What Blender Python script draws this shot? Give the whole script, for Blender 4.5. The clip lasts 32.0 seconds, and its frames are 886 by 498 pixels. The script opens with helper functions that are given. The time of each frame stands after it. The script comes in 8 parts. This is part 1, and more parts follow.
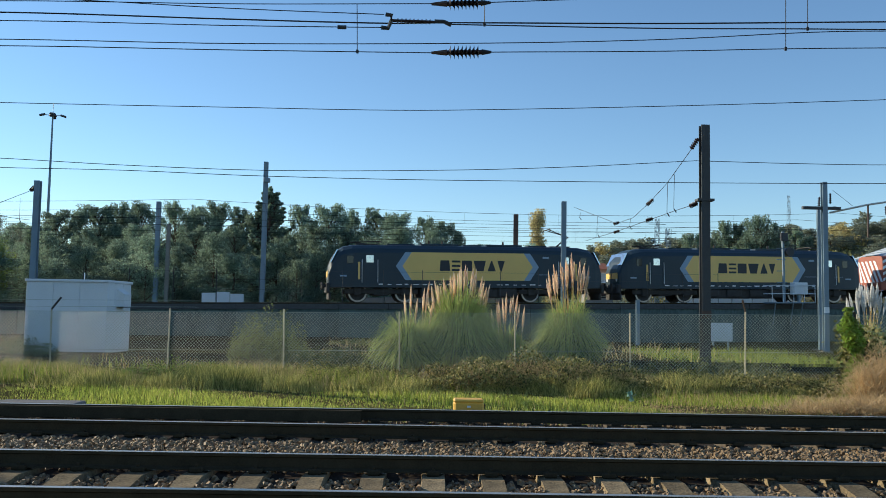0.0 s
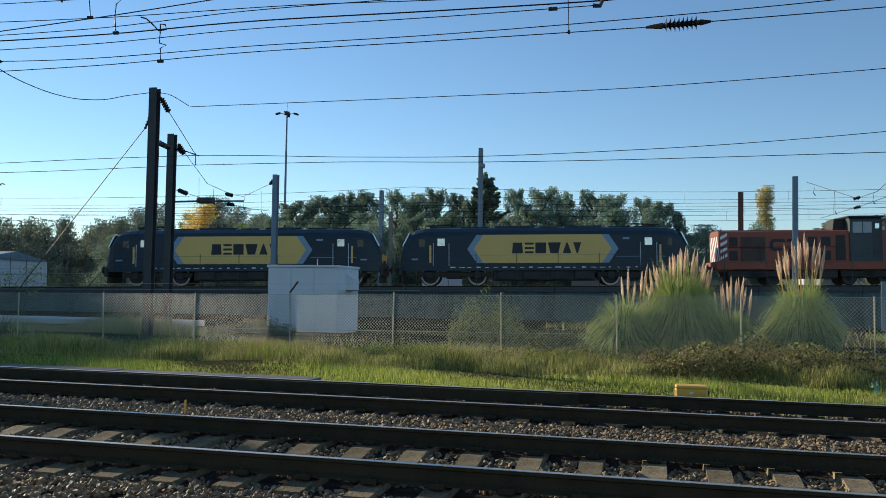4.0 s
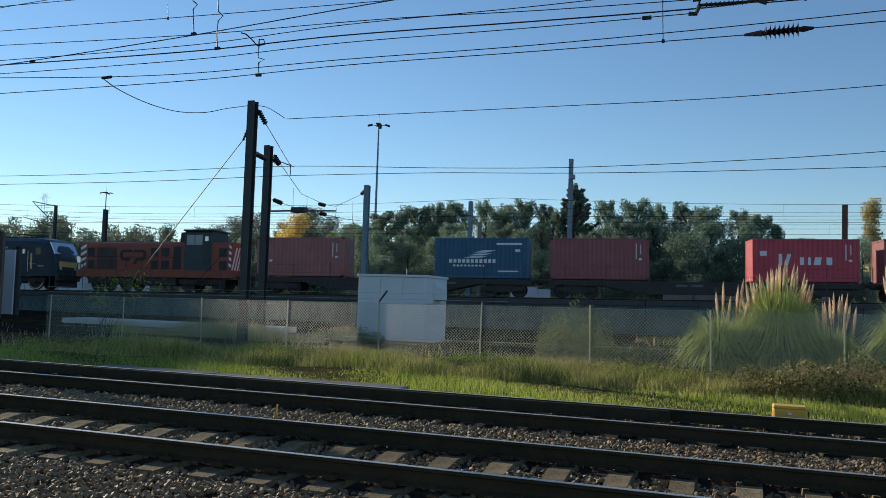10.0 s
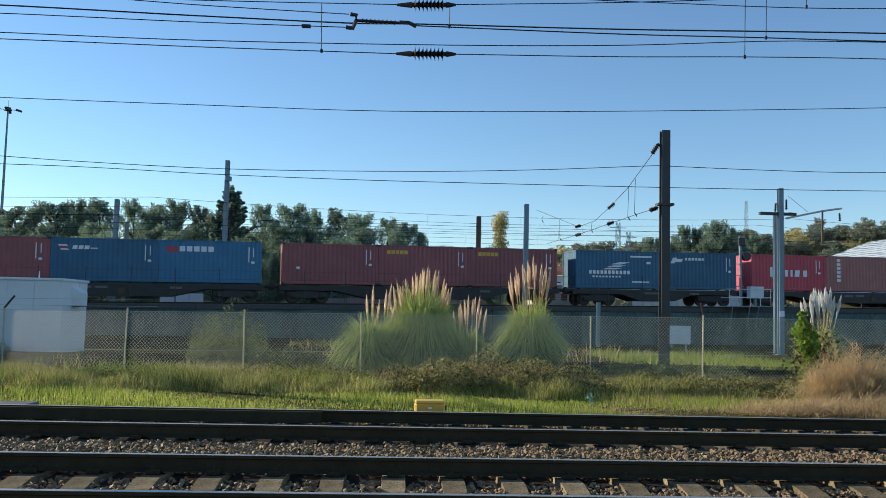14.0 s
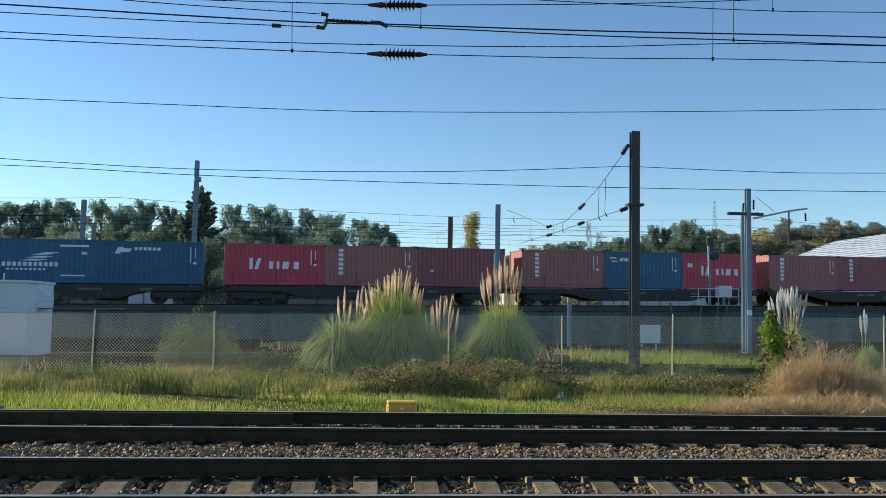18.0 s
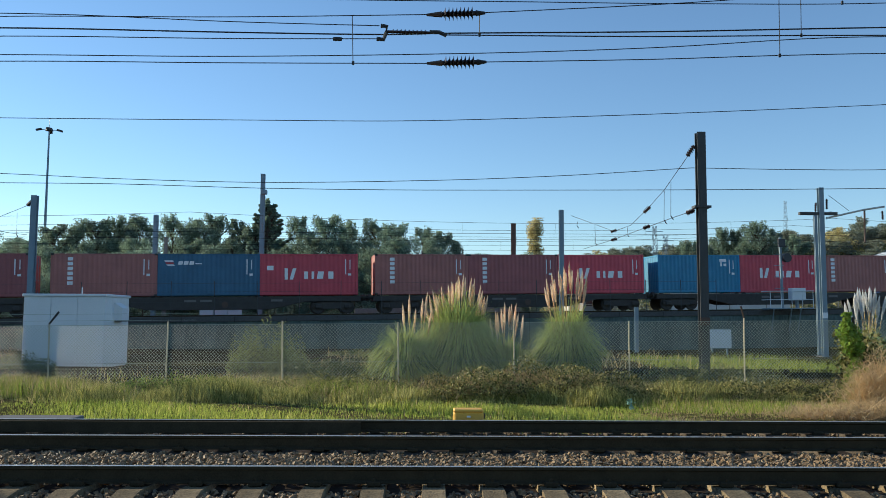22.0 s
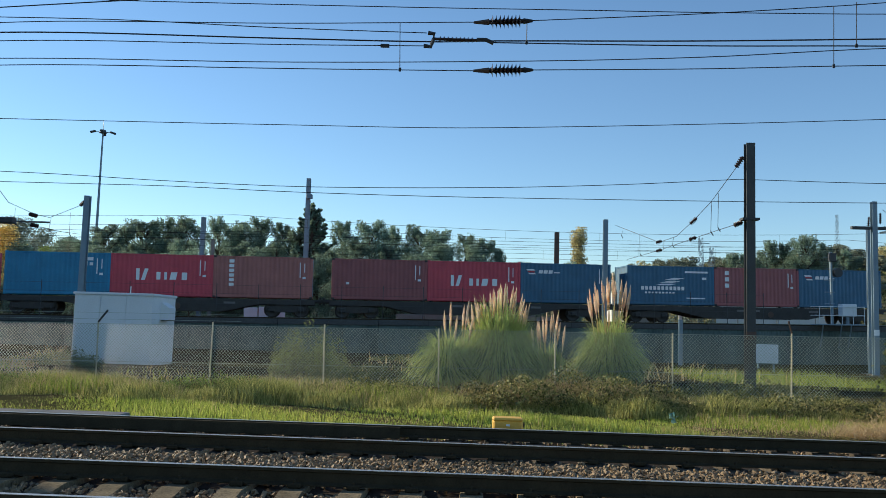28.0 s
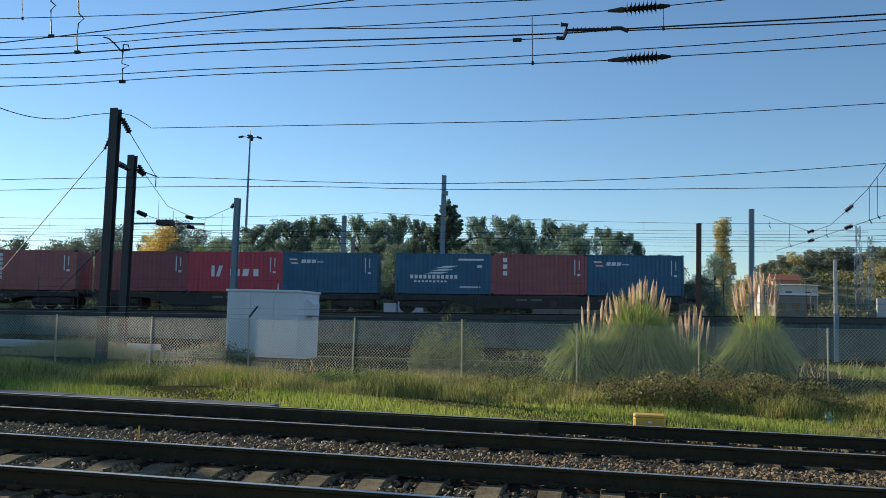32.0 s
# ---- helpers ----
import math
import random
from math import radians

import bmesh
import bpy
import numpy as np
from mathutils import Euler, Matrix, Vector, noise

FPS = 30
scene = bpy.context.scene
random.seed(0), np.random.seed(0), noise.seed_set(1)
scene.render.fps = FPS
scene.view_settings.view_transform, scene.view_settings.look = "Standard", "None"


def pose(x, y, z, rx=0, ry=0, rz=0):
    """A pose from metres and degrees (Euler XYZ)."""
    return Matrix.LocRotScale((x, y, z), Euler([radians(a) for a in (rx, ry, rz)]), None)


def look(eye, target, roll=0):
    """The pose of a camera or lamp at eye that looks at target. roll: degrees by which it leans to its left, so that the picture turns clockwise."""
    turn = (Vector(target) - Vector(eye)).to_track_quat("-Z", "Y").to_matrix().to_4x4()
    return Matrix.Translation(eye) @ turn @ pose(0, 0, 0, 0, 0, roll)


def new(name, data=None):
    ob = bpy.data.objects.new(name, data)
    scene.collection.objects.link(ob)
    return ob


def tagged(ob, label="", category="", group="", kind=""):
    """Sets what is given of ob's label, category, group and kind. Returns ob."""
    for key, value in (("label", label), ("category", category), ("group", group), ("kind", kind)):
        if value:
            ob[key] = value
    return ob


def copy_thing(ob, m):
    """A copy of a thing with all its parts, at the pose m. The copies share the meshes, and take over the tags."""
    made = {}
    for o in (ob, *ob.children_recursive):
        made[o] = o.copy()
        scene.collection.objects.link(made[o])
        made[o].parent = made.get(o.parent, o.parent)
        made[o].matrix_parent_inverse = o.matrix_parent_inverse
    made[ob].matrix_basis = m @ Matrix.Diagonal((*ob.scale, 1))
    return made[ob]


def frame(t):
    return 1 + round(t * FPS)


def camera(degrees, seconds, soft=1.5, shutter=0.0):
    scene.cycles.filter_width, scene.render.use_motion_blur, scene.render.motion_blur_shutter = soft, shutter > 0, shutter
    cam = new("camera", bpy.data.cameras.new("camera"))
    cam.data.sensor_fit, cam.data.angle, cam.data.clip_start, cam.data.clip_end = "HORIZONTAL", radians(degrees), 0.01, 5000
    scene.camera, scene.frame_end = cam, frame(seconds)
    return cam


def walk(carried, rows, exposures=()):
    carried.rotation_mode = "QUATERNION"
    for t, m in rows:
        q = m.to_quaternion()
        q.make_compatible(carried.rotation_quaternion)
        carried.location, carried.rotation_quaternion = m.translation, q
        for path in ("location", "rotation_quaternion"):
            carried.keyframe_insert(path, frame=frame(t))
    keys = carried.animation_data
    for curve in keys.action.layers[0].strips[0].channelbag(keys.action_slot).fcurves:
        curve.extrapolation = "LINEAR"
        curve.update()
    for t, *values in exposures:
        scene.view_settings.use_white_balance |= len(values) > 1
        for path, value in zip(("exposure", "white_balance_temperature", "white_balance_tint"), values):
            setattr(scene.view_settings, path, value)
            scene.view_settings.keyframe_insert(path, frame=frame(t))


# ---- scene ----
cam = camera(55.83, 32.0, soft=0.8)
EYE = (0.0, 0.0, 1.53)
# seconds, yaw, pitch, roll of the hand-held camera, which turns on the spot
TURNS = [
    (0, -0.85, 4.08, -1.00),
    (0.5, 1.17, 3.92, -0.57),
    (1, 3.21, 3.72, -0.57),
    (1.5, 5.30, 3.31, -0.45),
    (2, 6.83, 3.03, -0.44),
    (2.5, 7.90, 2.94, -0.64),
    (4.5, 16.86, 2.59, -0.83),
    (5, 20.43, 2.48, -0.73),
    (5.5, 24.45, 2.29, -0.69),
    (6, 28.03, 2.01, -0.66),
    (6.5, 29.84, 1.88, -1.03),
    (7, 29.38, 1.97, -1.33),
    (7.5, 27.48, 2.20, -1.54),
    (8, 25.61, 2.31, -1.56),
    (8.5, 24.35, 2.43, -1.68),
    (9, 23.28, 2.72, -1.76),
    (9.5, 21.88, 3.03, -1.85),
    (10, 19.84, 3.28, -1.91),
    (10.5, 17.02, 3.43, -1.88),
    (11, 12.61, 3.65, -1.97),
    (11.5, 7.81, 3.93, -2.03),
    (12, 3.51, 4.23, -2.09),
    (12.5, 0.39, 4.47, -1.99),
    (13, -1.51, 4.50, -1.67),
    (13.5, -2.67, 4.36, -1.58),
    (14, -3.44, 4.23, -1.39),
    (14.5, -3.95, 4.12, -1.26),
    (15, -4.32, 4.09, -1.19),
    (15.5, -4.50, 4.12, -1.11),
    (17.5, -5.16, 4.30, -1.01),
    (18, -5.36, 4.30, -1.10),
    (18.5, -5.42, 4.37, -1.21),
    (19, -5.23, 4.48, -1.21),
    (19.5, -4.85, 4.59, -1.07),
    (20, -4.33, 4.69, -0.87),
    (20.5, -3.66, 4.77, -0.78),
    (21, -2.87, 4.81, -0.63),
    (21.5, -1.96, 4.77, -0.43),
    (22, -0.95, 4.76, -0.31),
    (22.5, -0.02, 4.84, -0.19),
    (23, 0.62, 4.96, -0.18),
    (23.5, 0.93, 5.06, -0.33),
    (24, 0.98, 5.14, -0.63),
    (24.5, 0.82, 5.25, -1.11),
    (25, 0.60, 5.41, -1.50),
    (25.5, 0.44, 5.52, -1.62),
    (27.5, 1.16, 5.33, -1.76),
    (28, 1.86, 5.19, -1.74),
    (28.5, 2.69, 5.05, -1.65),
    (29, 3.54, 4.99, -1.49),
    (29.5, 4.43, 5.09, -1.26),
    (30, 5.43, 5.25, -1.10),
    (30.5, 6.64, 5.26, -1.07),
    (31, 8.05, 5.11, -1.13),
    (31.5, 9.49, 4.85, -1.43),
    (32, 11.18, 4.57, -1.60),
]
walk(cam, [(t, pose(*EYE, 90 + p, r, y)) for t, y, p, r in TURNS],
     [(0, 0.38, 6050, 6), (2.5, 0.28, 6050, 6), (4.5, 0.10, 6100, 6), (6.5, -0.13, 6150, 6), (9.0, -0.10, 6100, 6), (11.5, 0.22, 6050, 6), (13.0, 0.40, 6050, 6), (27.0, 0.38, 6050, 6), (29.5, 0.31, 6050, 6), (32.0, 0.17, 6050, 6)])

# ---- light ----
SUN_AZ, SUN_EL = 66.0, 18.5   # degrees left of straight ahead, and above the horizon
world = bpy.data.worlds.new("sky")
scene.world = world
world.use_nodes = True
sky = world.node_tree.nodes.new("ShaderNodeTexSky")
sky.sky_type = 'NISHITA'
sky.sun_disc = False
sky.sun_elevation = radians(SUN_EL)
sky.sun_rotation = radians(-SUN_AZ)
sky.air_density, sky.dust_density, sky.ozone_density = 1.0, 0.0, 3.2
background = world.node_tree.nodes["Background"]
background.inputs["Strength"].default_value = 0.126
world.node_tree.links.new(sky.outputs["Color"], background.inputs["Color"])
sun_data = bpy.data.lights.new("sun", 'SUN')
sun_data.energy, sun_data.angle, sun_data.color = 5.0, radians(0.53), (1.0, 0.85, 0.62)
sun = new("sun", sun_data)
_az, _el = radians(SUN_AZ), radians(SUN_EL)
SUN_DIR = Vector((-math.sin(_az) * math.cos(_el), math.cos(_az) * math.cos(_el), math.sin(_el)))
sun.matrix_world = look(tuple(SUN_DIR * 150), (0, 0, 0))

# ---- materials ----
def material(name, colour, rough=0.6, metal=0.0, second=None, scale=3.0, fine=40.0, amount=0.5, bump=0.15, spec=0.5, coat=0.0,
             per_object=0.0, per_island=0.0, translucent=0.0, stretch=(1, 1, 1)):
    """A surface of two colours mixed by broad stains and fine grain, with relief, and a change of brightness from piece to piece."""
    m = bpy.data.materials.new(name)
    m.use_nodes = True
    t = m.node_tree
    n, link = t.nodes, t.links.new
    bsdf = n["Principled BSDF"]
    coord = n.new("ShaderNodeTexCoord")
    mapping = n.new("ShaderNodeMapping")
    mapping.inputs["Scale"].default_value = stretch
    link(coord.outputs["Object"], mapping.inputs["Vector"])
    broad, grain = n.new("ShaderNodeTexNoise"), n.new("ShaderNodeTexNoise")
    broad.inputs["Scale"].default_value, broad.inputs["Detail"].default_value = scale, 5.0
    grain.inputs["Scale"].default_value, grain.inputs["Detail"].default_value = fine, 4.0
    link(mapping.outputs["Vector"], broad.inputs["Vector"])
    link(mapping.outputs["Vector"], grain.inputs["Vector"])
    add = n.new("ShaderNodeMath")
    add.operation = 'MULTIPLY_ADD'
    add.inputs[1].default_value = 0.5
    link(grain.outputs["Fac"], add.inputs[0])
    half = n.new("ShaderNodeMath")
    half.operation = 'MULTIPLY'
    half.inputs[1].default_value = 0.5
    link(broad.outputs["Fac"], half.inputs[0])
    link(half.outputs[0], add.inputs[2])
    ramp = n.new("ShaderNodeMapRange")
    ramp.inputs["From Min"].default_value, ramp.inputs["From Max"].default_value = 0.5 - 0.22 / max(amount, 0.05) * 0.5, 0.5 + 0.22 / max(amount, 0.05) * 0.5
    link(add.outputs[0], ramp.inputs["Value"])
    mix = n.new("ShaderNodeMix")
    mix.data_type = 'RGBA'
    a = colour
    b = second or tuple(c * 0.6 for c in colour)
    mix.inputs["A"].default_value = (*a, 1)
    mix.inputs["B"].default_value = (*b, 1)
    link(ramp.outputs["Result"], mix.inputs["Factor"])
    last = mix.outputs["Result"]
    for strength, node, socket in ((per_object, "ShaderNodeObjectInfo", "Random"), (per_island, "ShaderNodeNewGeometry", "Random Per Island")):
        if strength:
            source = n.new(node)
            span = n.new("ShaderNodeMapRange")
            span.inputs["To Min"].default_value, span.inputs["To Max"].default_value = 1 - strength, 1 + strength
            link(source.outputs[socket], span.inputs["Value"])
            tint = n.new("ShaderNodeHueSaturation")
            link(span.outputs["Result"], tint.inputs["Value"])
            link(last, tint.inputs["Color"])
            last = tint.outputs["Color"]
    link(last, bsdf.inputs["Base Color"])
    bsdf.inputs["Roughness"].default_value = rough
    bsdf.inputs["Metallic"].default_value = metal
    bsdf.inputs["Specular IOR Level"].default_value = spec
    bsdf.inputs["Coat Weight"].default_value = coat
    if bump:
        relief = n.new("ShaderNodeBump")
        relief.inputs["Strength"].default_value, relief.inputs["Distance"].default_value = bump, 0.02
        link(add.outputs[0], relief.inputs["Height"])
        link(relief.outputs["Normal"], bsdf.inputs["Normal"])
    if translucent:
        leaf = n.new("ShaderNodeBsdfTranslucent")
        link(last, leaf.inputs["Color"])
        both = n.new("ShaderNodeMixShader")
        both.inputs["Fac"].default_value = translucent
        link(bsdf.outputs["BSDF"], both.inputs[1])
        link(leaf.outputs["BSDF"], both.inputs[2])
        link(both.outputs["Shader"], n["Material Output"].inputs["Surface"])
    return m


def two_tone(m, share):
    """Lets each loose piece take its own mixture of the two colours of its material."""
    n, link = m.node_tree.nodes, m.node_tree.links.new
    mix = next(q for q in n if q.bl_idname == "ShaderNodeMix")
    old = mix.inputs["Factor"].links[0].from_socket
    island = n.new("ShaderNodeNewGeometry")
    blend = n.new("ShaderNodeMix")
    blend.inputs["Factor"].default_value = share
    link(old, blend.inputs["A"])
    link(island.outputs["Random Per Island"], blend.inputs["B"])
    link(blend.outputs["Result"], mix.inputs["Factor"])


def plain(name, colour, rough=0.5, metal=0.0, spec=0.5):
    return material(name, colour, rough, metal, second=tuple(c * 0.85 for c in colour), amount=0.4, bump=0.05, spec=spec)


SOIL = material("soil", (0.085, 0.066, 0.038), 0.95, second=(0.06, 0.062, 0.025), scale=0.6, fine=14, bump=0.6, spec=0.0)
GRAVEL_BED = material("gravel_bed", (0.085, 0.068, 0.055), 0.95, second=(0.03, 0.025, 0.02), scale=6, fine=30, bump=0.8, spec=0.0)
STONE = material("ballast_stone", (0.51, 0.335, 0.168), 0.65, second=(0.060, 0.050, 0.038), scale=9, fine=50, bump=0.3, spec=0.3, per_island=0.55)
two_tone(STONE, 0.85)
RUST = material("rusty_rail", (0.070, 0.054, 0.032), 0.95, second=(0.034, 0.027, 0.017), scale=5, fine=60, bump=0.2, spec=0.05)
RAIL_TOP = material("worn_rail_head", (0.68, 0.61, 0.53), 0.45, 1.0, second=(0.52, 0.46, 0.40), scale=4, fine=90, bump=0.02)
CONCRETE = material("concrete", (0.30, 0.285, 0.255), 0.9, second=(0.20, 0.185, 0.16), scale=1.2, fine=25, bump=0.3, spec=0.2)
SLEEPER = material("concrete_sleeper", (0.31, 0.235, 0.135), 0.9, second=(0.10, 0.077, 0.048), scale=5, fine=38, amount=0.75, bump=0.7, spec=0.15, per_object=0.3)
WALL_GREY = material("weathered_wall", (0.135, 0.185, 0.180), 0.9, second=(0.060, 0.084, 0.082), scale=0.7, fine=9, amount=0.8, bump=0.3, spec=0.2, stretch=(1, 1, 0.35))
STEEL_DARK = material("dark_painted_steel", (0.056, 0.063, 0.066), 0.6, second=(0.032, 0.03, 0.03), scale=2, fine=30, bump=0.1)
STEEL_BROWN = material("brown_painted_steel", (0.11, 0.065, 0.045), 0.65, second=(0.06, 0.04, 0.03), scale=2, fine=30, bump=0.1)
STEEL_GREY = material("galvanised_steel", (0.22, 0.30, 0.36), 0.55, 0.0, second=(0.16, 0.215, 0.26), scale=2, fine=35, bump=0.08)
WIRE_STEEL = material("fence_wire", (0.39, 0.435, 0.355), 0.45, 0.0, second=(0.29, 0.325, 0.265), scale=3, fine=60, bump=0.0)
POST_CONC = material("fence_post_steel", (0.64, 0.57, 0.40), 0.7, second=(0.48, 0.41, 0.28), scale=4, fine=40, bump=0.1)
COPPER = material("catenary_wire", (0.035, 0.035, 0.038), 0.6, 0.4, bump=0.0)
GLAZE = material("brown_glazed_insulator", (0.05, 0.03, 0.025), 0.25, bump=0.02)
WHITE_PAINT = material("white_painted_metal", (0.74, 0.77, 0.80), 0.5, second=(0.62, 0.65, 0.67), scale=1.0, fine=20, bump=0.05)
WHITE_MARK = plain("white_marking", (0.88, 0.89, 0.90), 0.6)
YELLOW_PAINT = material("yellow_paint", (0.82, 0.47, 0.07), 0.5, second=(0.68, 0.38, 0.06), scale=2, fine=30, bump=0.05)
LOCO_BLUE = material("dark_blue_loco_paint", (0.024, 0.045, 0.064), 0.42, second=(0.018, 0.033, 0.047), scale=0.8, fine=20, bump=0.03, coat=0.05, spec=0.3)
LOCO_YELLOW = material("yellow_loco_panel", (0.88, 0.58, 0.17), 0.42, second=(0.76, 0.49, 0.14), scale=0.8, fine=20, bump=0.03)
LOCO_PALE = plain("pale_blue_chevron", (0.27, 0.38, 0.50), 0.4)
LOCO_BLACK = plain("black_lettering_paint", (0.02, 0.022, 0.03), 0.5)
CHASSIS = material("grimy_underframe", (0.060, 0.056, 0.052), 0.8, second=(0.035, 0.031, 0.028), scale=3, fine=30, bump=0.2)
TYRE = material("worn_wheel_steel", (0.45, 0.43, 0.40), 0.4, 0.9, second=(0.25, 0.2, 0.17), bump=0.05)
ORANGE = material("faded_orange_loco_paint", (0.36, 0.088, 0.045), 0.55, second=(0.24, 0.06, 0.034), scale=0.9, fine=20, bump=0.06)
GLASS_DARK = material("dark_window_glass", (0.02, 0.025, 0.03), 0.06, second=(0.015, 0.018, 0.02), bump=0.0)
# matt pale grey put in for the sky that these panes reflect
PALE_PANE = material("pale_sky_glass", (0.40, 0.44, 0.42), 0.35, second=(0.30, 0.34, 0.33), bump=0.0)
PANE = material("sky_reflecting_glass", (0.55, 0.60, 0.66), 0.08, 0.85, second=(0.5, 0.55, 0.6), bump=0.0)


def container_paint(name, colour):
    return material(name, colour, 0.55, second=tuple(c * 0.62 for c in colour), scale=0.9, fine=22, amount=0.55, bump=0.12, per_object=0.10)


BOX_COLOURS = {
    "maroon": container_paint("maroon_container_paint", (0.38, 0.112, 0.115)),
    "brown": container_paint("red_brown_container_paint", (0.48, 0.175, 0.150)),
    "red": container_paint("bright_red_container_paint", (0.70, 0.082, 0.118)),
    "navy": container_paint("navy_container_paint", (0.048, 0.155, 0.265)),
    "blue": container_paint("blue_container_paint", (0.060, 0.205, 0.36)),
    "sky": container_paint("light_blue_container_paint", (0.040, 0.28, 0.49)),
}
FLOOR_WOOD = material("dark_container_interior", (0.05, 0.04, 0.03), 0.9)
GRASS = material("green_grass", (0.20, 0.34, 0.042), 0.6, second=(0.46, 0.43, 0.11), scale=0.5, fine=5, bump=0.0, per_island=0.4, translucent=0.6, spec=0.3)
BANK_GRASS = material("coarse_weedy_grass", (0.13, 0.205, 0.042), 0.65, second=(0.60, 0.51, 0.19), scale=0.8, fine=5, bump=0.0, per_island=0.5, translucent=0.42, spec=0.25)
DRY_GRASS = material("dry_grass", (0.82, 0.66, 0.36), 0.7, second=(0.50, 0.37, 0.17), scale=0.7, fine=6, bump=0.0, per_island=0.35, translucent=0.50, spec=0.2)
two_tone(GRASS, 0.5)
two_tone(BANK_GRASS, 0.6)
two_tone(DRY_GRASS, 0.6)
STRAW = material("brittle_straw", (0.76, 0.57, 0.33), 0.75, second=(0.40, 0.28, 0.14), scale=0.9, fine=7, bump=0.0, per_island=0.4, translucent=0.38, spec=0.15)
two_tone(STRAW, 0.7)
PAMPAS_LEAF = material("pampas_leaf", (0.74, 0.74, 0.27), 0.5, second=(0.22, 0.33, 0.09), scale=1, fine=8, bump=0.0, per_island=0.6, translucent=0.5, spec=0.3)
# darker copy of the pampas leaf, coloured for the shade within the tussock
PAMPAS_DARK = material("shaded_pampas_leaf", (0.12, 0.19, 0.05), 0.6, second=(0.05, 0.085, 0.025), scale=1, fine=8, bump=0.0, per_island=0.5, translucent=0.12, spec=0.2)
PLUME = material("pampas_plume", (0.96, 0.86, 0.73), 0.9, second=(0.93, 0.78, 0.62), scale=4, fine=30, bump=0.0, per_island=0.04, translucent=0.80, spec=0.1)
PLUME_GREY = material("grey_pampas_plume", (0.88, 0.87, 0.85), 0.9, second=(0.76, 0.75, 0.73), scale=4, fine=30, bump=0.0, per_island=0.15, translucent=0.45, spec=0.1)
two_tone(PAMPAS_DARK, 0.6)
WEED = material("weed_leaf", (0.10, 0.17, 0.04), 0.6, second=(0.40, 0.31, 0.13), scale=1, fine=8, bump=0.0, per_island=0.7, translucent=0.30, spec=0.3)
two_tone(PAMPAS_LEAF, 0.6)
two_tone(WEED, 0.6)
SHRUB_LEAF = material("pale_shrub_leaf", (0.34, 0.36, 0.14), 0.6, second=(0.16, 0.19, 0.06), scale=1, fine=8, bump=0.0, per_island=0.5, translucent=0.4, spec=0.3)
two_tone(SHRUB_LEAF, 0.6)
WEED_DARK = material("dark_undergrowth_leaf", (0.07, 0.12, 0.03), 0.6, second=(0.19, 0.17, 0.065), scale=1, fine=8, bump=0.0, per_island=0.6, translucent=0.2, spec=0.3)
two_tone(WEED_DARK, 0.6)
IVY = material("ivy_leaf", (0.40, 0.50, 0.09), 0.5, second=(0.12, 0.22, 0.03), scale=2, fine=10, bump=0.0, per_island=0.5, translucent=0.5, spec=0.4)
two_tone(IVY, 0.6)
NEEDLE = material("pine_foliage", (0.275, 0.35, 0.235), 0.7, second=(0.135, 0.205, 0.165), scale=0.4, fine=4, bump=0.0, per_island=0.5, per_object=0.22, translucent=0.45, spec=0.2)
# far leaves coloured paler and greyer to include the haze
LEAF_FAR = material("hazed_distant_foliage", (0.25, 0.285, 0.215), 0.8, second=(0.22, 0.225, 0.155), scale=0.2, fine=2, bump=0.0, per_island=0.4, translucent=0.2, spec=0.1)
AUTUMN = material("autumn_foliage", (0.86, 0.62, 0.20), 0.7, second=(0.62, 0.50, 0.17), scale=0.5, fine=4, bump=0.0, per_island=0.35, translucent=0.55, spec=0.2)
MID_GREEN = material("mid_green_foliage", (0.26, 0.33, 0.09), 0.7, second=(0.17, 0.24, 0.07), scale=0.5, fine=4, bump=0.0, per_island=0.5, translucent=0.4, spec=0.2)
PALE_LEAF = material("pale_autumn_foliage", (0.66, 0.57, 0.30), 0.7, second=(0.46, 0.41, 0.18), scale=0.5, fine=4, bump=0.0, per_island=0.4, translucent=0.4, spec=0.2)
BARK = material("bark", (0.12, 0.09, 0.07), 0.95, second=(0.06, 0.045, 0.035), scale=3, fine=20, bump=0.6, spec=0.1, stretch=(1, 1, 0.3))
HILL = material("scrub_hillside", (0.28, 0.22, 0.13), 0.95, second=(0.14, 0.15, 0.07), scale=0.08, fine=0.8, bump=0.3, spec=0.05)
RENDERED_WALL = material("pale_rendered_wall", (0.62, 0.60, 0.56), 0.85, second=(0.50, 0.48, 0.44), scale=0.5, fine=8, bump=0.1)
TILE_ROOF = material("clay_tile_roof", (0.36, 0.13, 0.07), 0.85, second=(0.26, 0.09, 0.05), scale=1, fine=12, bump=0.2)
BLUE_CLAD = material("blue_cladding", (0.03, 0.10, 0.36), 0.5, bump=0.05)


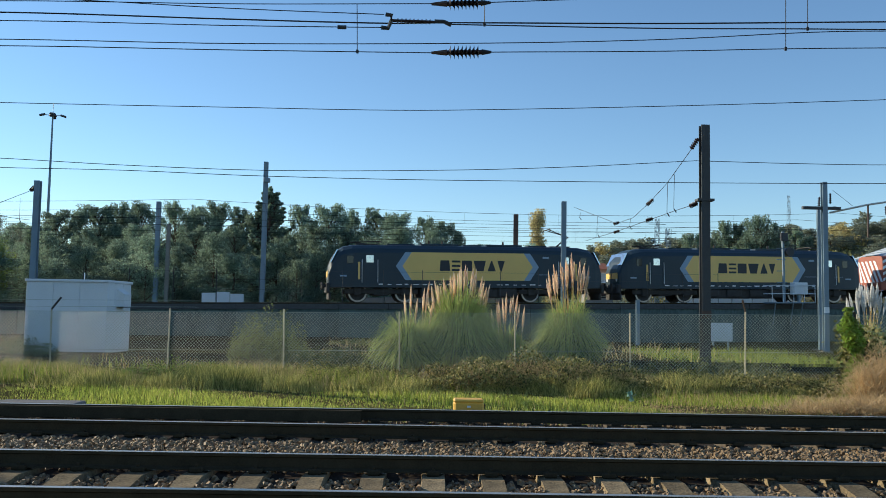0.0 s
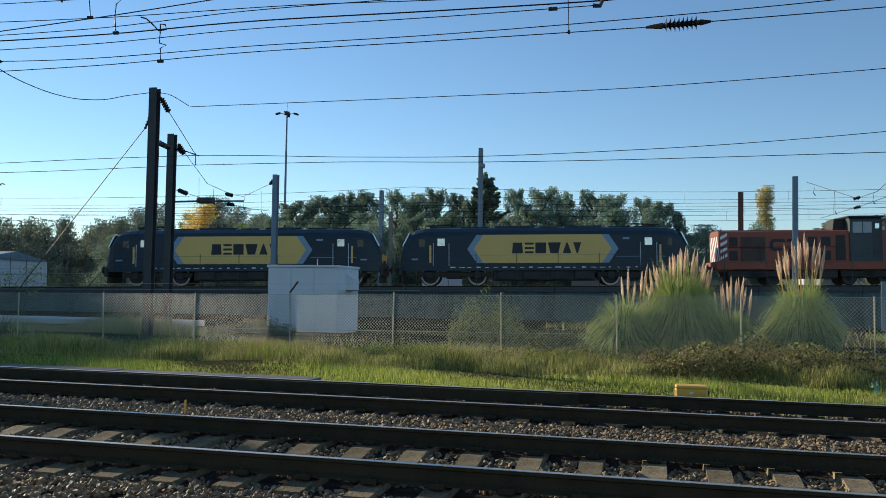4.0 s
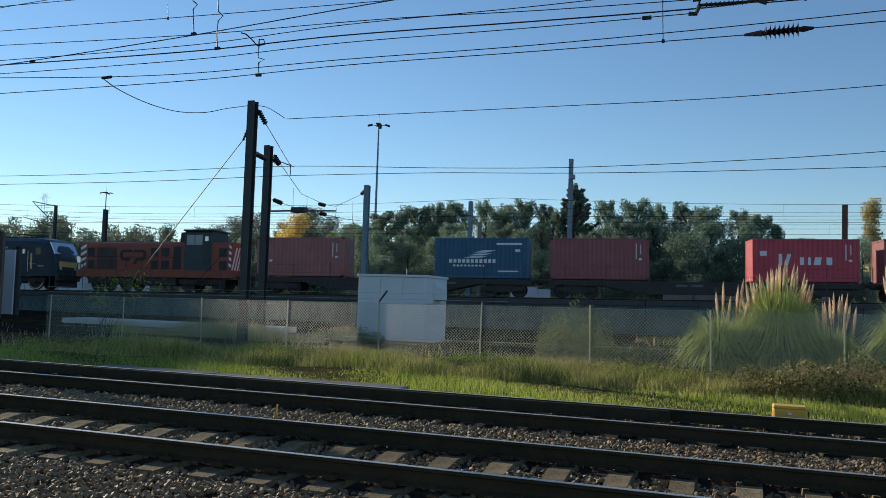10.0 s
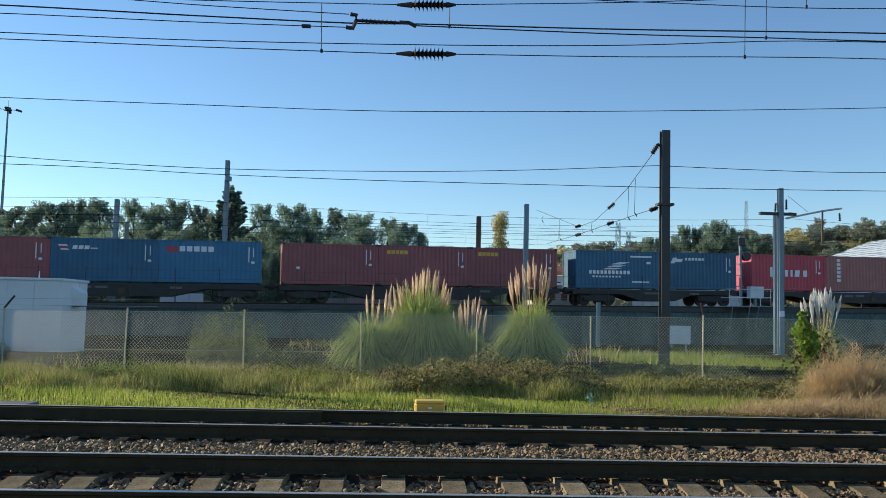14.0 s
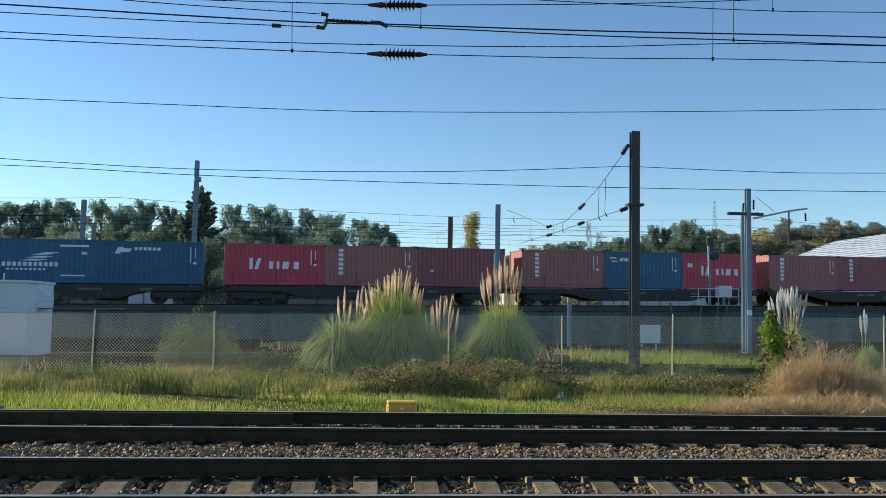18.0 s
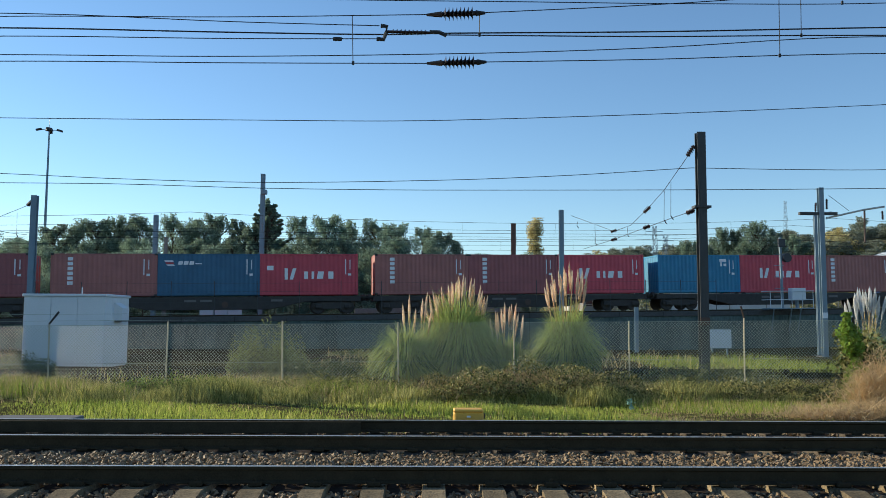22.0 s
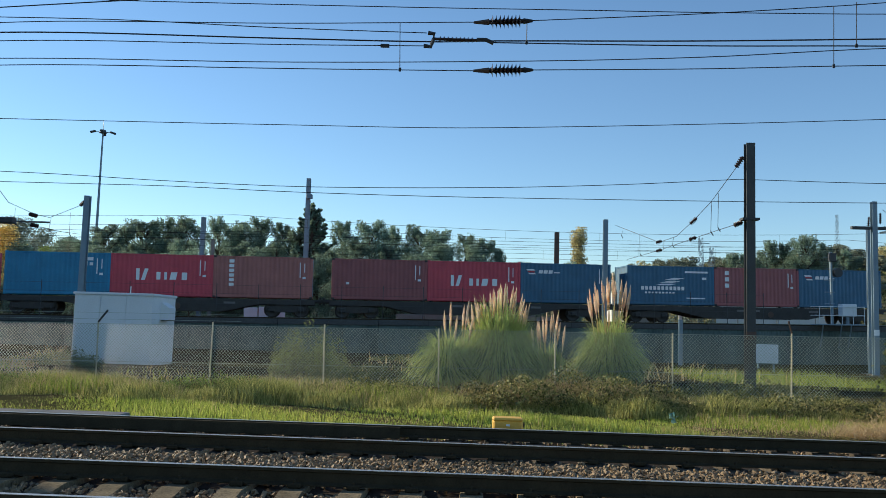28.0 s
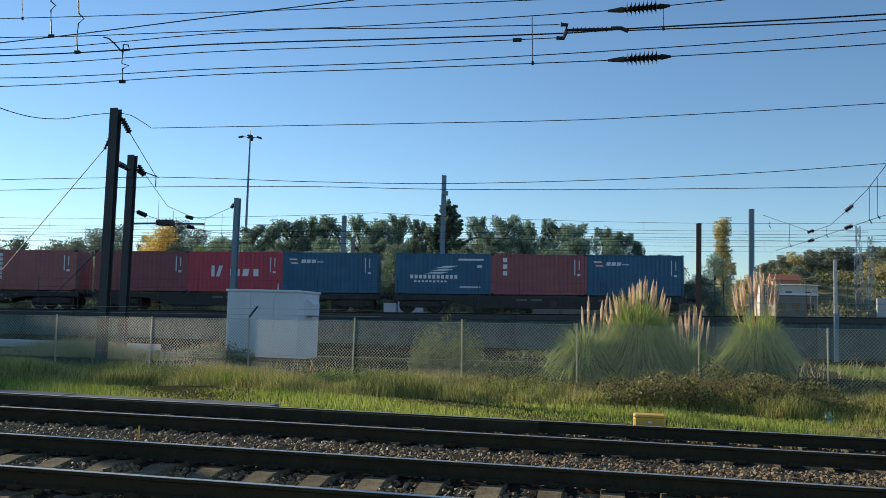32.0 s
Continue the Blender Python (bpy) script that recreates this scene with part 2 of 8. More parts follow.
# ---- mesh tools ----
class Shape:
    """Collects vertices and faces of one mesh."""

    def __init__(self):
        self.v, self.f = [], []

    def add(self, verts, faces):
        o = len(self.v)
        self.v.extend(verts)
        self.f.extend(tuple(i + o for i in f) for f in faces)
        return self

    def box(self, x0, x1, y0, y1, z0, z1, c=0.0):
        """A box, its edges chamfered by c."""
        m = ((x0 + x1) / 2, (y0 + y1) / 2, (z0 + z1) / 2)
        h = (abs(x1 - x0) / 2, abs(y1 - y0) / 2, abs(z1 - z0) / 2)
        if not c:
            vs = [(m[0] + sx * h[0], m[1] + sy * h[1], m[2] + sz * h[2]) for sx in (-1, 1) for sy in (-1, 1) for sz in (-1, 1)]
            return self.add(vs, [(0, 1, 3, 2), (4, 6, 7, 5), (0, 4, 5, 1), (2, 3, 7, 6), (0, 2, 6, 4), (1, 5, 7, 3)])
        c = min(c, *(0.49 * 2 * q for q in h))
        vs, idx = [], {}
        for sx in (-1, 1):
            for sy in (-1, 1):
                for sz in (-1, 1):
                    for a in range(3):
                        s = (sx, sy, sz)
                        idx[(s, a)] = len(vs)
                        vs.append(tuple(m[k] + s[k] * (h[k] if k == a else h[k] - c) for k in range(3)))
        fs = []
        for a in range(3):
            b, d = (a + 1) % 3, (a + 2) % 3
            for sa in (-1, 1):
                ring = []
                for sb, sd in ((-1, -1), (1, -1), (1, 1), (-1, 1)):
                    s = [0, 0, 0]
                    s[a], s[b], s[d] = sa, sb, sd
                    ring.append(idx[(tuple(s), a)])
                fs.append(tuple(ring if sa > 0 else ring[::-1]))
            for sb in (-1, 1):
                for sd in (-1, 1):
                    lo, hi = [0, 0, 0], [0, 0, 0]
                    lo[a], lo[b], lo[d] = -1, sb, sd
                    hi[a], hi[b], hi[d] = 1, sb, sd
                    q = (idx[(tuple(lo), b)], idx[(tuple(hi), b)], idx[(tuple(hi), d)], idx[(tuple(lo), d)])
                    fs.append(q if sb * sd < 0 else q[::-1])
        for sx in (-1, 1):
            for sy in (-1, 1):
                for sz in (-1, 1):
                    s = (sx, sy, sz)
                    q = (idx[(s, 0)], idx[(s, 1)], idx[(s, 2)])
                    fs.append(q if sx * sy * sz > 0 else q[::-1])
        return self.add(vs, fs)

    def rod(self, p, q, r, n=6, r2=None):
        """A round bar from p to q."""
        return self.tube([p, q], r, n, r2)

    def tube(self, points, r, n=5, r2=None):
        pts = [Vector(p) for p in points]
        rings = []
        for i, p in enumerate(pts):
            d = (pts[min(i + 1, len(pts) - 1)] - pts[max(i - 1, 0)]).normalized()
            side = d.cross(Vector((0, 0, 1)))
            if side.length < 1e-3:
                side = Vector((1, 0, 0))
            side.normalize()
            up = side.cross(d)
            rr = r if r2 is None else r + (r2 - r) * i / (len(pts) - 1)
            rings.append([tuple(p + (side * math.cos(2 * math.pi * k / n) + up * math.sin(2 * math.pi * k / n)) * rr) for k in range(n)])
        vs = [v for ring in rings for v in ring]
        fs = [(i * n + k, i * n + (k + 1) % n, (i + 1) * n + (k + 1) % n, (i + 1) * n + k) for i in range(len(pts) - 1) for k in range(n)]
        fs += [tuple(range(n))[::-1], tuple((len(pts) - 1) * n + k for k in range(n))]
        return self.add(vs, fs)

    def lathe(self, a, b, stops, n=10):
        """A turned body from a to b: pairs of (share of the way, radius)."""
        a, b = Vector(a), Vector(b)
        d = (b - a).normalized()
        side = d.cross(Vector((0, 0, 1)))
        side = side.normalized() if side.length > 1e-3 else Vector((1, 0, 0))
        up = side.cross(d)
        vs = [tuple(a.lerp(b, q) + (side * math.cos(2 * math.pi * k / n) + up * math.sin(2 * math.pi * k / n)) * r) for q, r in stops for k in range(n)]
        m = len(stops)
        fs = [(i * n + k, i * n + (k + 1) % n, (i + 1) * n + (k + 1) % n, (i + 1) * n + k) for i in range(m - 1) for k in range(n)]
        return self.add(vs, fs + [tuple(range(n))[::-1], tuple((m - 1) * n + k for k in range(n))])

    def prism(self, outline, axis, a, b):
        """An outline of pairs, extruded along an axis (0, 1, 2) from a to b."""
        n = len(outline)

        def at(p, w):
            return {0: (w, p[0], p[1]), 1: (p[0], w, p[1]), 2: (p[0], p[1], w)}[axis]
        vs = [at(p, a) for p in outline] + [at(p, b) for p in outline]
        fs = [tuple(range(n))[::-1], tuple(range(n, 2 * n))] + [(k, (k + 1) % n, n + (k + 1) % n, n + k) for k in range(n)]
        return self.add(vs, fs)

    def hbeam(self, x, y, z0, z1, w=0.26, d=0.26, t=0.03, across=True):
        """An upright H section; its flanges face the viewer when across is set."""
        p, q, h = w / 2, d / 2, t / 2
        if across:
            o = [(-p, -q), (p, -q), (p, -q + t), (h, -q + t), (h, q - t), (p, q - t), (p, q), (-p, q), (-p, q - t), (-h, q - t), (-h, -q + t), (-p, -q + t)]
        else:
            o = [(-p, -q), (-p + t, -q), (-p + t, -h), (p - t, -h), (p - t, -q), (p, -q), (p, q), (p - t, q), (p - t, h), (-p + t, h), (-p + t, q), (-p, q)]
        return self.prism([(x + i, y + j) for i, j in o], 2, z0, z1)

    def data(self, name, mat, smooth=False):
        me = bpy.data.meshes.new(name)
        me.from_pydata(self.v, [], self.f)
        me.materials.append(mat)
        if smooth:
            me.polygons.foreach_set("use_smooth", [True] * len(me.polygons))
        me.update()
        return me


def part(name, shape, mat, parent=None, label="", smooth=False, at=None, kind=""):
    """One mesh object under a thing or a part; at is its pose in its parent's space."""
    data = shape if isinstance(shape, bpy.types.Mesh) else shape.data(name, mat, smooth)
    ob = new(name, data)
    ob.parent = parent
    if at is not None:
        ob.matrix_basis = at
    return tagged(ob, label, kind=kind)


def thing(name, label, category, at=None, group="", kind=""):
    """An empty at the base of a thing that parents its parts."""
    ob = new(name)
    if at is not None:
        ob.matrix_basis = at
    return tagged(ob, label, category, group, kind)


def structure(name, shape, mat, label="", smooth=False):
    return tagged(part(name, shape, mat, None, "", smooth), label, kind="structure")


# the yard behind the retaining wall lies turned and rises a little; its own frame has x along its tracks
YARD = pose(0, 53.76, 1.91, 0, 0, 9.73) @ pose(0, 0, 0, 0, -0.985, 0)


def yard(x, y, z=0.0):
    return YARD @ pose(x, y, z)

# ---- ground and tracks ----
GROUND_Z = -0.42
rng = random.Random(7)


def ground_height(x, y):
    z = GROUND_Z
    if 14.2 < y < 40:
        z += 0.05 * noise.noise((x * 0.35, y * 0.35, 0)) + 0.03 * noise.noise((x * 1.3, y * 1.3, 3))
    return z


def build_ground():
    s = Shape()
    xs = [-1500, -700, -300, -150, -90] + [-60 + 1.5 * i for i in range(81)] + [90, 150, 300, 700, 1500]
    ys = [-1200, -300, -60, -10, 2, 8, 14.0, 14.6] + [15 + 1.2 * i for i in range(28)] + [51, 53, 56, 62, 75, 100, 160, 300, 700, 2000]
    vs = []
    for y in ys:
        for x in xs:
            z = ground_height(x, y)
            vs.append((x, y, z))
    n = len(xs)
    s.add(vs, [(j * n + i, j * n + i + 1, (j + 1) * n + i + 1, (j + 1) * n + i) for j in range(len(ys) - 1) for i in range(n - 1)])
    return structure("ground", s, SOIL, "brown earth of the railway land with thin weeds")


build_ground()

# ballast bed of the two near tracks
bed = Shape()
bed.prism([(2.0, -0.30), (5.4, -0.26), (13.3, -0.26), (14.2, -0.46), (2.0, -0.46)], 0, -75, 60)
structure("ballast_bed", bed, GRAVEL_BED, "bed of dark dirty ballast under the two tracks")

RAILS = (7.11, 8.85, 11.10, 12.81)
RAIL_OUTLINE = [(-0.07, -0.172), (0.07, -0.172), (0.07, -0.160), (0.012, -0.140), (0.010, -0.045), (0.036, -0.032), (0.036, -0.004), (-0.036, -0.004),
                (-0.036, -0.032), (-0.010, -0.045), (-0.012, -0.140), (-0.07, -0.160)]


def rail(parent, y, x0, x1, top=0.0, worn=True):
    ob = part("rail", Shape().prism([(y + a, top + b) for a, b in RAIL_OUTLINE], 0, x0, x1), RUST, parent)
    if worn:
        part("running_surface", Shape().box(x0, x1, y - 0.030, y + 0.030, top - 0.0035, top), RAIL_TOP, ob, "polished top of the rail head")
    return ob


# far track's sleepers, darkened in colour for the shade of blades and rails
SLEEPER_DARK = material("shaded_sleeper", (0.10, 0.078, 0.055), 0.9, second=(0.045, 0.036, 0.026), scale=4, fine=40, amount=0.7, bump=0.5, spec=0.15, per_object=0.3)


def build_track(name, y_near, y_far, label, first, sleeper_mat):
    tr = thing(name, label, "railway track", kind="structure")
    rail(tr, y_near, -75, 60)
    rail(tr, y_far, -75, 60)
    mid = (y_near + y_far) / 2
    s = Shape()
    # monoblock sleeper, lower between the rails
    prof = [(-1.30, -0.215), (-0.55, -0.185), (-0.20, -0.235), (0.20, -0.235), (0.55, -0.185), (1.30, -0.215)]
    vs, fs = [], []
    for py, pz in prof:
        vs += [(-0.145, py, pz - 0.16), (-0.115, py, pz), (0.115, py, pz), (0.145, py, pz - 0.16)]
    for i in range(len(prof) - 1):
        a, b = i * 4, i * 4 + 4
        fs += [(a, a + 1, b + 1, b), (a + 1, a + 2, b + 2, b + 1), (a + 2, a + 3, b + 3, b + 2)]
    fs += [(3, 2, 1, 0), tuple(range(len(vs) - 4, len(vs)))]
    s.add(vs, fs)
    me = s.data("sleeper", sleeper_mat)
    clip = Shape()
    for side in (-1, 1):
        for e in (-1, 1):
            yy = side * (y_far - y_near) / 2 + e * 0.10
            clip.box(-0.07, 0.07, yy - 0.035, yy + 0.035, -0.19, -0.135, 0.012)
            clip.rod((0, yy, -0.16), (0, yy, -0.105), 0.018, 6)
    clip_me = clip.data("rail_fastening", RUST)
    x = first - 0.606 * 60
    while x < 22:
        sl = part("sleeper", me, None, tr, at=pose(x, mid, 0, 0, 0, rng.uniform(-0.6, 0.6)))
        part("rail_fastening", clip_me, RUST, sl)
        x += 0.606
    return tr


SLEEPER_AT = (-0.55, -0.2)
build_track("railway_track_near", RAILS[0], RAILS[1], "railway track with rusty rails on concrete sleepers", SLEEPER_AT[0], SLEEPER)
build_track("railway_track_far", RAILS[2], RAILS[3], "railway track with rusty rails running into a set of points", SLEEPER_AT[1], SLEEPER_DARK)


def stones(name, count, region, size, seed, label, mat=STONE):
    """Loose angular stones, each a squashed and skewed block."""
    r = np.random.default_rng(seed)
    base = np.array([(-1, -1, -1), (1, -1, -1), (1, 1, -1), (-1, 1, -1), (-0.7, -0.7, 1), (0.7, -0.7, 1), (0.7, 0.7, 1), (-0.7, 0.7, 1)], float)
    faces = np.array([(0, 3, 2, 1), (4, 5, 6, 7), (0, 1, 5, 4), (1, 2, 6, 5), (2, 3, 7, 6), (3, 0, 4, 7)])
    pos = region(r, count)
    k = len(pos)
    v = base[None] * r.uniform(0.55, 1.25, (k, 1, 3)) + r.uniform(-0.35, 0.35, (k, 8, 3))
    a, b, c = r.uniform(0, 6.28, k), r.uniform(-0.7, 0.7, k), r.uniform(-0.7, 0.7, k)
    ca, sa, cb, sb, cc, sc = np.cos(a), np.sin(a), np.cos(b), np.sin(b), np.cos(c), np.sin(c)
    x, y, z = v[..., 0], v[..., 1], v[..., 2]
    y, z = y * cb[:, None] - z * sb[:, None], y * sb[:, None] + z * cb[:, None]
    x, z = x * cc[:, None] + z * sc[:, None], -x * sc[:, None] + z * cc[:, None]
    x, y = x * ca[:, None] - y * sa[:, None], x * sa[:, None] + y * ca[:, None]
    s = r.uniform(0.6, 1.35, k)[:, None] * size
    v = np.stack([x * s, y * s, z * s * 0.8], -1) + pos[:, None]
    f = (faces[None] + 8 * np.arange(k)[:, None, None]).reshape(-1, 4)
    me = bpy.data.meshes.new(name)
    me.from_pydata(v.reshape(-1, 3).tolist(), [], f.tolist())
    me.materials.append(mat)
    me.update()
    return tagged(new(name, me), label, "ballast", kind="stuff")


def scatter(x0, x1, bands):
    def region(r, n):
        out = []
        total = sum((b - a) * w for a, b, z, w in bands)
        for a, b, z, w in bands:
            k = int(n * (b - a) * w / total)
            out.append(np.stack([r.uniform(x0, x1, k), r.uniform(a, b, k), z + r.uniform(-0.015, 0.03, k)], 1))
        p = np.concatenate(out)
        # the tops of the sleepers stay bare
        for first, mid in ((SLEEPER_AT[0], 7.98), (SLEEPER_AT[1], 11.955)):
            phase = np.abs((p[:, 0] - first + 0.303) % 0.606 - 0.303)
            p = p[~((phase < 0.118) & (np.abs(p[:, 1] - mid) < 1.24))]
        return p
    return region


stones("ballast_stones", 120000, scatter(-24, 9, [(3.8, 5.4, -0.24, 1.0), (5.2, 6.5, -0.225, 1.3), (6.5, 6.95, -0.265, 1.2), (7.25, 8.7, -0.25, 1.0), (9.0, 10.95, -0.21, 1.3), (11.25, 12.7, -0.315, 0.7), (12.9, 13.6, -0.24, 0.5)]),
       0.0195, 3, "loose grey and brown ballast stones round the sleepers")

# ---- retaining wall of the yard ----
wall_ob = thing("retaining_wall", "long grey weathered concrete retaining wall below the yard", "", YARD, kind="structure")
WALL_PANEL = Shape().box(0.012, 5.988, -2.15, -1.80, -2.6, -0.42, 0.015).data("wall_panel", WALL_GREY)
for i in range(26):
    part("wall_panel", WALL_PANEL, None, wall_ob, at=pose(-78 + 6.0 * i, 0, 0))
cop_ob = thing("wall_coping", "dark concrete coping along the top of the retaining wall", "", YARD, kind="structure")
COPING = Shape().box(0.008, 2.992, -2.25, -1.60, -0.42, -0.10, 0.02).data("coping_slab", material("dark_coping_concrete", (0.11, 0.11, 0.11), 0.9, second=(0.055, 0.055, 0.055), scale=0.8, fine=10, bump=0.3, spec=0.2))
for i in range(52):
    part("coping_slab", COPING, None, cop_ob, at=pose(-78 + 3.0 * i, 0, 0))
bed2 = Shape().prism([(-1.82, -2.6), (-1.82, -0.24), (26, -0.24), (27, -0.50), (90, -0.50), (90, -2.6)], 0, -125, 150)
yb = structure("yard_ground", bed2, material("yard_gravel", (0.16, 0.14, 0.11), 0.95, second=(0.08, 0.075, 0.05), scale=0.5, fine=12, bump=0.5, spec=0.0), "raised ground of the yard, grey gravel and earth")
yb.matrix_basis = YARD


wf = thing("wall_fence", "thin dark wire fence on slender posts along the retaining wall", "fence", YARD)
WALL_POST = Shape().rod((0, 0, -0.10), (0, 0, 1.98), 0.022, 5).data("post", STEEL_DARK)
for i in range(34):
    part("post", WALL_POST, None, wf, at=pose(-62.57 + 2.47 * i, -1.92, 0, 0, rng.uniform(-0.8, 0.8), 0))
for z in (0.75, 1.35, 1.85):
    part("line_wire", Shape().tube([(-62.6, -1.92, z), (19.0, -1.92, z)], 0.006, 4), STEEL_DARK, wf)


def yard_track(name, mid):
    tr = thing(name, "yard track with worn rails on ballast", "railway track", YARD, kind="structure")
    for d in (-0.87, 0.87):
        rail(tr, mid + d, -110, 140)
    s = Shape()
    for i in range(330):
        s.box(-100 + 0.65 * i - 0.12, -100 + 0.65 * i + 0.12, mid - 1.3, mid + 1.3, -0.30, -0.18)
    part("sleepers", s, CONCRETE, tr, kind="stuff")
    return tr


for i, mid in enumerate((1.22, 6.0, 11.0, 16.0)):
    yard_track("yard_track_%d" % (i + 1), mid)

# ---- the train ----
TRAIN = []   # (object, distance of its origin behind the leading buffer)


def ride(ob, offset, y=1.22, z=0.0):
    TRAIN.append((ob, offset, y, z))
    ob.matrix_basis = yard(offset - 6.97, y, z)
    return ob


def loft(s, stations, ring):
    """Rings of equal count along x, joined and closed."""
    rings = [ring(st) for st in stations]
    n = len(rings[0])
    vs = [v for r in rings for v in r]
    fs = [(i * n + k, i * n + (k + 1) % n, (i + 1) * n + (k + 1) % n, (i + 1) * n + k) for i in range(len(rings) - 1) for k in range(n)]
    fs += [tuple(range(n))[::-1], tuple((len(rings) - 1) * n + k for k in range(n))]
    return s.add(vs, fs)


def wheel_mesh(r, w=0.13):
    s = Shape()
    n = 20
    prof = [(0.0, 0.09), (0.10, 0.09), (0.12, 0.04), (r * 0.78, 0.03), (r * 0.82, w / 2), (r * 0.985, w / 2), (r, 0.0), (r + 0.025, -w / 2 + 0.03), (r + 0.02, -w / 2), (r * 0.8, -w / 2), (0.0, -0.05)]
    vs, fs = [], []
    for a, d in prof:
        for k in range(n):
            t = 2 * math.pi * k / n
            vs.append((a * math.cos(t), -d, a * math.sin(t)))
    for i in range(len(prof) - 1):
        for k in range(n):
            fs.append((i * n + k, i * n + (k + 1) % n, (i + 1) * n + (k + 1) % n, (i + 1) * n + k))
    s.add(vs, fs)
    return s


WHEELS = []   # (object, x on its vehicle, radius)
WHEEL_LOCO = wheel_mesh(0.625).data("wheel", CHASSIS, True)
WHEEL_RIM_LOCO = Shape()
for k in range(24):
    t0, t1 = 2 * math.pi * k / 24, 2 * math.pi * (k + 1) / 24
    q = []
    for t in (t0, t1):
        q += [(0.50 * math.cos(t), -0.070, 0.50 * math.sin(t)), (0.605 * math.cos(t), -0.070, 0.605 * math.sin(t)), (0.605 * math.cos(t), -0.064, 0.605 * math.sin(t)), (0.50 * math.cos(t), -0.064, 0.50 * math.sin(t))]
    WHEEL_RIM_LOCO.add(q, [(0, 1, 5, 4), (1, 2, 6, 5), (2, 3, 7, 6), (3, 0, 4, 7)])
WHEEL_RIM_LOCO = WHEEL_RIM_LOCO.data("rim", TYRE)
WHEEL_WAGON = wheel_mesh(0.46).data("wheel", CHASSIS, True)


def add_wheels(vehicle, xs, r, me, rim=None, sides=(-1, 1)):
    for x in xs:
        for side in sides:
            w = part("wheel", me, CHASSIS, vehicle, at=pose(x, side * 0.83, r, 0, 0, 0 if side < 0 else 180))
            if rim:
                part("rim", rim, TYRE, w, "bright worn steel rim")
            if side < 0:
                WHEELS.append((w, x, r))


def electric_loco(offset, rear_up):
    loco = thing("electric_locomotive", "dark blue electric locomotive with a long yellow side panel", "locomotive", group="electric locomotives")
    L = 18.98

    def ring(st):
        x, top, low, half = st
        return [(x, -half, low), (x, -half, top - 0.55), (x, -half * 0.94, top - 0.28), (x, -half * 0.72, top - 0.06), (x, -half * 0.4, top), (x, half * 0.4, top), (x, half * 0.72, top - 0.06),
                (x, half * 0.94, top - 0.28), (x, half, top - 0.55), (x, half, low)]
    s = Shape()
    loft(s, [(0.42, 2.05, 1.00, 1.15), (0.45, 2.30, 0.95, 1.22), (0.62, 2.78, 0.95, 1.32), (0.95, 3.30, 0.95, 1.40), (1.35, 3.56, 0.95, 1.45), (1.9, 3.67, 0.95, 1.48), (3.0, 3.70, 0.95, 1.49),
             (L - 3.0, 3.70, 0.95, 1.49), (L - 1.9, 3.67, 0.95, 1.48), (L - 1.35, 3.56, 0.95, 1.45), (L - 0.95, 3.30, 0.95, 1.40), (L - 0.62, 2.78, 0.95, 1.32), (L - 0.45, 2.30, 0.95, 1.22), (L - 0.42, 2.05, 1.00, 1.15)], ring)
    body = part("body", s, LOCO_BLUE, loco, smooth=False)
    # side panel: a long yellow hexagon between pale chevrons
    for side in (-1, 1):
        y = side * 1.494
        tip0, tip1, z0, z1 = 5.10, 13.70, 1.42, 3.20
        mid = (z0 + z1) / 2
        y0, y1 = sorted((y, y + side * 0.006))
        panel = Shape().prism([(tip0, mid), (tip0 + 0.6, z0), (tip1 - 0.6, z0), (tip1, mid), (tip1 - 0.6, z1), (tip0 + 0.6, z1)], 1, y0, y1)
        pn = part("side_panel", panel, LOCO_YELLOW, body, "yellow hexagonal panel")
        for d, tip in ((-1, tip0), (1, tip1)):
            c = Shape().prism([(tip, mid), (tip - d * 0.6, z0), (tip - d * 0.18, z0), (tip + d * 0.42, mid), (tip - d * 0.18, z1), (tip - d * 0.6, z1)], 1, y0, y1)
            part("chevron", c, LOCO_PALE, body, "pale blue chevron stripe")
        # the maker's word mark stands as plain dark shapes
        ya, yb_ = sorted((y + side * 0.006, y + side * 0.010))
        x = 7.50
        za, zb = 2.02, 2.70
        for w, form in ((0.80, 0), (0.66, 1), (0.78, 2), (0.92, 3), (0.66, 4), (0.60, 5)):
            g = Shape()
            if form == 1:
                for q in (0, 0.27, 0.55):
                    g.box(x, x + 0.56, ya, yb_, za + q, za + q + 0.13, 0.0)
            else:
                left, right = x, x + w - 0.11
                low = (0.0, 0, 0.0, 0.16, 0.0, 0.20)[form]
                top_in = (0.06, 0, 0.0, 0.0, 0.24, 0.0)[form]
                g.prism([(left + low, za), (right - low, za), (right - top_in, zb), (left + top_in, zb)], 1, ya, yb_)
            part("mark", g, LOCO_BLACK, pn, "plain dark shape of the word mark")
            x += w
        for xx in (1.95, L - 2.75):
            part("cab_side_window", Shape().box(xx - 0.35, xx + 0.05, *sorted((y - side * 0.02, y + side * 0.004)), 2.45, 2.95, 0.02) if xx < 9 else
                 Shape().box(xx + 0.78, xx + 1.18, *sorted((y - side * 0.02, y + side * 0.004)), 2.45, 2.95, 0.02), GLASS_DARK, body)
        for xx in (2.75, L - 3.3):
            door = part("door", Shape().box(xx - 0.12, xx + 0.68, *sorted((y - side * 0.01, y + side * 0.008)), 1.10, 3.12, 0.01), LOCO_BLUE, body)
            part("door_window", Shape().box(xx + 0.05, xx + 0.51, *sorted((y + side * 0.008, y + side * 0.014)), 2.52, 2.98, 0.02), PANE, door, "pale door window reflecting the sky")
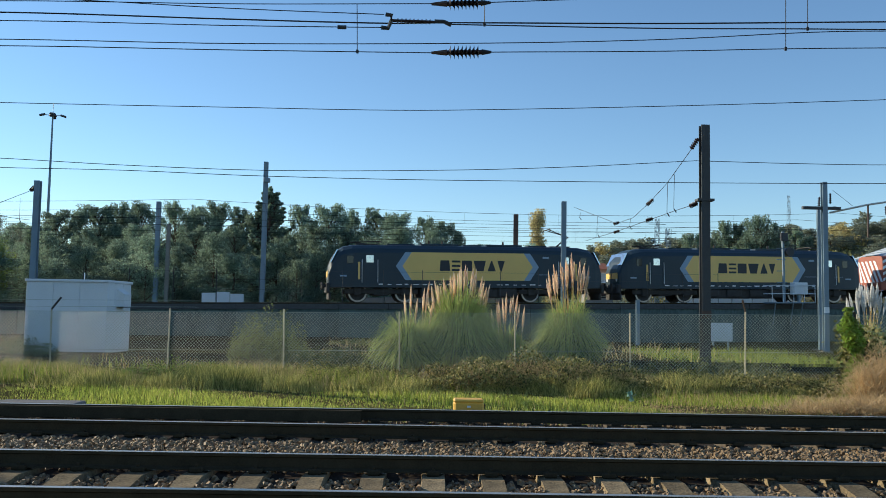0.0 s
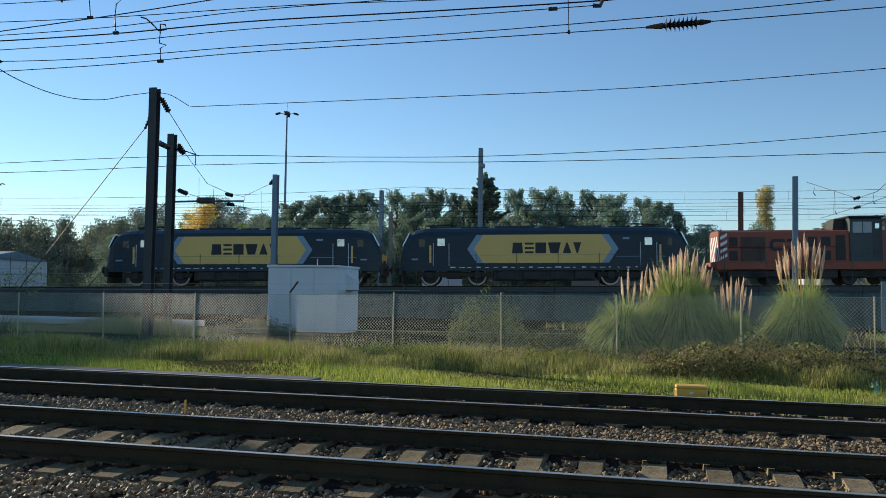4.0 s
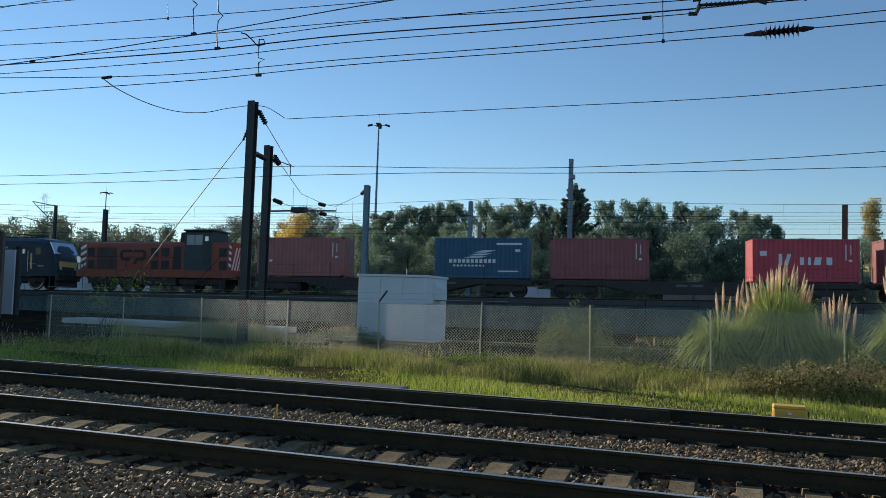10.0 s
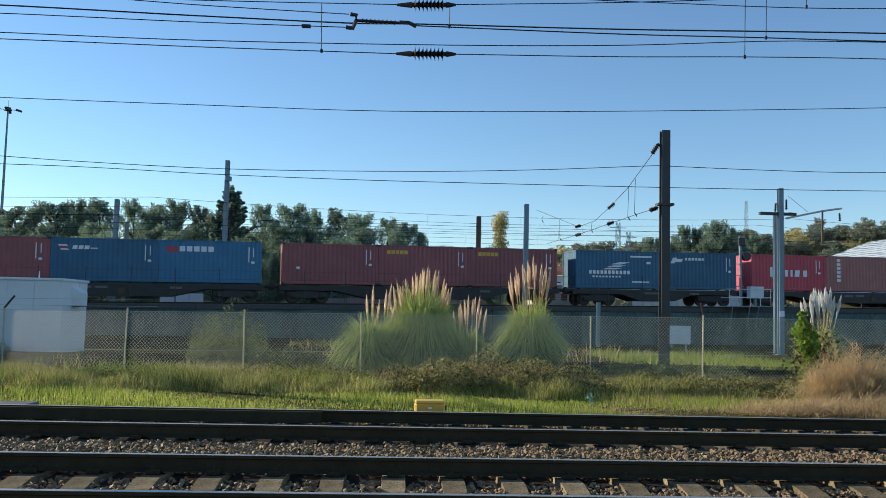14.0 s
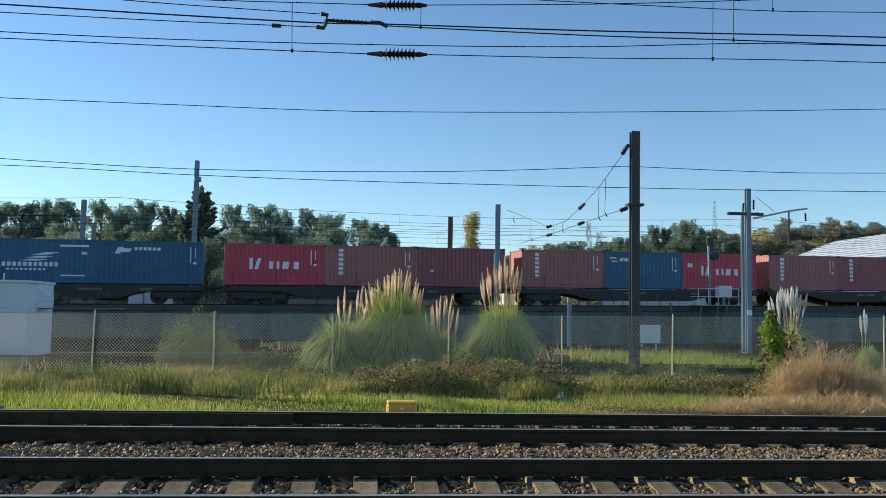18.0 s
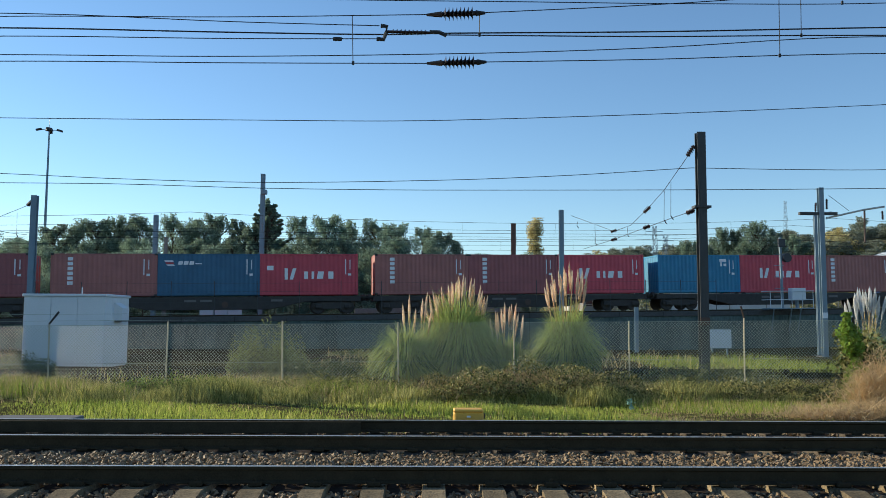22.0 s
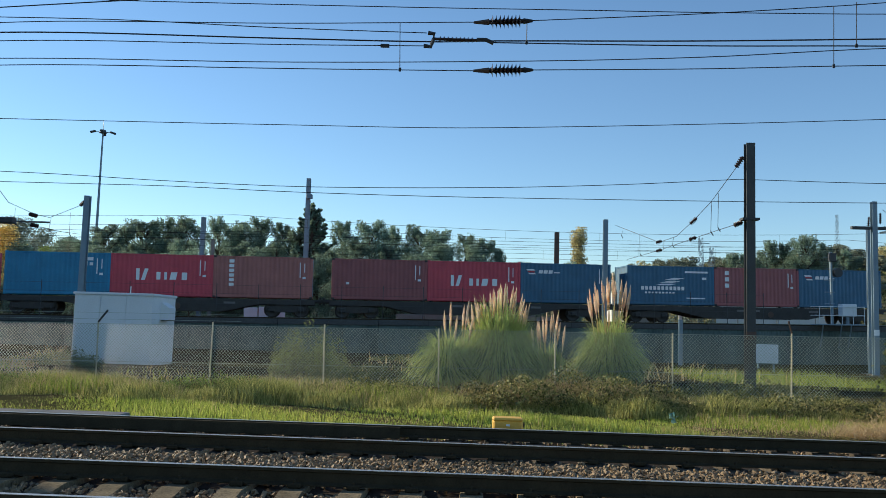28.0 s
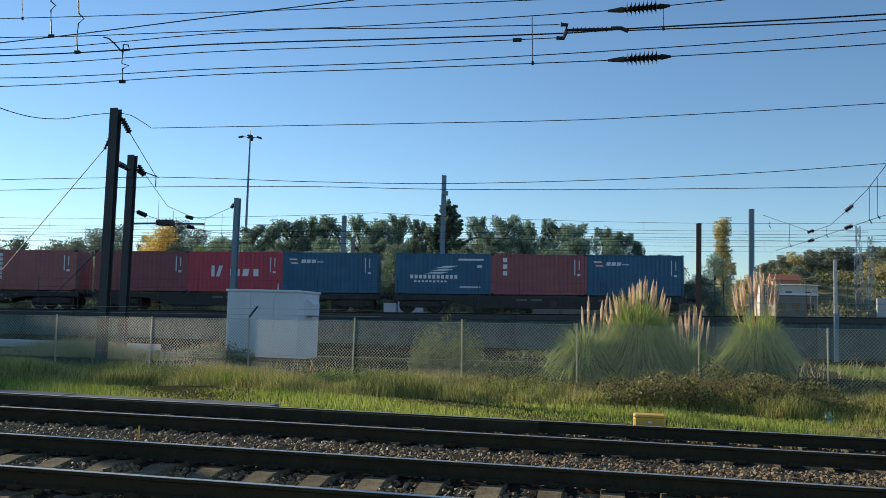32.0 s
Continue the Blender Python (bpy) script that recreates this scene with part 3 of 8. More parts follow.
            for q in (-0.22, 0.78):
                part("handrail", Shape().rod((xx + q, y + side * 0.05, 1.25), (xx + q, y + side * 0.05, 2.7), 0.022, 5), WHITE_PAINT, body)
        for xx in (2.28, L - 2.36):
            part("mark", Shape().box(xx, xx + 0.13, *sorted((y, y + side * 0.006)), 1.45, 2.55), LOCO_YELLOW, body, "upright yellow bar of lettering")
        for xx in (1.15, L - 4.6, L - 1.75):
            part("number_bar", Shape().box(xx, xx + 0.42, *sorted((y - side * 0.03, y + side * 0.005)), 1.62 if xx < 9 or xx > 16 else 2.88, 1.72 if xx < 9 or xx > 16 else 3.00), LOCO_PALE, body, "pale bar in place of the number")
        part("pinstripe", Shape().box(14.0, 17.0, *sorted((y, y + side * 0.005)), 1.80, 1.83), LOCO_PALE, body, "thin pale line along the side")
        strip = Shape()
        for q in range(22):
            strip.box(3.6 + q * 0.55, 3.6 + q * 0.55 + rng.uniform(0.1, 0.4), *sorted((y, y + side * 0.005)), 1.12, 1.16 + 0.03 * (q % 3 == 0))
        part("small_print", strip, WHITE_MARK, body, "line of small white notices", kind="stuff")
    for d in (0, 1):
        def fx(v):
            return v if d == 0 else L - v
        wind = Shape()
        a, b = (0.60, 2.52), (1.02, 3.34)
        vs = [(fx(a[0]), -1.33, a[1]), (fx(a[0]), 1.33, a[1]), (fx(b[0]), 1.30, b[1]), (fx(b[0]), -1.30, b[1])]
        off = -0.06 if d == 0 else 0.06
        wind.add(vs + [(q[0] + off, q[1], q[2] + 0.02) for q in vs], [(0, 1, 2, 3), (7, 6, 5, 4), (0, 4, 5, 1), (1, 5, 6, 2), (2, 6, 7, 3), (3, 7, 4, 0)])
        part("windscreen", wind, PANE, body)
        part("nose_band", Shape().box(*sorted((fx(0.395), fx(0.425))), -1.02, 1.02, 1.62, 2.02, 0.01), LOCO_YELLOW, body, "yellow band across the nose")
        part("buffer_beam", Shape().box(*sorted((fx(0.30), fx(0.52))), -1.35, 1.35, 0.62, 1.22, 0.05), CHASSIS, loco)
        for side in (-0.875, 0.875):
            bu = part("buffer", Shape().rod((fx(0.35), side, 1.05), (fx(0.10), side, 1.05), 0.11, 10).rod((fx(0.10), side, 1.05), (fx(0.02), side, 1.05), 0.24, 12), CHASSIS, loco)
            part("headlight", Shape().rod((fx(0.47), side * 0.95, 1.55), (fx(0.40), side * 0.95, 1.55), 0.13, 10), WHITE_PAINT, body)
        part("coupling_hook", Shape().rod((fx(0.30), 0, 1.02), (fx(0.04), 0, 1.0), 0.05, 6), CHASSIS, loco)
        part("snow_plough", Shape().box(*sorted((fx(0.45), fx(0.60))), -1.25, 1.25, 0.18, 0.62, 0.04), CHASSIS, loco)
    und = Shape().box(6.3, 12.7, -1.3, 1.3, 0.32, 0.98, 0.06)
    for q in (6.6, 8.2, 9.9, 11.4):
        und.box(q, q + 1.1, -1.42, 1.42, 0.40, 0.94, 0.04)
    part("transformer_box", und, CHASSIS, loco)
    for cx in (3.8, L - 3.8):
        bo = Shape().box(cx - 2.35, cx + 2.35, -1.12, -0.98, 0.55, 0.86, 0.03).box(cx - 2.35, cx + 2.30, 0.95, 1.12, 0.55, 0.86, 0.03).box(cx - 0.5, cx + 0.5, -1.1, 1.1, 0.45, 0.9, 0.05)
        for e in (-1.5, 1.5):
            for side in (-1.14, 1.14):
                bo.box(cx + e - 0.22, cx + e + 0.22, side - 0.09, side + 0.09, 0.45, 0.95, 0.04)
        part("bogie", bo, CHASSIS, loco)
        add_wheels(loco, (cx - 1.5, cx + 1.5), 0.625, WHEEL_LOCO, WHEEL_RIM_LOCO)
    # roof gear
    for a, b, z in ((4.2, 6.0, 0.16), (6.4, 8.9, 0.22), (9.2, 10.4, 0.14), (10.8, 13.2, 0.22), (13.6, 14.9, 0.16)):
        part("roof_unit", Shape().box(a, b, -0.75, 0.75, 3.66, 3.70 + z * 0.5, 0.03), LOCO_BLUE, loco)
    for q in (7.0, 7.9, 12.0):
        part("roof_insulator", Shape().rod((q, -0.3, 3.76), (q, -0.3, 4.02), 0.07, 8), GLAZE, loco)
    for q, up in ((2.9, 0), (15.9, rear_up)):
        d = 1 if q < 9 else -1
        pg = part("pantograph", Shape().box(q - 0.7, q + 0.7, -0.5, 0.5, 3.70, 3.78, 0.02), CHASSIS, loco)
        knee = (q + d * -0.75, 0, 4.45) if up else (q + d * -1.0, 0, 3.90)
        head = (q + d * 0.75, 0, 4.92) if up else (q + d * 0.9, 0, 3.96)
        part("lower_arm", Shape().rod((q + d * 0.1, 0, 3.78), knee, 0.05, 6), CHASSIS, pg)
        part("upper_arm", Shape().rod(knee, (head[0], -0.3, head[2]), 0.03, 5).rod(knee, (head[0], 0.3, head[2]), 0.03, 5), CHASSIS, pg)
        part("collector_bow", Shape().tube([(head[0], -0.9, head[2] - 0.10), (head[0], -0.6, head[2]), (head[0], 0.6, head[2]), (head[0], 0.9, head[2] - 0.10)], 0.035, 5), CHASSIS, pg)
    return ride(loco, offset)


electric_loco(0.0, True)
electric_loco(19.35, False)


def diesel_loco(offset):
    lo = thing("diesel_locomotive", "faded orange diesel shunting locomotive with black grilles", "locomotive")
    L = 11.8
    # long hood, cab towards the rear, short hood
    def hood(x0, x1, top, half):
        s = Shape()
        return loft(s, [(x0, top), (x1, top)], lambda st: [(st[0], -half, 1.44), (st[0], -half, st[1] - 0.22), (st[0], -half + 0.1, st[1] - 0.07), (st[0], -half + 0.35, st[1]), (st[0], half - 0.35, st[1]), (st[0], half - 0.1, st[1] - 0.07), (st[0], half, st[1] - 0.22), (st[0], half, 1.44)])
    lh = part("long_hood", hood(0.30, 8.1, 3.40, 1.28), ORANGE, lo)
    sh = part("short_hood", hood(10.03, 11.5, 3.40, 1.28), ORANGE, lo)
    cb = part("cab", hood(8.1, 10.03, 4.18, 1.36), material("grey_cab_paint", (0.055, 0.075, 0.078), 0.5, bump=0.05), lo)
    part("cab_roof", Shape().box(7.98, 10.15, -1.42, 1.42, 4.14, 4.26, 0.05), CHASSIS, lo)
    part("exhaust_hood", Shape().prism([(7.35, 3.38), (8.08, 3.38), (8.08, 4.16), (7.45, 4.10)], 1, -0.6, 0.6), CHASSIS, lo)
    part("roof_strip", Shape().box(0.3, 7.3, -0.5, 0.5, 3.39, 3.46, 0.02), CHASSIS, lo)
    for side in (-1, 1):
        face = sorted((side * 1.275, side * 1.295))
        for x0, x1 in ((8.27, 8.83), (8.88, 9.40)):
            part("cab_window", Shape().box(x0, x1, *sorted((side * 1.35, side * 1.372)), 3.20, 3.88, 0.02), PALE_PANE, cb)
        door = part("cab_door", Shape().box(9.46, 9.96, *sorted((side * 1.355, side * 1.372)), 1.60, 3.92, 0.01), STEEL_DARK, cb)
        part("door_window", Shape().box(9.60, 9.84, *sorted((side * 1.372, side * 1.380)), 3.46, 3.78, 0.01), PANE, door)
        for x0, x1, owner in ((0.85, 1.37, lh), (5.60, 6.17, lh), (6.38, 6.97, lh), (10.60, 11.17, sh)):
            for z0, z1 in ((1.52, 2.12), (2.40, 2.98)):
                part("grille", Shape().box(x0, x1, *face, z0, z1, 0.01), CHASSIS, owner)
        part("hood_door", Shape().box(7.27, 7.85, *face, 1.52, 3.08, 0.01), CHASSIS, lh)
        for z0, z1 in ((1.50, 2.22), (2.26, 3.00)):
            lv = part("louvre_panel", Shape().box(1.55, 3.05, *face, z0, z1, 0.01), STEEL_BROWN, lh, "dull brown louvred panel")
            for q in range(5):
                part("louvre", Shape().box(1.60, 3.00, *sorted((side * 1.295, side * 1.308)), z0 + 0.06 + q * 0.13, z0 + 0.11 + q * 0.13), STEEL_BROWN, lv)
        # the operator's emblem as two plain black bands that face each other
        ya, yb_ = sorted((side * 1.283, side * 1.292))
        for x0, d in ((3.30, 1), (5.27, -1)):
            em = Shape()
            em.prism([(x0 + d * q, z) for q, z in ((0.0, 2.30), (0.20, 2.10), (0.72, 2.10), (0.80, 2.28), (0.26, 2.28), (0.22, 2.36), (0.22, 2.58), (0.28, 2.67), (0.98, 2.67), (0.90, 2.86), (0.20, 2.86), (0.0, 2.68))], 1, ya, yb_)
            part("emblem", em, LOCO_BLACK, lh)
        part("emblem", Shape().prism([(4.30, 1.86), (4.50, 1.86), (4.72, 2.28), (4.50, 2.28)], 1, ya, yb_), LOCO_BLACK, lh)
        for x0, x1 in ((0.32, 0.74),):
            st = Shape()
            for q in range(4):
                st.prism([(x0, 1.55 + q * 0.42), (x1, 1.78 + q * 0.42), (x1, 1.98 + q * 0.42), (x0, 1.75 + q * 0.42)], 1, *sorted((side * 1.283, side * 1.290)))
            part("warning_stripe", st, WHITE_MARK, lo, "white diagonal warning stripes", kind="stuff")
        st = Shape()
        for q in range(4):
            st.prism([(11.30, 1.78 + q * 0.42), (11.49, 1.68 + q * 0.42), (11.49, 1.88 + q * 0.42), (11.30, 1.98 + q * 0.42)], 1, *sorted((side * 1.283, side * 1.290)))
        part("warning_stripe", st, WHITE_MARK, lo, "white diagonal warning stripes", kind="stuff")
        rl = Shape().tube([(0.3, side * 1.39, 2.35), (7.5, side * 1.39, 2.35)], 0.02, 5)
        for q in range(7):
            rl.rod((0.4 + q * 1.15, side * 1.39, 1.45), (0.4 + q * 1.15, side * 1.39, 2.35), 0.018, 5)
        part("handrail", rl, CHASSIS, lo)
    for xe, d in ((0.30, -1), (11.5, 1)):
        for k in range(6):
            y0 = -1.28 + k * 0.43
            part("warning_stripe", Shape().prism([(y0, 1.50), (y0 + 0.22, 1.50), (min(1.27, y0 + 0.97), 3.05), (min(1.27, y0 + 0.75), 3.05)], 0, *sorted((xe, xe + d * 0.008))), WHITE_MARK, lo, "white diagonal warning stripe")
    part("running_plate", Shape().box(0.05, L - 0.05, -1.40, 1.40, 0.95, 1.46, 0.03), ORANGE, lo)
    part("fuel_tank", Shape().box(4.5, 7.4, -1.25, 1.25, 0.4, 1.1, 0.08), CHASSIS, lo)
    for cx in (2.5, L - 2.5):
        part("bogie", Shape().box(cx - 1.7, cx + 1.7, -1.1, -0.95, 0.5, 0.9, 0.04).box(cx - 1.7, cx + 1.7, 0.95, 1.1, 0.5, 0.9, 0.04).box(cx - 0.4, cx + 0.4, -1.1, 1.1, 0.45, 1.1, 0.05), CHASSIS, lo)
        add_wheels(lo, (cx - 1.1, cx + 1.1), 0.46, WHEEL_WAGON)
    for x0, x1 in ((0.05, -0.45), (L - 0.05, L + 0.45)):
        for side in (-0.875, 0.875):
            part("buffer", Shape().rod((x0, side, 1.05), (x1 * 0.8 + x0 * 0.2, side, 1.05), 0.10, 8).rod((x1 * 0.8 + x0 * 0.2, side, 1.05), (x1, side, 1.05), 0.22, 12), CHASSIS, lo)
    return ride(lo, offset)


diesel_loco(39.42)


FADED = material("faded_grey_lettering", (0.20, 0.19, 0.18), 0.8)


def flat_wagon(length, boxes):
    w = thing("container_wagon", "grimy dark flat wagon carrying shipping containers", "wagon", group="container wagons")
    for side in (-1, 1):
        y0, y1 = sorted((side * 1.02, side * 1.18))
        # fish-bellied side sill
        b0, b1 = min(3.5, length * 0.28), min(5.6, length * 0.40)
        s = Shape().prism([(0, 0.78), (b0, 0.78), (b1, 0.32), (length - b1, 0.32), (length - b0, 0.78), (length, 0.78), (length, 1.10), (0, 1.10)], 1, y0, y1)
        part("side_sill", s, CHASSIS, w)
    deck = Shape()
    for q in np.linspace(0.05, length - 0.25, 14):
        deck.box(q, q + 0.2, -1.02, 1.02, 0.92, 1.08)
    deck.box(0, length, -0.2, 0.2, 0.75, 1.05)
    part("cross_member", deck, CHASSIS, w, kind="stuff")
    for q in range(int(length / 6.1)):
        for e in (0.25, 5.85):
            for side in (-1.08, 1.08):
                part("container_lock", Shape().box(0.1 + q * 6.1 + e - 0.1, 0.1 + q * 6.1 + e + 0.1, side - 0.12, side + 0.12, 1.08, 1.165, 0.02), CHASSIS, w)
    for cx in (1.75, length - 1.75):
        b = Shape()
        for side in (-1, 1):
            y0, y1 = sorted((side * 0.96, side * 1.08))
            b.prism([(cx - 1.25, 0.42), (cx - 0.6, 0.32), (cx + 0.6, 0.32), (cx + 1.25, 0.42), (cx + 1.25, 0.66), (cx + 0.4, 0.74), (cx - 0.4, 0.74), (cx - 1.25, 0.66)], 1, y0, y1)
            for e in (-0.9, 0.9):
                b.box(cx + e - 0.2, cx + e + 0.2, *sorted((side * 1.0, side * 1.16)), 0.34, 0.62, 0.05)
        b.box(cx - 0.3, cx + 0.3, -1.0, 1.0, 0.45, 0.80, 0.04)
        part("bogie", b, CHASSIS, w)
        add_wheels(w, (cx - 0.9, cx + 0.9), 0.46, WHEEL_WAGON)
    for x0, x1 in ((0.0, -0.62), (length, length + 0.62)):
        for side in (-0.875, 0.875):
            part("buffer", Shape().rod((x0, side, 1.02), (x0 + (x1 - x0) * 0.8, side, 1.02), 0.10, 8).rod((x0 + (x1 - x0) * 0.8, side, 1.02), (x1, side, 1.02), 0.22, 10), CHASSIS, w)
        part("draw_hook", Shape().rod((x0, 0, 1.0), (x1, 0, 0.98), 0.05, 6), CHASSIS, w)
    for q in (length * 0.42, length * 0.47, length * 0.70):
        part("lettering", Shape().box(q, q + 0.7, -1.19, -1.183, 0.78, 0.92), FADED, w, "faded grey bar of lettering")
    part("brake_wheel", Shape().rod((length * 0.55, -1.15, 0.62), (length * 0.55, -1.24, 0.62), 0.2, 12), STEEL_BROWN, w)
    return w


WAGON_60 = flat_wagon(18.5, 3)
WAGON_40 = flat_wagon(12.3, 2)

# ---- containers ----
CL, CW, CH = 6.058, 2.438, 2.591


def corrugated(x0, x1, y, z0, z1, out, pitch=0.278, depth=0.026):
    """A pressed steel wall whose ribs stand upright."""
    s = Shape()
    pts = []
    x = x0
    while x < x1 - 0.01:
        for d, q in ((0.0, 1), (0.072, 1), (0.139, 0), (0.211, 0)):
            if x + d < x1:
                pts.append((x + d, y - out * depth * (1 - q)))
        x += pitch
    pts.append((x1, y))
    n = len(pts)
    vs = [(a, b, z0) for a, b in pts] + [(a, b, z1) for a, b in pts] + [(a, b - out * 0.004, z0) for a, b in pts] + [(a, b - out * 0.004, z1) for a, b in pts]
    fs = [(i, i + 1, n + i + 1, n + i) for i in range(n - 1)] + [(3 * n + i, 3 * n + i + 1, 2 * n + i + 1, 2 * n + i) for i in range(n - 1)]
    return s.add(vs, fs)


def swapped(s):
    s.v = [(b, a, c) for a, b, c in s.v]
    s.f = [f[::-1] for f in s.f]
    return s


# a wide word mark as upright and slanting bars: one tall group and four lower ones
WORD_BARS = [(1.50, 1.70, 0.98, 1.68, 0, "w"), (1.80, 2.02, 0.98, 1.68, 0.20, "w"), (2.70, 2.94, 1.02, 1.48, 0, "w"), (3.16, 3.32, 1.02, 1.48, 0, "w"), (3.48, 3.86, 1.02, 1.48, 0.08, "w"), (4.20, 4.52, 1.02, 1.48, 0, "w")]


def marks_for(style):
    """Plain shapes that stand for the owners' marks on the long sides: (x0, x1, z0, z1, slant, colour)."""
    w, y, r = "w", "y", "r"
    data = {
        "row": WORD_BARS,
        "row_flag": [(0.42, 0.82, 1.56, 1.84, 0, w)] + WORD_BARS,
        "column": [(0.95, 1.25, 2.16 - i * 0.29, 2.36 - i * 0.29, 0, w) for i in range(6)],
        "short_column": [(0.75, 1.02, 2.06 - i * 0.42, 2.34 - i * 0.42, 0, w) for i in range(3)],
        "wing": ([(0.95 + i * 0.28, 0.95 + i * 0.28 + 0.19, 0.98, 1.22, 0, w) for i in range(11)] + [(1.2 + i * 0.24, 1.2 + i * 0.24 + 0.15, 0.74, 0.86, 0, w) for i in range(9)] +
                 [(1.9, 2.9, 1.30, 1.40, 0.5, w), (2.2, 3.1, 1.46, 1.58, 0.6, w), (2.5, 3.3, 1.64, 1.80, 0.7, w), (4.0, 5.6, 2.14, 2.26, 0, w), (5.2, 5.5, 1.70, 1.86, 0, w), (4.1, 5.4, 0.42, 0.50, 0, w)]),
        "flag": [(0.45, 0.95, 2.08, 2.17, -0.08, w), (0.52, 0.98, 1.96, 2.04, -0.08, r), (0.58, 1.02, 1.84, 1.92, -0.08, w)] + [(1.18 + i * 0.33, 1.44 + i * 0.33, 1.90, 2.12, 0.05, w) for i in range(3)] + [(2.2, 2.6, 1.94, 2.0, 0, w)],
        "word": [(0.45, 0.72, 1.84, 2.20, 0, r), (0.78, 1.08, 1.84, 2.20, 0, r)] + [(1.18 + i * 0.42, 1.50 + i * 0.42, 1.90, 2.22, 0, w) for i in range(5)],
        "yellow": [(0.55 + i * 0.28, 0.77 + i * 0.28, 2.02 + (0.0 if i else -0.02), 2.26, 0, y) for i in range(5)],
        "horse": [(0.95, 1.25, 1.80, 2.20, 0.2, w), (1.20, 1.80, 1.90, 2.12, 0.1, w)] + [(2.05 + i * 0.26, 2.23 + i * 0.26, 2.02, 2.20, 0, w) for i in range(6)],
        "none": [(0.9, 1.1, 0.95, 1.1, 0, w)],
        "mid_mark": [(4.55, 5.05, 2.10, 2.30, 0, w), (4.6, 4.72, 1.80, 2.08, 0, w), (4.85, 5.05, 1.80, 1.98, 0, w)],
        "patch": [(2.5, 2.9, 0.85, 1.0, 0, "d")],
    }[style]
    codes = []
    if style != "wing":
        # numbers of the box, as plain bars
        codes = [(CL - 0.80, CL - 0.74, 1.30, 2.25, 0, w), (CL - 0.52, CL - 0.47, 1.62, 2.20, 0, w), (CL - 0.62, CL - 0.42, 1.22, 1.36, 0, w)]
    return data + codes


_mark_cache = {}


def mark_meshes(style):
    if style not in _mark_cache:
        _mark_cache[style] = [Shape().prism([(x0, z0), (x1, z0), (x1 + slant, z1), (x0 + slant, z1)], 1, -CW / 2 - 0.002, -CW / 2 + 0.014).data("marking", MARK_MATS[k]) for x0, x1, z0, z1, slant, k in marks_for(style)]
    return _mark_cache[style]


MARK_MATS = {"w": WHITE_MARK, "y": YELLOW_PAINT, "r": plain("red_marking", (0.55, 0.05, 0.06)), "d": plain("dull_patch", (0.25, 0.10, 0.09))}
_parts_cache = {}


def container_meshes(colour):
    if colour in _parts_cache:
        return _parts_cache[colour]
    mat = BOX_COLOURS[colour]
    h = CW / 2
    frame = Shape()
    for x0, x1 in ((0, 0.14), (CL - 0.14, CL)):
        for y0, y1 in ((-h, -h + 0.12), (h - 0.12, h)):
            frame.box(x0, x1, y0, y1, 0.10, CH - 0.11, 0.01)
    for y0, y1 in ((-h + 0.006, -h + 0.07), (h - 0.07, h - 0.006)):
        frame.box(0.14, CL - 0.14, y0, y1, 0.02, 0.17, 0.008)
        frame.box(0.14, CL - 0.14, y0, y1, CH - 0.10, CH - 0.02, 0.008)
    for x0, x1 in ((0.006, 0.08), (CL - 0.08, CL - 0.006)):
        frame.box(x0, x1, -h + 0.12, h - 0.12, 0.02, 0.16, 0.008)
        frame.box(x0, x1, -h + 0.12, h - 0.12, CH - 0.12, CH - 0.02, 0.008)
    door = Shape().box(CL - 0.06, CL - 0.025, -h + 0.13, -0.01, 0.17, CH - 0.13, 0.008)
    door2 = Shape().box(CL - 0.06, CL - 0.025, 0.01, h - 0.13, 0.17, CH - 0.13, 0.008)
    rods = [Shape().rod((CL - 0.005, y, 0.15), (CL - 0.005, y, CH - 0.12), 0.017, 5).box(CL - 0.02, CL + 0.02, y - 0.03, y + 0.17, 1.05, 1.09) for y in (-0.85, -0.35, 0.25, 0.75)]
    roof = Shape().box(0.06, CL - 0.06, -h + 0.05, h - 0.05, CH - 0.045, CH - 0.020)
    for q in range(20):
        roof.box(0.30 + q * 0.28, 0.42 + q * 0.28, -h + 0.12, h - 0.12, CH - 0.020, CH - 0.008)
    floor = Shape().box(0.08, CL - 0.08, -h + 0.07, h - 0.07, 0.10, 0.16)
    _parts_cache[colour] = [
        ("frame", frame.data("frame", mat)), ("side_wall", corrugated(0.14, CL - 0.14, -h + 0.012, 0.17, CH - 0.10, -1).data("side_wall", mat)),
        ("side_wall", corrugated(0.14, CL - 0.14, h - 0.012, 0.17, CH - 0.10, 1).data("side_wall", mat)),
        ("end_wall", swapped(corrugated(-h + 0.12, h - 0.12, 0.02, 0.16, CH - 0.12, -1)).data("end_wall", mat)),
        ("door", door.data("door", mat)), ("door", door2.data("door", mat)), ("roof", roof.data("roof", mat)), ("floor", floor.data("floor", FLOOR_WOOD)),
        ] + [("corner_casting", Shape().box(x0, x1, y0, y1, z0, z1, 0.012).data("corner_casting", CHASSIS if colour in ("maroon", "brown") else mat))
             for x0, x1 in ((-0.003, 0.175), (CL - 0.175, CL + 0.003)) for y0, y1 in ((-h - 0.003, -h + 0.16), (h - 0.16, h + 0.003)) for z0, z1 in ((0, 0.118), (CH - 0.118, CH))] + [("lock_rod", r.data("lock_rod", STEEL_GREY)) for r in rods]
    return _parts_cache[colour]


COLOUR_WORDS = {"maroon": "dull maroon", "brown": "faded red-brown", "red": "bright red", "navy": "navy blue", "blue": "blue", "sky": "light blue"}
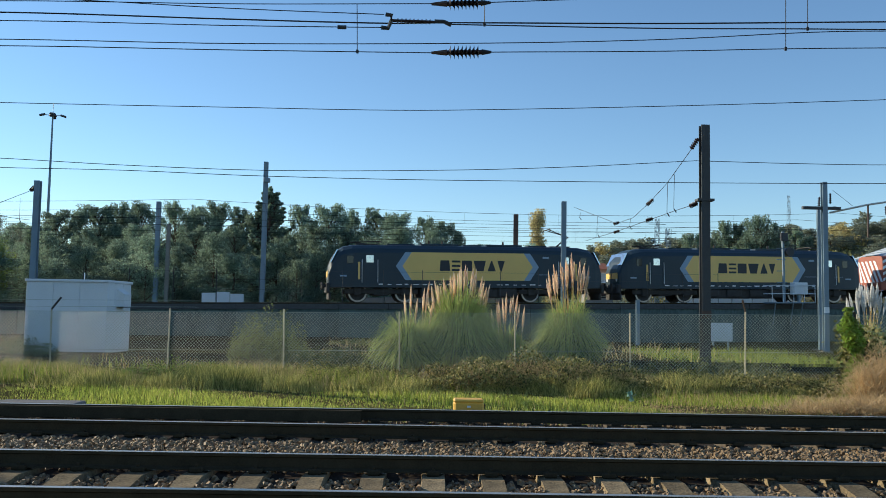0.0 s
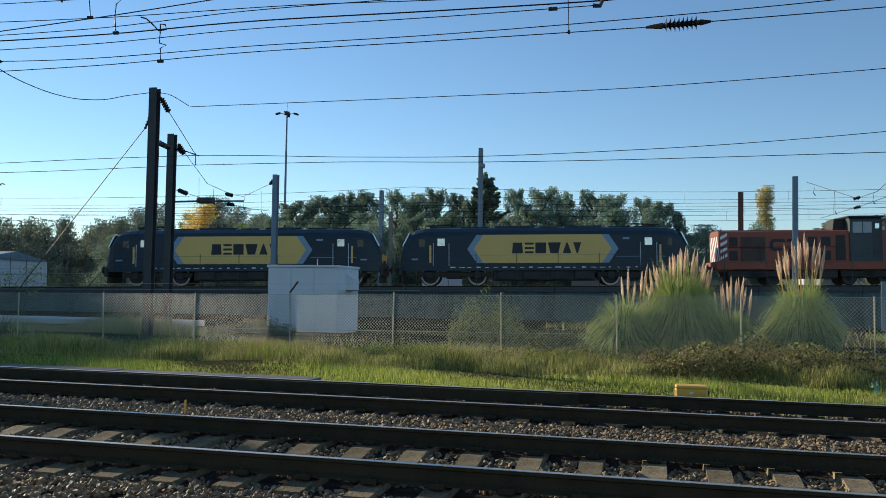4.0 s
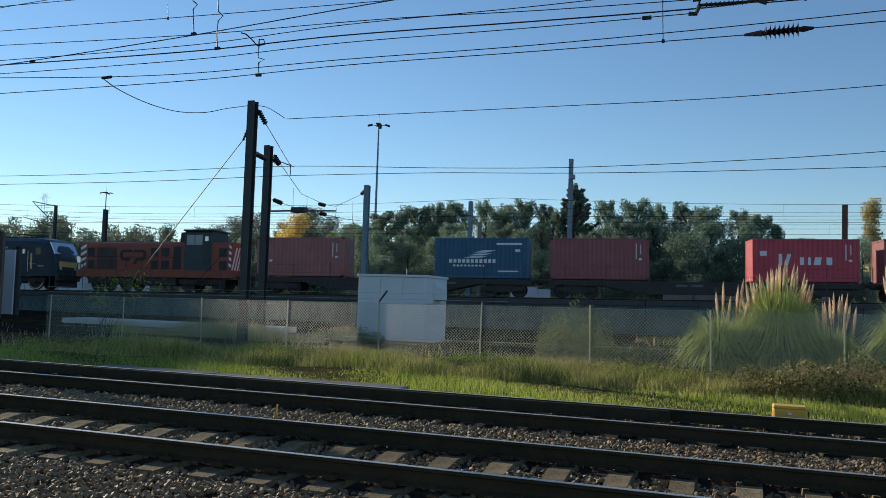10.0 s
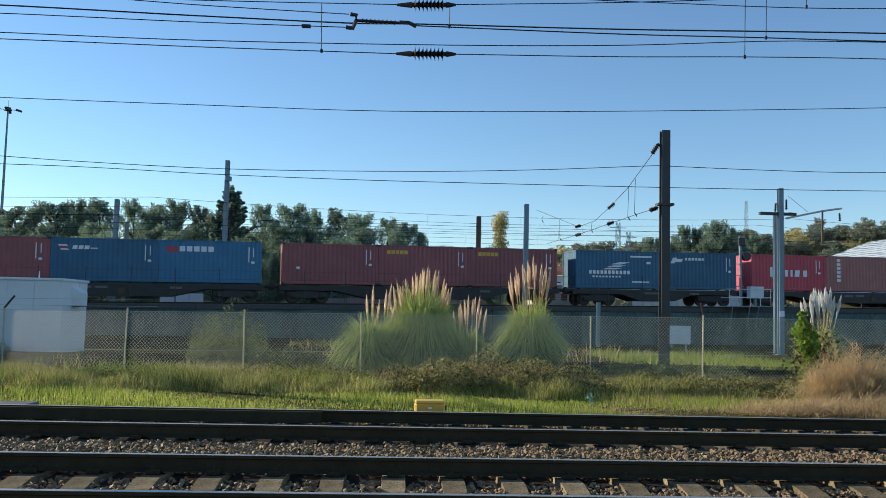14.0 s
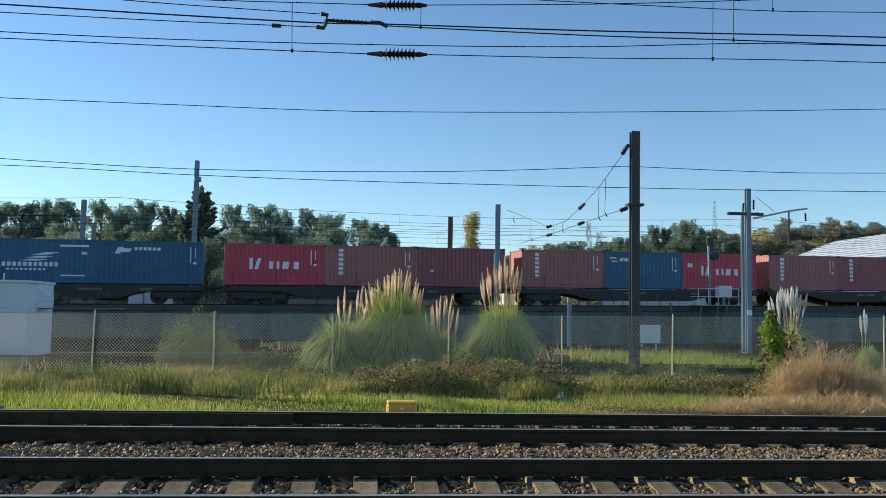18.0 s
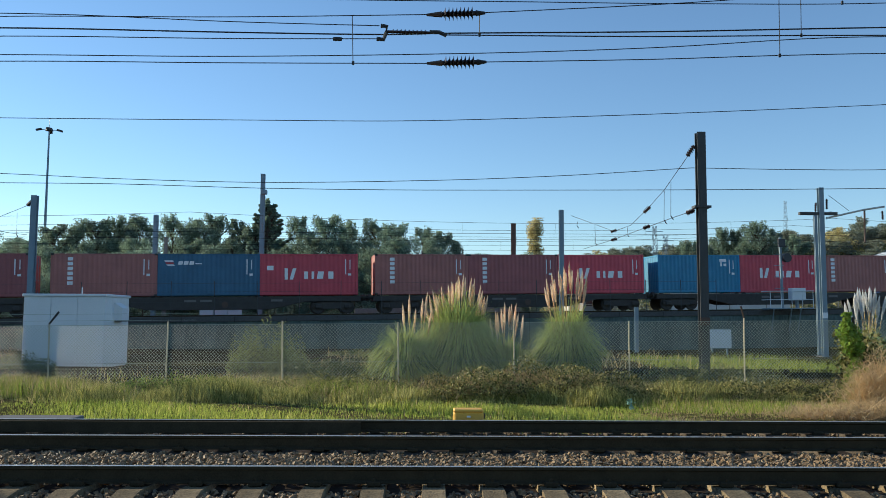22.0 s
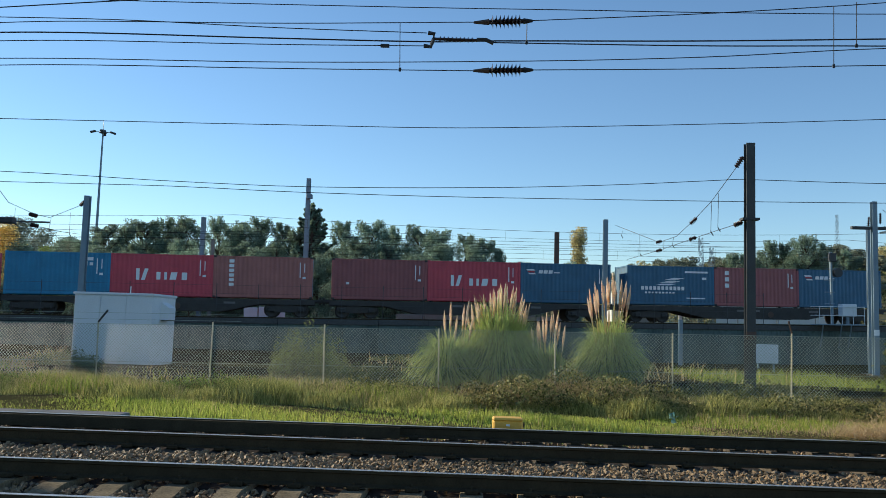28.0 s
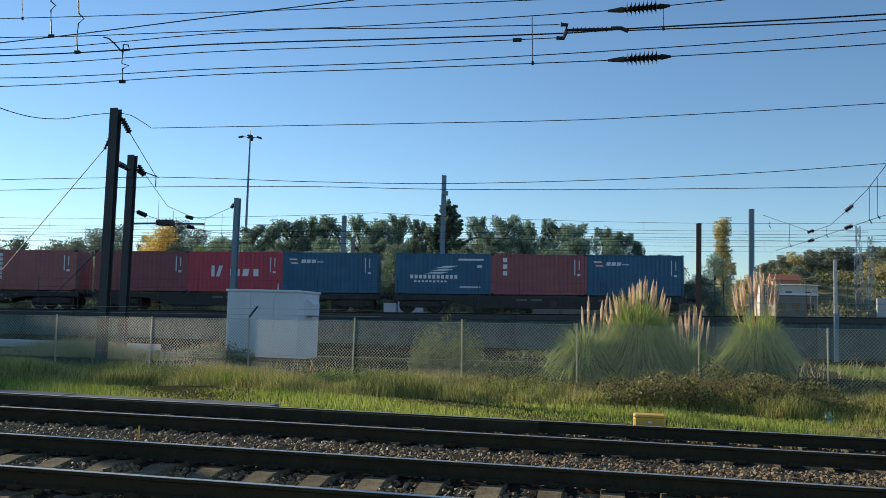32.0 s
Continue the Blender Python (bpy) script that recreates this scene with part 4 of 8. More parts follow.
STYLE_WORDS = {"row": "with a large white word mark", "row_flag": "with white word mark and small flag", "column": "with white lettering down one end", "short_column": "with white lettering down one end",
               "wing": "with a white wing emblem and lettering", "flag": "with a striped flag mark", "word": "with a red and white word mark", "yellow": "with a small yellow word mark",
               "horse": "with a white emblem and small lettering", "none": "with plain ribbed sides", "mid_mark": "with small white codes", "patch": "with plain dusty sides"}


def container(colour, style, offset):
    c = thing("shipping_container", COLOUR_WORDS[colour] + " steel shipping container " + STYLE_WORDS[style], "container", group="containers on the train")
    for name, me in container_meshes(colour):
        part(name, me, None, c)
    for me in mark_meshes(style):
        part("marking", me, None, c)
    return ride(c, offset, z=1.17)


def consist():
    loads = [
        (52.70, 60, (("brown", "none"), None, ("navy", "wing"))),
        (72.25, 60, (("maroon", "patch"), None, ("red", "row_flag"))),
        (91.80, 60, (("maroon", "none"), ("navy", "flag"), ("blue", "word"))),
        (111.25, 60, (("maroon", "none"), ("maroon", "yellow"), ("maroon", "yellow"))),
        (130.80, 40, (("navy", "wing"), ("navy", "horse"))),
        (144.15, 60, (("red", "row"), ("brown", "column"), ("maroon", "none"))),
        (163.55, 60, (("brown", "column"), ("navy", "flag"), ("red", "row_flag"))),
        (182.85, 60, (("brown", "column"), ("maroon", "column"), ("red", "row"))),
        (202.10, 60, (("sky", "mid_mark"), ("red", "row"), ("brown", "column"))),
        (221.50, 60, (("maroon", "none"), ("red", "row"), ("navy", "flag"))),
        (240.85, 60, (("navy", "wing"), ("maroon", "short_column"), ("navy", "flag"))),
    ]
    used = {60: False, 40: False}
    for start, feet, boxes in loads:
        src = WAGON_60 if feet == 60 else WAGON_40
        if used[feet]:
            w = copy_thing(src, Matrix())
            for a, b in zip(src.children, w.children):
                if a.name.startswith("wheel") and a.matrix_basis.translation.y < 0:
                    WHEELS.append((b, a.matrix_basis.translation.x, 0.46))
        else:
            w, used[feet] = src, True
        ride(w, start - 0.12)
        for i, b in enumerate(boxes):
            if b:
                container(b[0], b[1], start + i * 6.075)


consist()

# ---- fence ----
FENCE_Y = 21.85


def build_fence():
    f = thing("chain_link_fence", "grey chain-link fence on slim steel posts", "fence")
    z0 = -0.42
    top = 1.45
    for i in range(-7, 7):
        x = -0.775 + 3.0 * i
        h = top + 0.012 * x + rng.uniform(-0.03, 0.05)
        lean = rng.uniform(-1.2, 1.2)
        po = part("post", Shape().rod((0, 0, -0.1), (0, 0, h - z0), 0.021, 7), POST_CONC, f, at=pose(x, FENCE_Y, z0, 0, lean, 0))
        if i in (-3, 3):
            part("arm", Shape().rod((0, 0, h - z0), (0.28 if i == -3 else -0.12, -0.10, h - z0 + 0.30), 0.026, 6), STEEL_DARK if i == -3 else STEEL_BROWN, po, "bent steel arm at the top of the post")
    x0, x1 = -21.9, 17.5
    # two sets of slanting wires, woven into diamonds
    pitch = 0.086
    hgt = 1.78
    s = Shape()
    n = int((x1 - x0) / pitch)
    tan = 0.95
    for d in (1, -1):
        for i in range(-int(hgt / pitch), n + int(hgt / pitch)):
            xa, za = x0 + i * pitch, 0.0
            xb, zb = xa + hgt * tan, hgt
            if d < 0:
                xa, xb = xb, xa
            if max(xa, xb) < x0 or min(xa, xb) > x1:
                continue
            y = FENCE_Y - 0.03 - 0.004 * d
            zo = z0 + 0.05
            ends = []
            for xe in sorted((xa, xb)):
                xc = min(max(xe, x0), x1)
                ends.append((xc, y, zo + zb * (xc - xa) / (xb - xa) + 0.012 * xc))
            s.rod(*ends, 0.0040, 4)
    part("wire_mesh", s, WIRE_STEEL, f, "woven diamond wire mesh", kind="stuff")
    for z in (0.06, 0.85, hgt + 0.05):
        part("line_wire", Shape().tube([(x0, FENCE_Y - 0.03, z0 + z + 0.012 * x0), (x1, FENCE_Y - 0.03, z0 + z + 0.012 * x1)], 0.005, 4), WIRE_STEEL, f)
    for z in (1.95, 2.12):
        part("strand", Shape().tube([(x0, FENCE_Y - 0.03, z0 + z + 0.012 * x0), (-6.0, FENCE_Y - 0.03, z0 + z - 0.07)], 0.004, 4), WIRE_STEEL, f)
    return f


build_fence()

# ---- white equipment hut ----


def build_hut():
    h = thing("equipment_hut", "white painted metal equipment hut behind the fence", "hut", pose(-14.40, 30.0, -0.40))
    w, d, t = 2.88, 2.35, 2.74
    s = Shape().box(0.03, w - 0.03, 0.03, d - 0.03, 0.12, t - 0.10, 0.01)
    body = part("body", s, WHITE_PAINT, h)
    for a, b in ((0.0, 0.96), (0.975, 1.90), (1.915, w)):
        part("wall_panel", Shape().box(a + 0.006, b - 0.006, 0.0, 0.03, 0.14, t - 0.10, 0.008), WHITE_PAINT, h)
    for a, b in ((0.0, 0.7), (0.715, 1.5), (1.515, d)):
        part("wall_panel", Shape().box(w - 0.03, w, a + 0.006, b - 0.006, 0.14, t - 0.10, 0.008), WHITE_PAINT, h)
    part("roof", Shape().box(-0.05, w + 0.05, -0.05, d + 0.05, t - 0.10, t, 0.02), WHITE_PAINT, h)
    part("plinth", Shape().box(0.04, w - 0.04, 0.04, d - 0.04, -0.1, 0.13, 0.01), CONCRETE, h)
    v = part("vent_hood", Shape().prism([(w, 2.45), (w + 0.30, 2.25), (w + 0.30, 1.80), (w, 1.80)], 1, 0.85, 1.55), WHITE_PAINT, h)
    v.data.name = "vent_hood"
    part("vent_grille", Shape().box(w + 0.02, w + 0.29, 0.88, 1.52, 1.76, 1.80), CHASSIS, v, "dark grille under the hood")
    part("cable_entry", Shape().box(1.58, 1.76, -0.05, 0.0, 0.02, 0.14, 0.01), CHASSIS, h, "small dark cable entry")
    part("aerial", Shape().rod((1.55, 1.2, t), (1.55, 1.2, t + 0.28), 0.02, 5), WHITE_PAINT, h)
    return h


build_hut()

# ---- yellow box beside the points ----


def build_point_box():
    b = thing("point_box", "small yellow metal cover beside the rail", "equipment box", pose(*(0.65, 13.85, -0.11)))
    part("cover", Shape().box(-0.245, 0.245, -0.17, 0.17, -0.16, 0.135, 0.03), YELLOW_PAINT, b)
    part("lid", Shape().box(-0.248, 0.248, -0.173, 0.173, 0.120, 0.175, 0.045), YELLOW_PAINT, b)
    part("label_plate", Shape().box(-0.03, 0.03, -0.175, -0.170, 0.05, 0.08), WHITE_MARK, b)
    part("hasp", Shape().box(0.245, 0.275, -0.03, 0.03, 0.02, 0.10, 0.005), CHASSIS, b)
    part("base", Shape().box(-0.22, 0.22, -0.15, 0.15, -0.5, -0.15), CONCRETE, b)


build_point_box()


def build_points():
    """Blades and drive rods of the points in the far track."""
    p = thing("railway_points", "worn steel blades and rods of a set of points", "points", kind="")
    for y0, dy in ((RAILS[2] + 0.09, 0.26), (RAILS[3] - 0.20, 0.42)):
        s = Shape()
        n = 14
        for i in range(n):
            a, b = i / n, (i + 1) / n
            xa, xb = -1.0 - 40 * a, -1.0 - 40 * b
            ya, yb_ = y0 + dy * a ** 1.7, y0 + dy * b ** 1.7
            ring = [(xa, ya + q, z) for q, z in ((-0.05, -0.17), (-0.03, -0.006), (0.03, -0.006), (0.05, -0.17))]
            k = len(s.v)
            s.v += ring
            if i:
                s.f += [(k - 4 + j, k - 3 + j, k + 1 + j, k + j) for j in range(3)]
        part("blade", s, RUST, p)
    part("drive_rod", Shape().rod((0.30, 10.6, -0.20), (0.30, 13.7, -0.20), 0.03, 6), RUST, p)
    part("drive_rod", Shape().rod((0.62, 10.6, -0.20), (0.62, 13.7, -0.20), 0.03, 6), RUST, p)
    part("drive_casing", Shape().box(0.10, 0.85, 10.70, 11.02, -0.32, -0.185, 0.02), RUST, p)
    return p


build_points()
part_slab = Shape()
for i in range(5):
    part_slab.box(-13.9 + i * 1.5 + 0.006, -13.9 + i * 1.5 + 1.494, 13.8, 15.9, -0.50, -0.305 + 0.008 * math.sin(i * 2.1), 0.02)
structure("concrete_path", part_slab, material("grey_paving", (0.22, 0.212, 0.20), 0.9, second=(0.13, 0.126, 0.12), scale=1.5, fine=30, bump=0.25, spec=0.2), "worn grey concrete slabs beside the track")

stake = thing("marker_stake", "small pale marker stake in the ballast", "stake", pose(*(-5.91, 9.95, -0.08)))
part("stake", Shape().box(-0.011, 0.011, -0.011, 0.011, -0.15, 0.09, 0.003), YELLOW_PAINT, stake)

# ---- masts ----


def insulator(name_parent, a, b, sheds=7, r=0.085, core=0.03, named="insulator"):
    """A ribbed insulator between two points."""
    stops = [(0.0, core)]
    for i in range(sheds):
        m, q = 0.12 + 0.76 * i / max(1, sheds - 1), 0.76 / sheds * 0.46
        stops += [(m - q, core), (m - q * 0.2, r * 0.55), (m + q * 0.35, r), (m + q * 0.55, r * 0.95), (m + q * 0.8, core)]
    stops.append((1.0, core))
    s = Shape().lathe(a, b, stops, 10)
    return part(named, s, GLAZE, name_parent)


def mast(top, base_z, mat, label, w=0.26, across=True, cap=True):
    x, y, z = top
    m = thing("catenary_mast", label, "mast", pose(x, y, base_z), group="catenary masts")
    part("post", Shape().hbeam(0, 0, -0.3, z - base_z, w, w, 0.035, across), mat, m)
    part("foundation", Shape().box(-0.35, 0.35, -0.35, 0.35, -0.4, 0.02, 0.015), CONCRETE, m)
    return m


MAST_A = (-16.03, 24.50, 8.04)
MAST_B = (-20.02, 32.00, 7.99)
MAST_D = (-21.26, 45.00, 8.02)
MAST_E = (9.87, 30.00, 8.37)
MAST_F = (7.77, 49.00, 7.97)
m_a = mast(MAST_A, -0.42, STEEL_DARK, "dark steel H-section catenary mast with stay wires", 0.27)
m_b = mast(MAST_B, -0.42, STEEL_DARK, "dark steel H-section mast carrying a head span", 0.30)
m_d = mast(MAST_D, -0.42, STEEL_GREY, "grey galvanised mast at the end of a head span", 0.30)
m_e = mast(MAST_E, -0.42, STEEL_DARK, "tall dark steel mast with a rusty band near its foot", 0.31)
part("band", Shape().box(-0.17, 0.17, -0.175, -0.158, (9.90, 30.00, 1.34)[2] + 0.42, (9.90, 30.00, 1.62)[2] + 0.42), STEEL_BROWN, m_e, "rusty red band")
m_f = mast(MAST_F, -0.42, STEEL_GREY, "grey steel mast before the retaining wall", 0.27)
m_c = mast((-12.46, 62.00, 12.22), 1.5, STEEL_GREY, "tall grey mast behind the train with a small lamp bracket", 0.30)
m_g = mast((-21.61, 66.00, 9.57), 1.5, STEEL_GREY, "grey mast behind the train", 0.32)
m_g2 = mast((-20.76, 66.00, 7.81), 1.5, CONCRETE, "short pale concrete post behind the train", 0.26)
m_br = mast((6.35, 63.00, 8.74), 1.9, STEEL_BROWN, "brown steel mast behind the train", 0.34)
m_pt = mast((21.35, 45.00, 8.78), -0.42, STEEL_GREY, "grey mast with cross arms and insulators", 0.27)
m_p2 = mast((21.97, 47.00, 7.53), -0.42, STEEL_GREY, "slim grey post beside the signal", 0.16)
m_h = mast((-50.27, 40.00, 8.14), -0.42, STEEL_GREY, "pale grey mast among the sheds", 0.26)
m_i = mast((-61.08, 52.00, 9.43), 1.0, STEEL_DARK, "dark mast with a hinged bracket", 0.26)
m_k = mast((-55.92, 62.00, 8.59), 1.0, STEEL_DARK, "dark mast behind the yard", 0.34)
m_l = mast((-61.86, 62.00, 9.01), 1.0, STEEL_DARK, "slender dark mast behind the yard", 0.22)
m_low = mast((11.41, 46.00, 2.21), -0.42, STEEL_GREY, "short grey post against the retaining wall", 0.20)

# hinged brackets of the dark masts in the yard
for m_, ends in ((m_i, (((-60.54, 52.00, 9.23), (-59.22, 52.00, 8.78)), ((-58.64, 52.00, 8.66), (-59.74, 52.00, 7.78)), ((-60.59, 52.00, 7.29), (-59.74, 52.00, 7.78)), ((-59.74, 52.00, 7.78), (-58.43, 52.00, 7.35)))), (m_k, (((-62.28, 62.00, 9.05), (-61.81, 62.00, 8.98)), ((-64.76, 62.00, 9.41), (-61.97, 62.00, 7.26)), ((-64.76, 62.00, 9.41), (-62.20, 62.00, 8.99)), ((-61.80, 62.00, 6.92), (-65.82, 62.00, 7.91))))):
    mx = m_.matrix_basis.translation.x
    for p_, q_ in ends:
        part("bracket_tube", Shape().rod((p_[0] - mx, 0, p_[2] - 1.0), (q_[0] - mx, 0, q_[2] - 1.0), 0.04, 5), STEEL_DARK, m_)
# brackets of mast c
part("lamp_bracket", Shape().box(-0.1, 0.35, -0.35, 0.0, (-12.13, 62.00, 10.66)[2] - 1.5, (-12.15, 62.00, 11.00)[2] - 1.5, 0.03), STEEL_GREY, m_c)
part("climbing_rail", Shape().rod((0.22, -0.22, 1.0), (0.22, -0.22, 9.0), 0.03, 5), STEEL_GREY, m_c)

# big mast beside the left end, with its head frame
BIG = (-22.75, 16.40, 9.33)
big = mast(BIG, -0.42, material("weathered_grey_steel", (0.33, 0.325, 0.31), 0.6, second=(0.24, 0.235, 0.225), scale=1.5, fine=25, bump=0.1), "heavy grey steel mast anchoring the overhead wires", 0.36)
part("head_frame", Shape().box(-1.0, 0.35, -0.30, -0.22, BIG[2] + 0.42, BIG[2] + 0.52).box(-1.0, 0.35, 0.22, 0.30, BIG[2] + 0.42, BIG[2] + 0.52).box(-1.0, -0.92, -0.22, 0.22, BIG[2] + 0.42, BIG[2] + 0.52).box(0.27, 0.35, -0.22, 0.22, BIG[2] + 0.42, BIG[2] + 0.52), STEEL_DARK, big)
for zz, x0, x1, two in (((-24.22, 16.40, 7.84)[2], (-24.86, 16.40, 7.90)[0], (-23.88, 16.40, 7.80)[0], False), ((-24.14, 16.40, 6.47)[2], (-25.29, 16.40, 6.56)[0], (-24.42, 16.40, 6.49)[0], True)):
    zz, x0, x1 = zz + 0.42, x0 - BIG[0], x1 - BIG[0]
    insulator(big, (x0, -0.25, zz), (x1, -0.25, zz), 8, 0.11, 0.07, "side_insulator")
    if two:
        insulator(big, (x1 + 0.1, -0.25, zz + 0.04), (x1 + 0.5, -0.25, zz + 0.04), 8, 0.11, 0.07, "side_insulator")
    part("side_arm", Shape().rod((x1, -0.25, zz), (0.32, -0.25, zz), 0.045, 6), STEEL_DARK, big)
    part("arm_clamp", Shape().box(-0.22, 0.30, -0.30, -0.185, zz - 0.09, zz + 0.09, 0.01), STEEL_DARK, big)
for q, h_ in ((-0.95, 0.36), (-1.35, 0.22)):
    insulator(big, (q - 0.55, -0.2, BIG[2] + h_), (q + 0.05, -0.2, BIG[2] + h_ + 0.03), 7, 0.12, 0.07, "head_insulator")
part("slant_brace", Shape().rod((-0.55, -0.1, (-23.39, 16.40, 6.07)[2] + 0.42), (-1.5, -0.1, (-25.14, 16.40, 4.31)[2] + 0.42), 0.025, 5), STEEL_DARK, big)
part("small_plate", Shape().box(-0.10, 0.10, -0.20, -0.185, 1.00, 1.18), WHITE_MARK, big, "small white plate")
part("concrete_foot", Shape().box(-0.55, 0.55, -0.5, 0.5, -0.3, 0.16, 0.04), CONCRETE, big)


# ---- overhead wires ----
def wire(name, points, r=0.0072, sag=0.0, label="taut dark overhead wire", n=4, mat=None, group="overhead wires"):
    pts = []
    if "jumper" not in name:
        points = sorted(points)
    points = [p for i, p in enumerate(points) if i == 0 or i == len(points) - 1 or p[0] - points[i - 1][0] > 0.8 or "jumper" in name]
    for i in range(len(points) - 1):
        a, b = Vector(points[i]), Vector(points[i + 1])
        before = Vector(points[i - 1]) if i else a * 2 - b
        after = Vector(points[i + 2]) if i + 2 < len(points) else b * 2 - a
        k = 12 if sag else (8 if len(points) > 2 else 2)
        for j in range(k):
            t = j / k
            if sag:
                p = a.lerp(b, t)
                p.z -= sag * 4 * t * (1 - t)
            else:
                # a smooth curve through the points, its tangents scaled to each span
                sa, sb = (b - before) * ((b - a).length / max((b - before).length, 1e-6)), (after - a) * ((b - a).length / max((after - a).length, 1e-6))
                p = a * (2 * t ** 3 - 3 * t * t + 1) + sa * (t ** 3 - 2 * t * t + t) + b * (3 * t * t - 2 * t ** 3) + sb * (t ** 3 - t * t)
            pts.append(tuple(p))
    pts.append(tuple(points[-1]))
    w = tagged(part(name, Shape().tube(pts, r, n), mat or COPPER), label, "wire", group)
    return w


# wires over the near tracks
SLANT = "dark wire slanting across the others"
wire("contact_wire", [(-20.08, 16.10, 6.38), (-14.74, 12.20, 5.21), (-9.20, 12.20, 5.21), (-6.31, 12.20, 5.29), (-3.00, 12.20, 5.30), (-0.06, 12.00, 5.26)])
wire("contact_wire", [(0.82, 12.00, 5.29), (3.31, 12.20, 5.42), (5.25, 12.20, 5.50), (6.91, 12.20, 5.55), (30, 12.2, 6.0)])
wire("contact_wire", [(-20.12, 16.10, 6.89), (-14.89, 12.30, 5.61), (-11.35, 12.30, 5.42), (-9.29, 12.30, 5.37), (-6.37, 12.30, 5.42), (-3.03, 12.30, 5.43), (0.77, 12.30, 5.52), (3.34, 12.30, 5.63), (6.42, 12.30, 5.83), (30, 12.3, 6.4)], label="dark wire running over the points")
wire("carrier_wire", [(-18.34, 12.40, 6.41), (-15.06, 12.40, 6.28), (-9.33, 12.30, 6.07), (-5.53, 12.20, 6.01), (-3.03, 12.20, 5.93), (-0.77, 12.20, 5.89)])
wire("carrier_wire", [(-18.00, 12.20, 5.87), (-14.79, 12.20, 5.87), (-9.24, 12.20, 5.85), (-6.36, 12.20, 5.97), (-3.04, 12.20, 6.00), (-0.07, 12.20, 6.07)])
wire("carrier_wire", [(-18.44, 12.50, 5.93), (-15.15, 12.50, 5.89), (-9.46, 12.50, 5.84), (-6.50, 12.50, 5.90), (-3.10, 12.50, 5.87), (-0.69, 12.50, 5.86), (0.20, 12.50, 5.89), (3.39, 12.50, 5.95), (7.08, 12.50, 6.06), (32, 12.5, 6.7)], 0.0115)
wire("carrier_wire", [(-18.13, 12.30, 5.67), (-14.89, 12.30, 5.64), (-9.30, 12.30, 5.62), (-6.34, 12.20, 5.67), (-3.02, 12.20, 5.67), (-0.81, 12.20, 5.69)])
wire("carrier_wire", [(0.21, 12.20, 5.76), (3.31, 12.20, 5.77), (5.46, 12.20, 5.81), (6.91, 12.20, 5.83), (32, 12.3, 6.3)], 0.0095)
wire("carrier_wire", [(0.81, 12.20, 6.11), (3.31, 12.20, 6.26), (5.25, 12.20, 6.41), (6.92, 12.20, 6.55), (26, 12.2, 7.6)])
wire("carrier_wire", [(-18.66, 12.60, 6.72), (-15.33, 12.60, 6.64), (-9.57, 12.60, 6.53), (-5.65, 12.60, 6.47), (-1.15, 12.60, 6.44), (1.33, 12.60, 6.44), (3.95, 12.60, 6.44), (7.14, 12.60, 6.49), (30, 12.6, 7.6)], label="thin wire crossing over the far track")
wire("carrier_wire", [(-18.86, 12.80, 5.78), (-15.51, 12.80, 5.93), (-13.60, 12.80, 6.02), (-9.70, 12.80, 6.25), (-7.03, 12.80, 6.45), (-3.24, 12.80, 6.73), (-1.77, 12.80, 6.86)], 0.010, label=SLANT)
wire("carrier_wire", [(-18.74, 12.60, 7.51), (-15.39, 12.60, 7.39), (-13.49, 12.60, 7.31)])
wire("carrier_wire", [(-19.01, 12.80, 7.31), (-15.61, 12.80, 7.24), (-11.08, 12.80, 7.15)])
wire("carrier_wire", [(-18.39, 12.40, 6.83), (-15.12, 12.40, 6.97), (-12.61, 12.40, 7.08), (-11.42, 12.40, 7.14)], label=SLANT)
for a, b in (((-14.96, 12.50, 5.91), (-14.84, 12.50, 5.91)), ((-13.45, 12.60, 5.93), (-13.35, 12.60, 5.94)), ((-11.35, 12.30, 5.40), (-11.14, 12.30, 5.41))):
    cl = thing("wire_clamp", "small dark clamp on an overhead wire", "clamp", group="clamps on the wires")
    part("jaw", Shape().rod(a, b, 0.028, 6), COPPER, cl)
# feeders farther out
FEED = 24.5
wire("feeder_wire", [(-14.70, 24.50, 7.37), (-6.08, 24.50, 7.37), (0.48, 24.50, 7.42), (13.85, 24.50, 8.03), (40, 24.5, 9.6)], 0.011)
wire("feeder_wire", [(-43.72, 30.00, 6.65), (-35.91, 30.00, 6.59), (-28.72, 30.00, 6.56), (-22.42, 30.00, 6.66), (-17.63, 30.00, 6.70)], 0.012)
wire("feeder_wire", [(-17.63, 30.00, 6.70), (-14.76, 30.00, 6.56), (-15.23, 30.00, 6.64), (-11.21, 30.00, 6.49), (-5.95, 30.00, 6.40), (0.65, 30.00, 6.54), (5.09, 30.00, 6.75), (9.54, 30.00, 7.06)], 0.012)
wire("feeder_wire", [(9.54, 30.00, 7.06), (13.40, 30.00, 7.03), (16.93, 30.00, 7.06), (50, 30, 8.2)], 0.012)
wire("feeder_wire", [(-43.67, 30.00, 6.13), (-35.87, 30.00, 6.17), (-25.44, 30.00, 6.18), (-17.88, 30.00, 6.31)], 0.012)
wire("feeder_wire", [(-17.88, 30.00, 6.31), (-14.75, 30.00, 6.28), (-15.20, 30.00, 6.31), (-11.20, 30.00, 6.30), (-6.14, 30.00, 6.19), (0.66, 30.00, 6.17), (16.92, 30.00, 6.37), (50, 30, 7.2)], 0.012)
wire("jumper_wire", [(-11.35, 12.30, 5.40), (-12.52, 14.00, 5.69), (-13.69, 16.00, 6.00), (-14.64, 18.00, 6.29), (-15.44, 20.00, 6.64), (-15.74, 21.50, 6.98), (-16.06, 23.00, 7.45), (-16.05, 24.30, 7.85)], 0.011, label="slack jumper wire hanging in a curve")
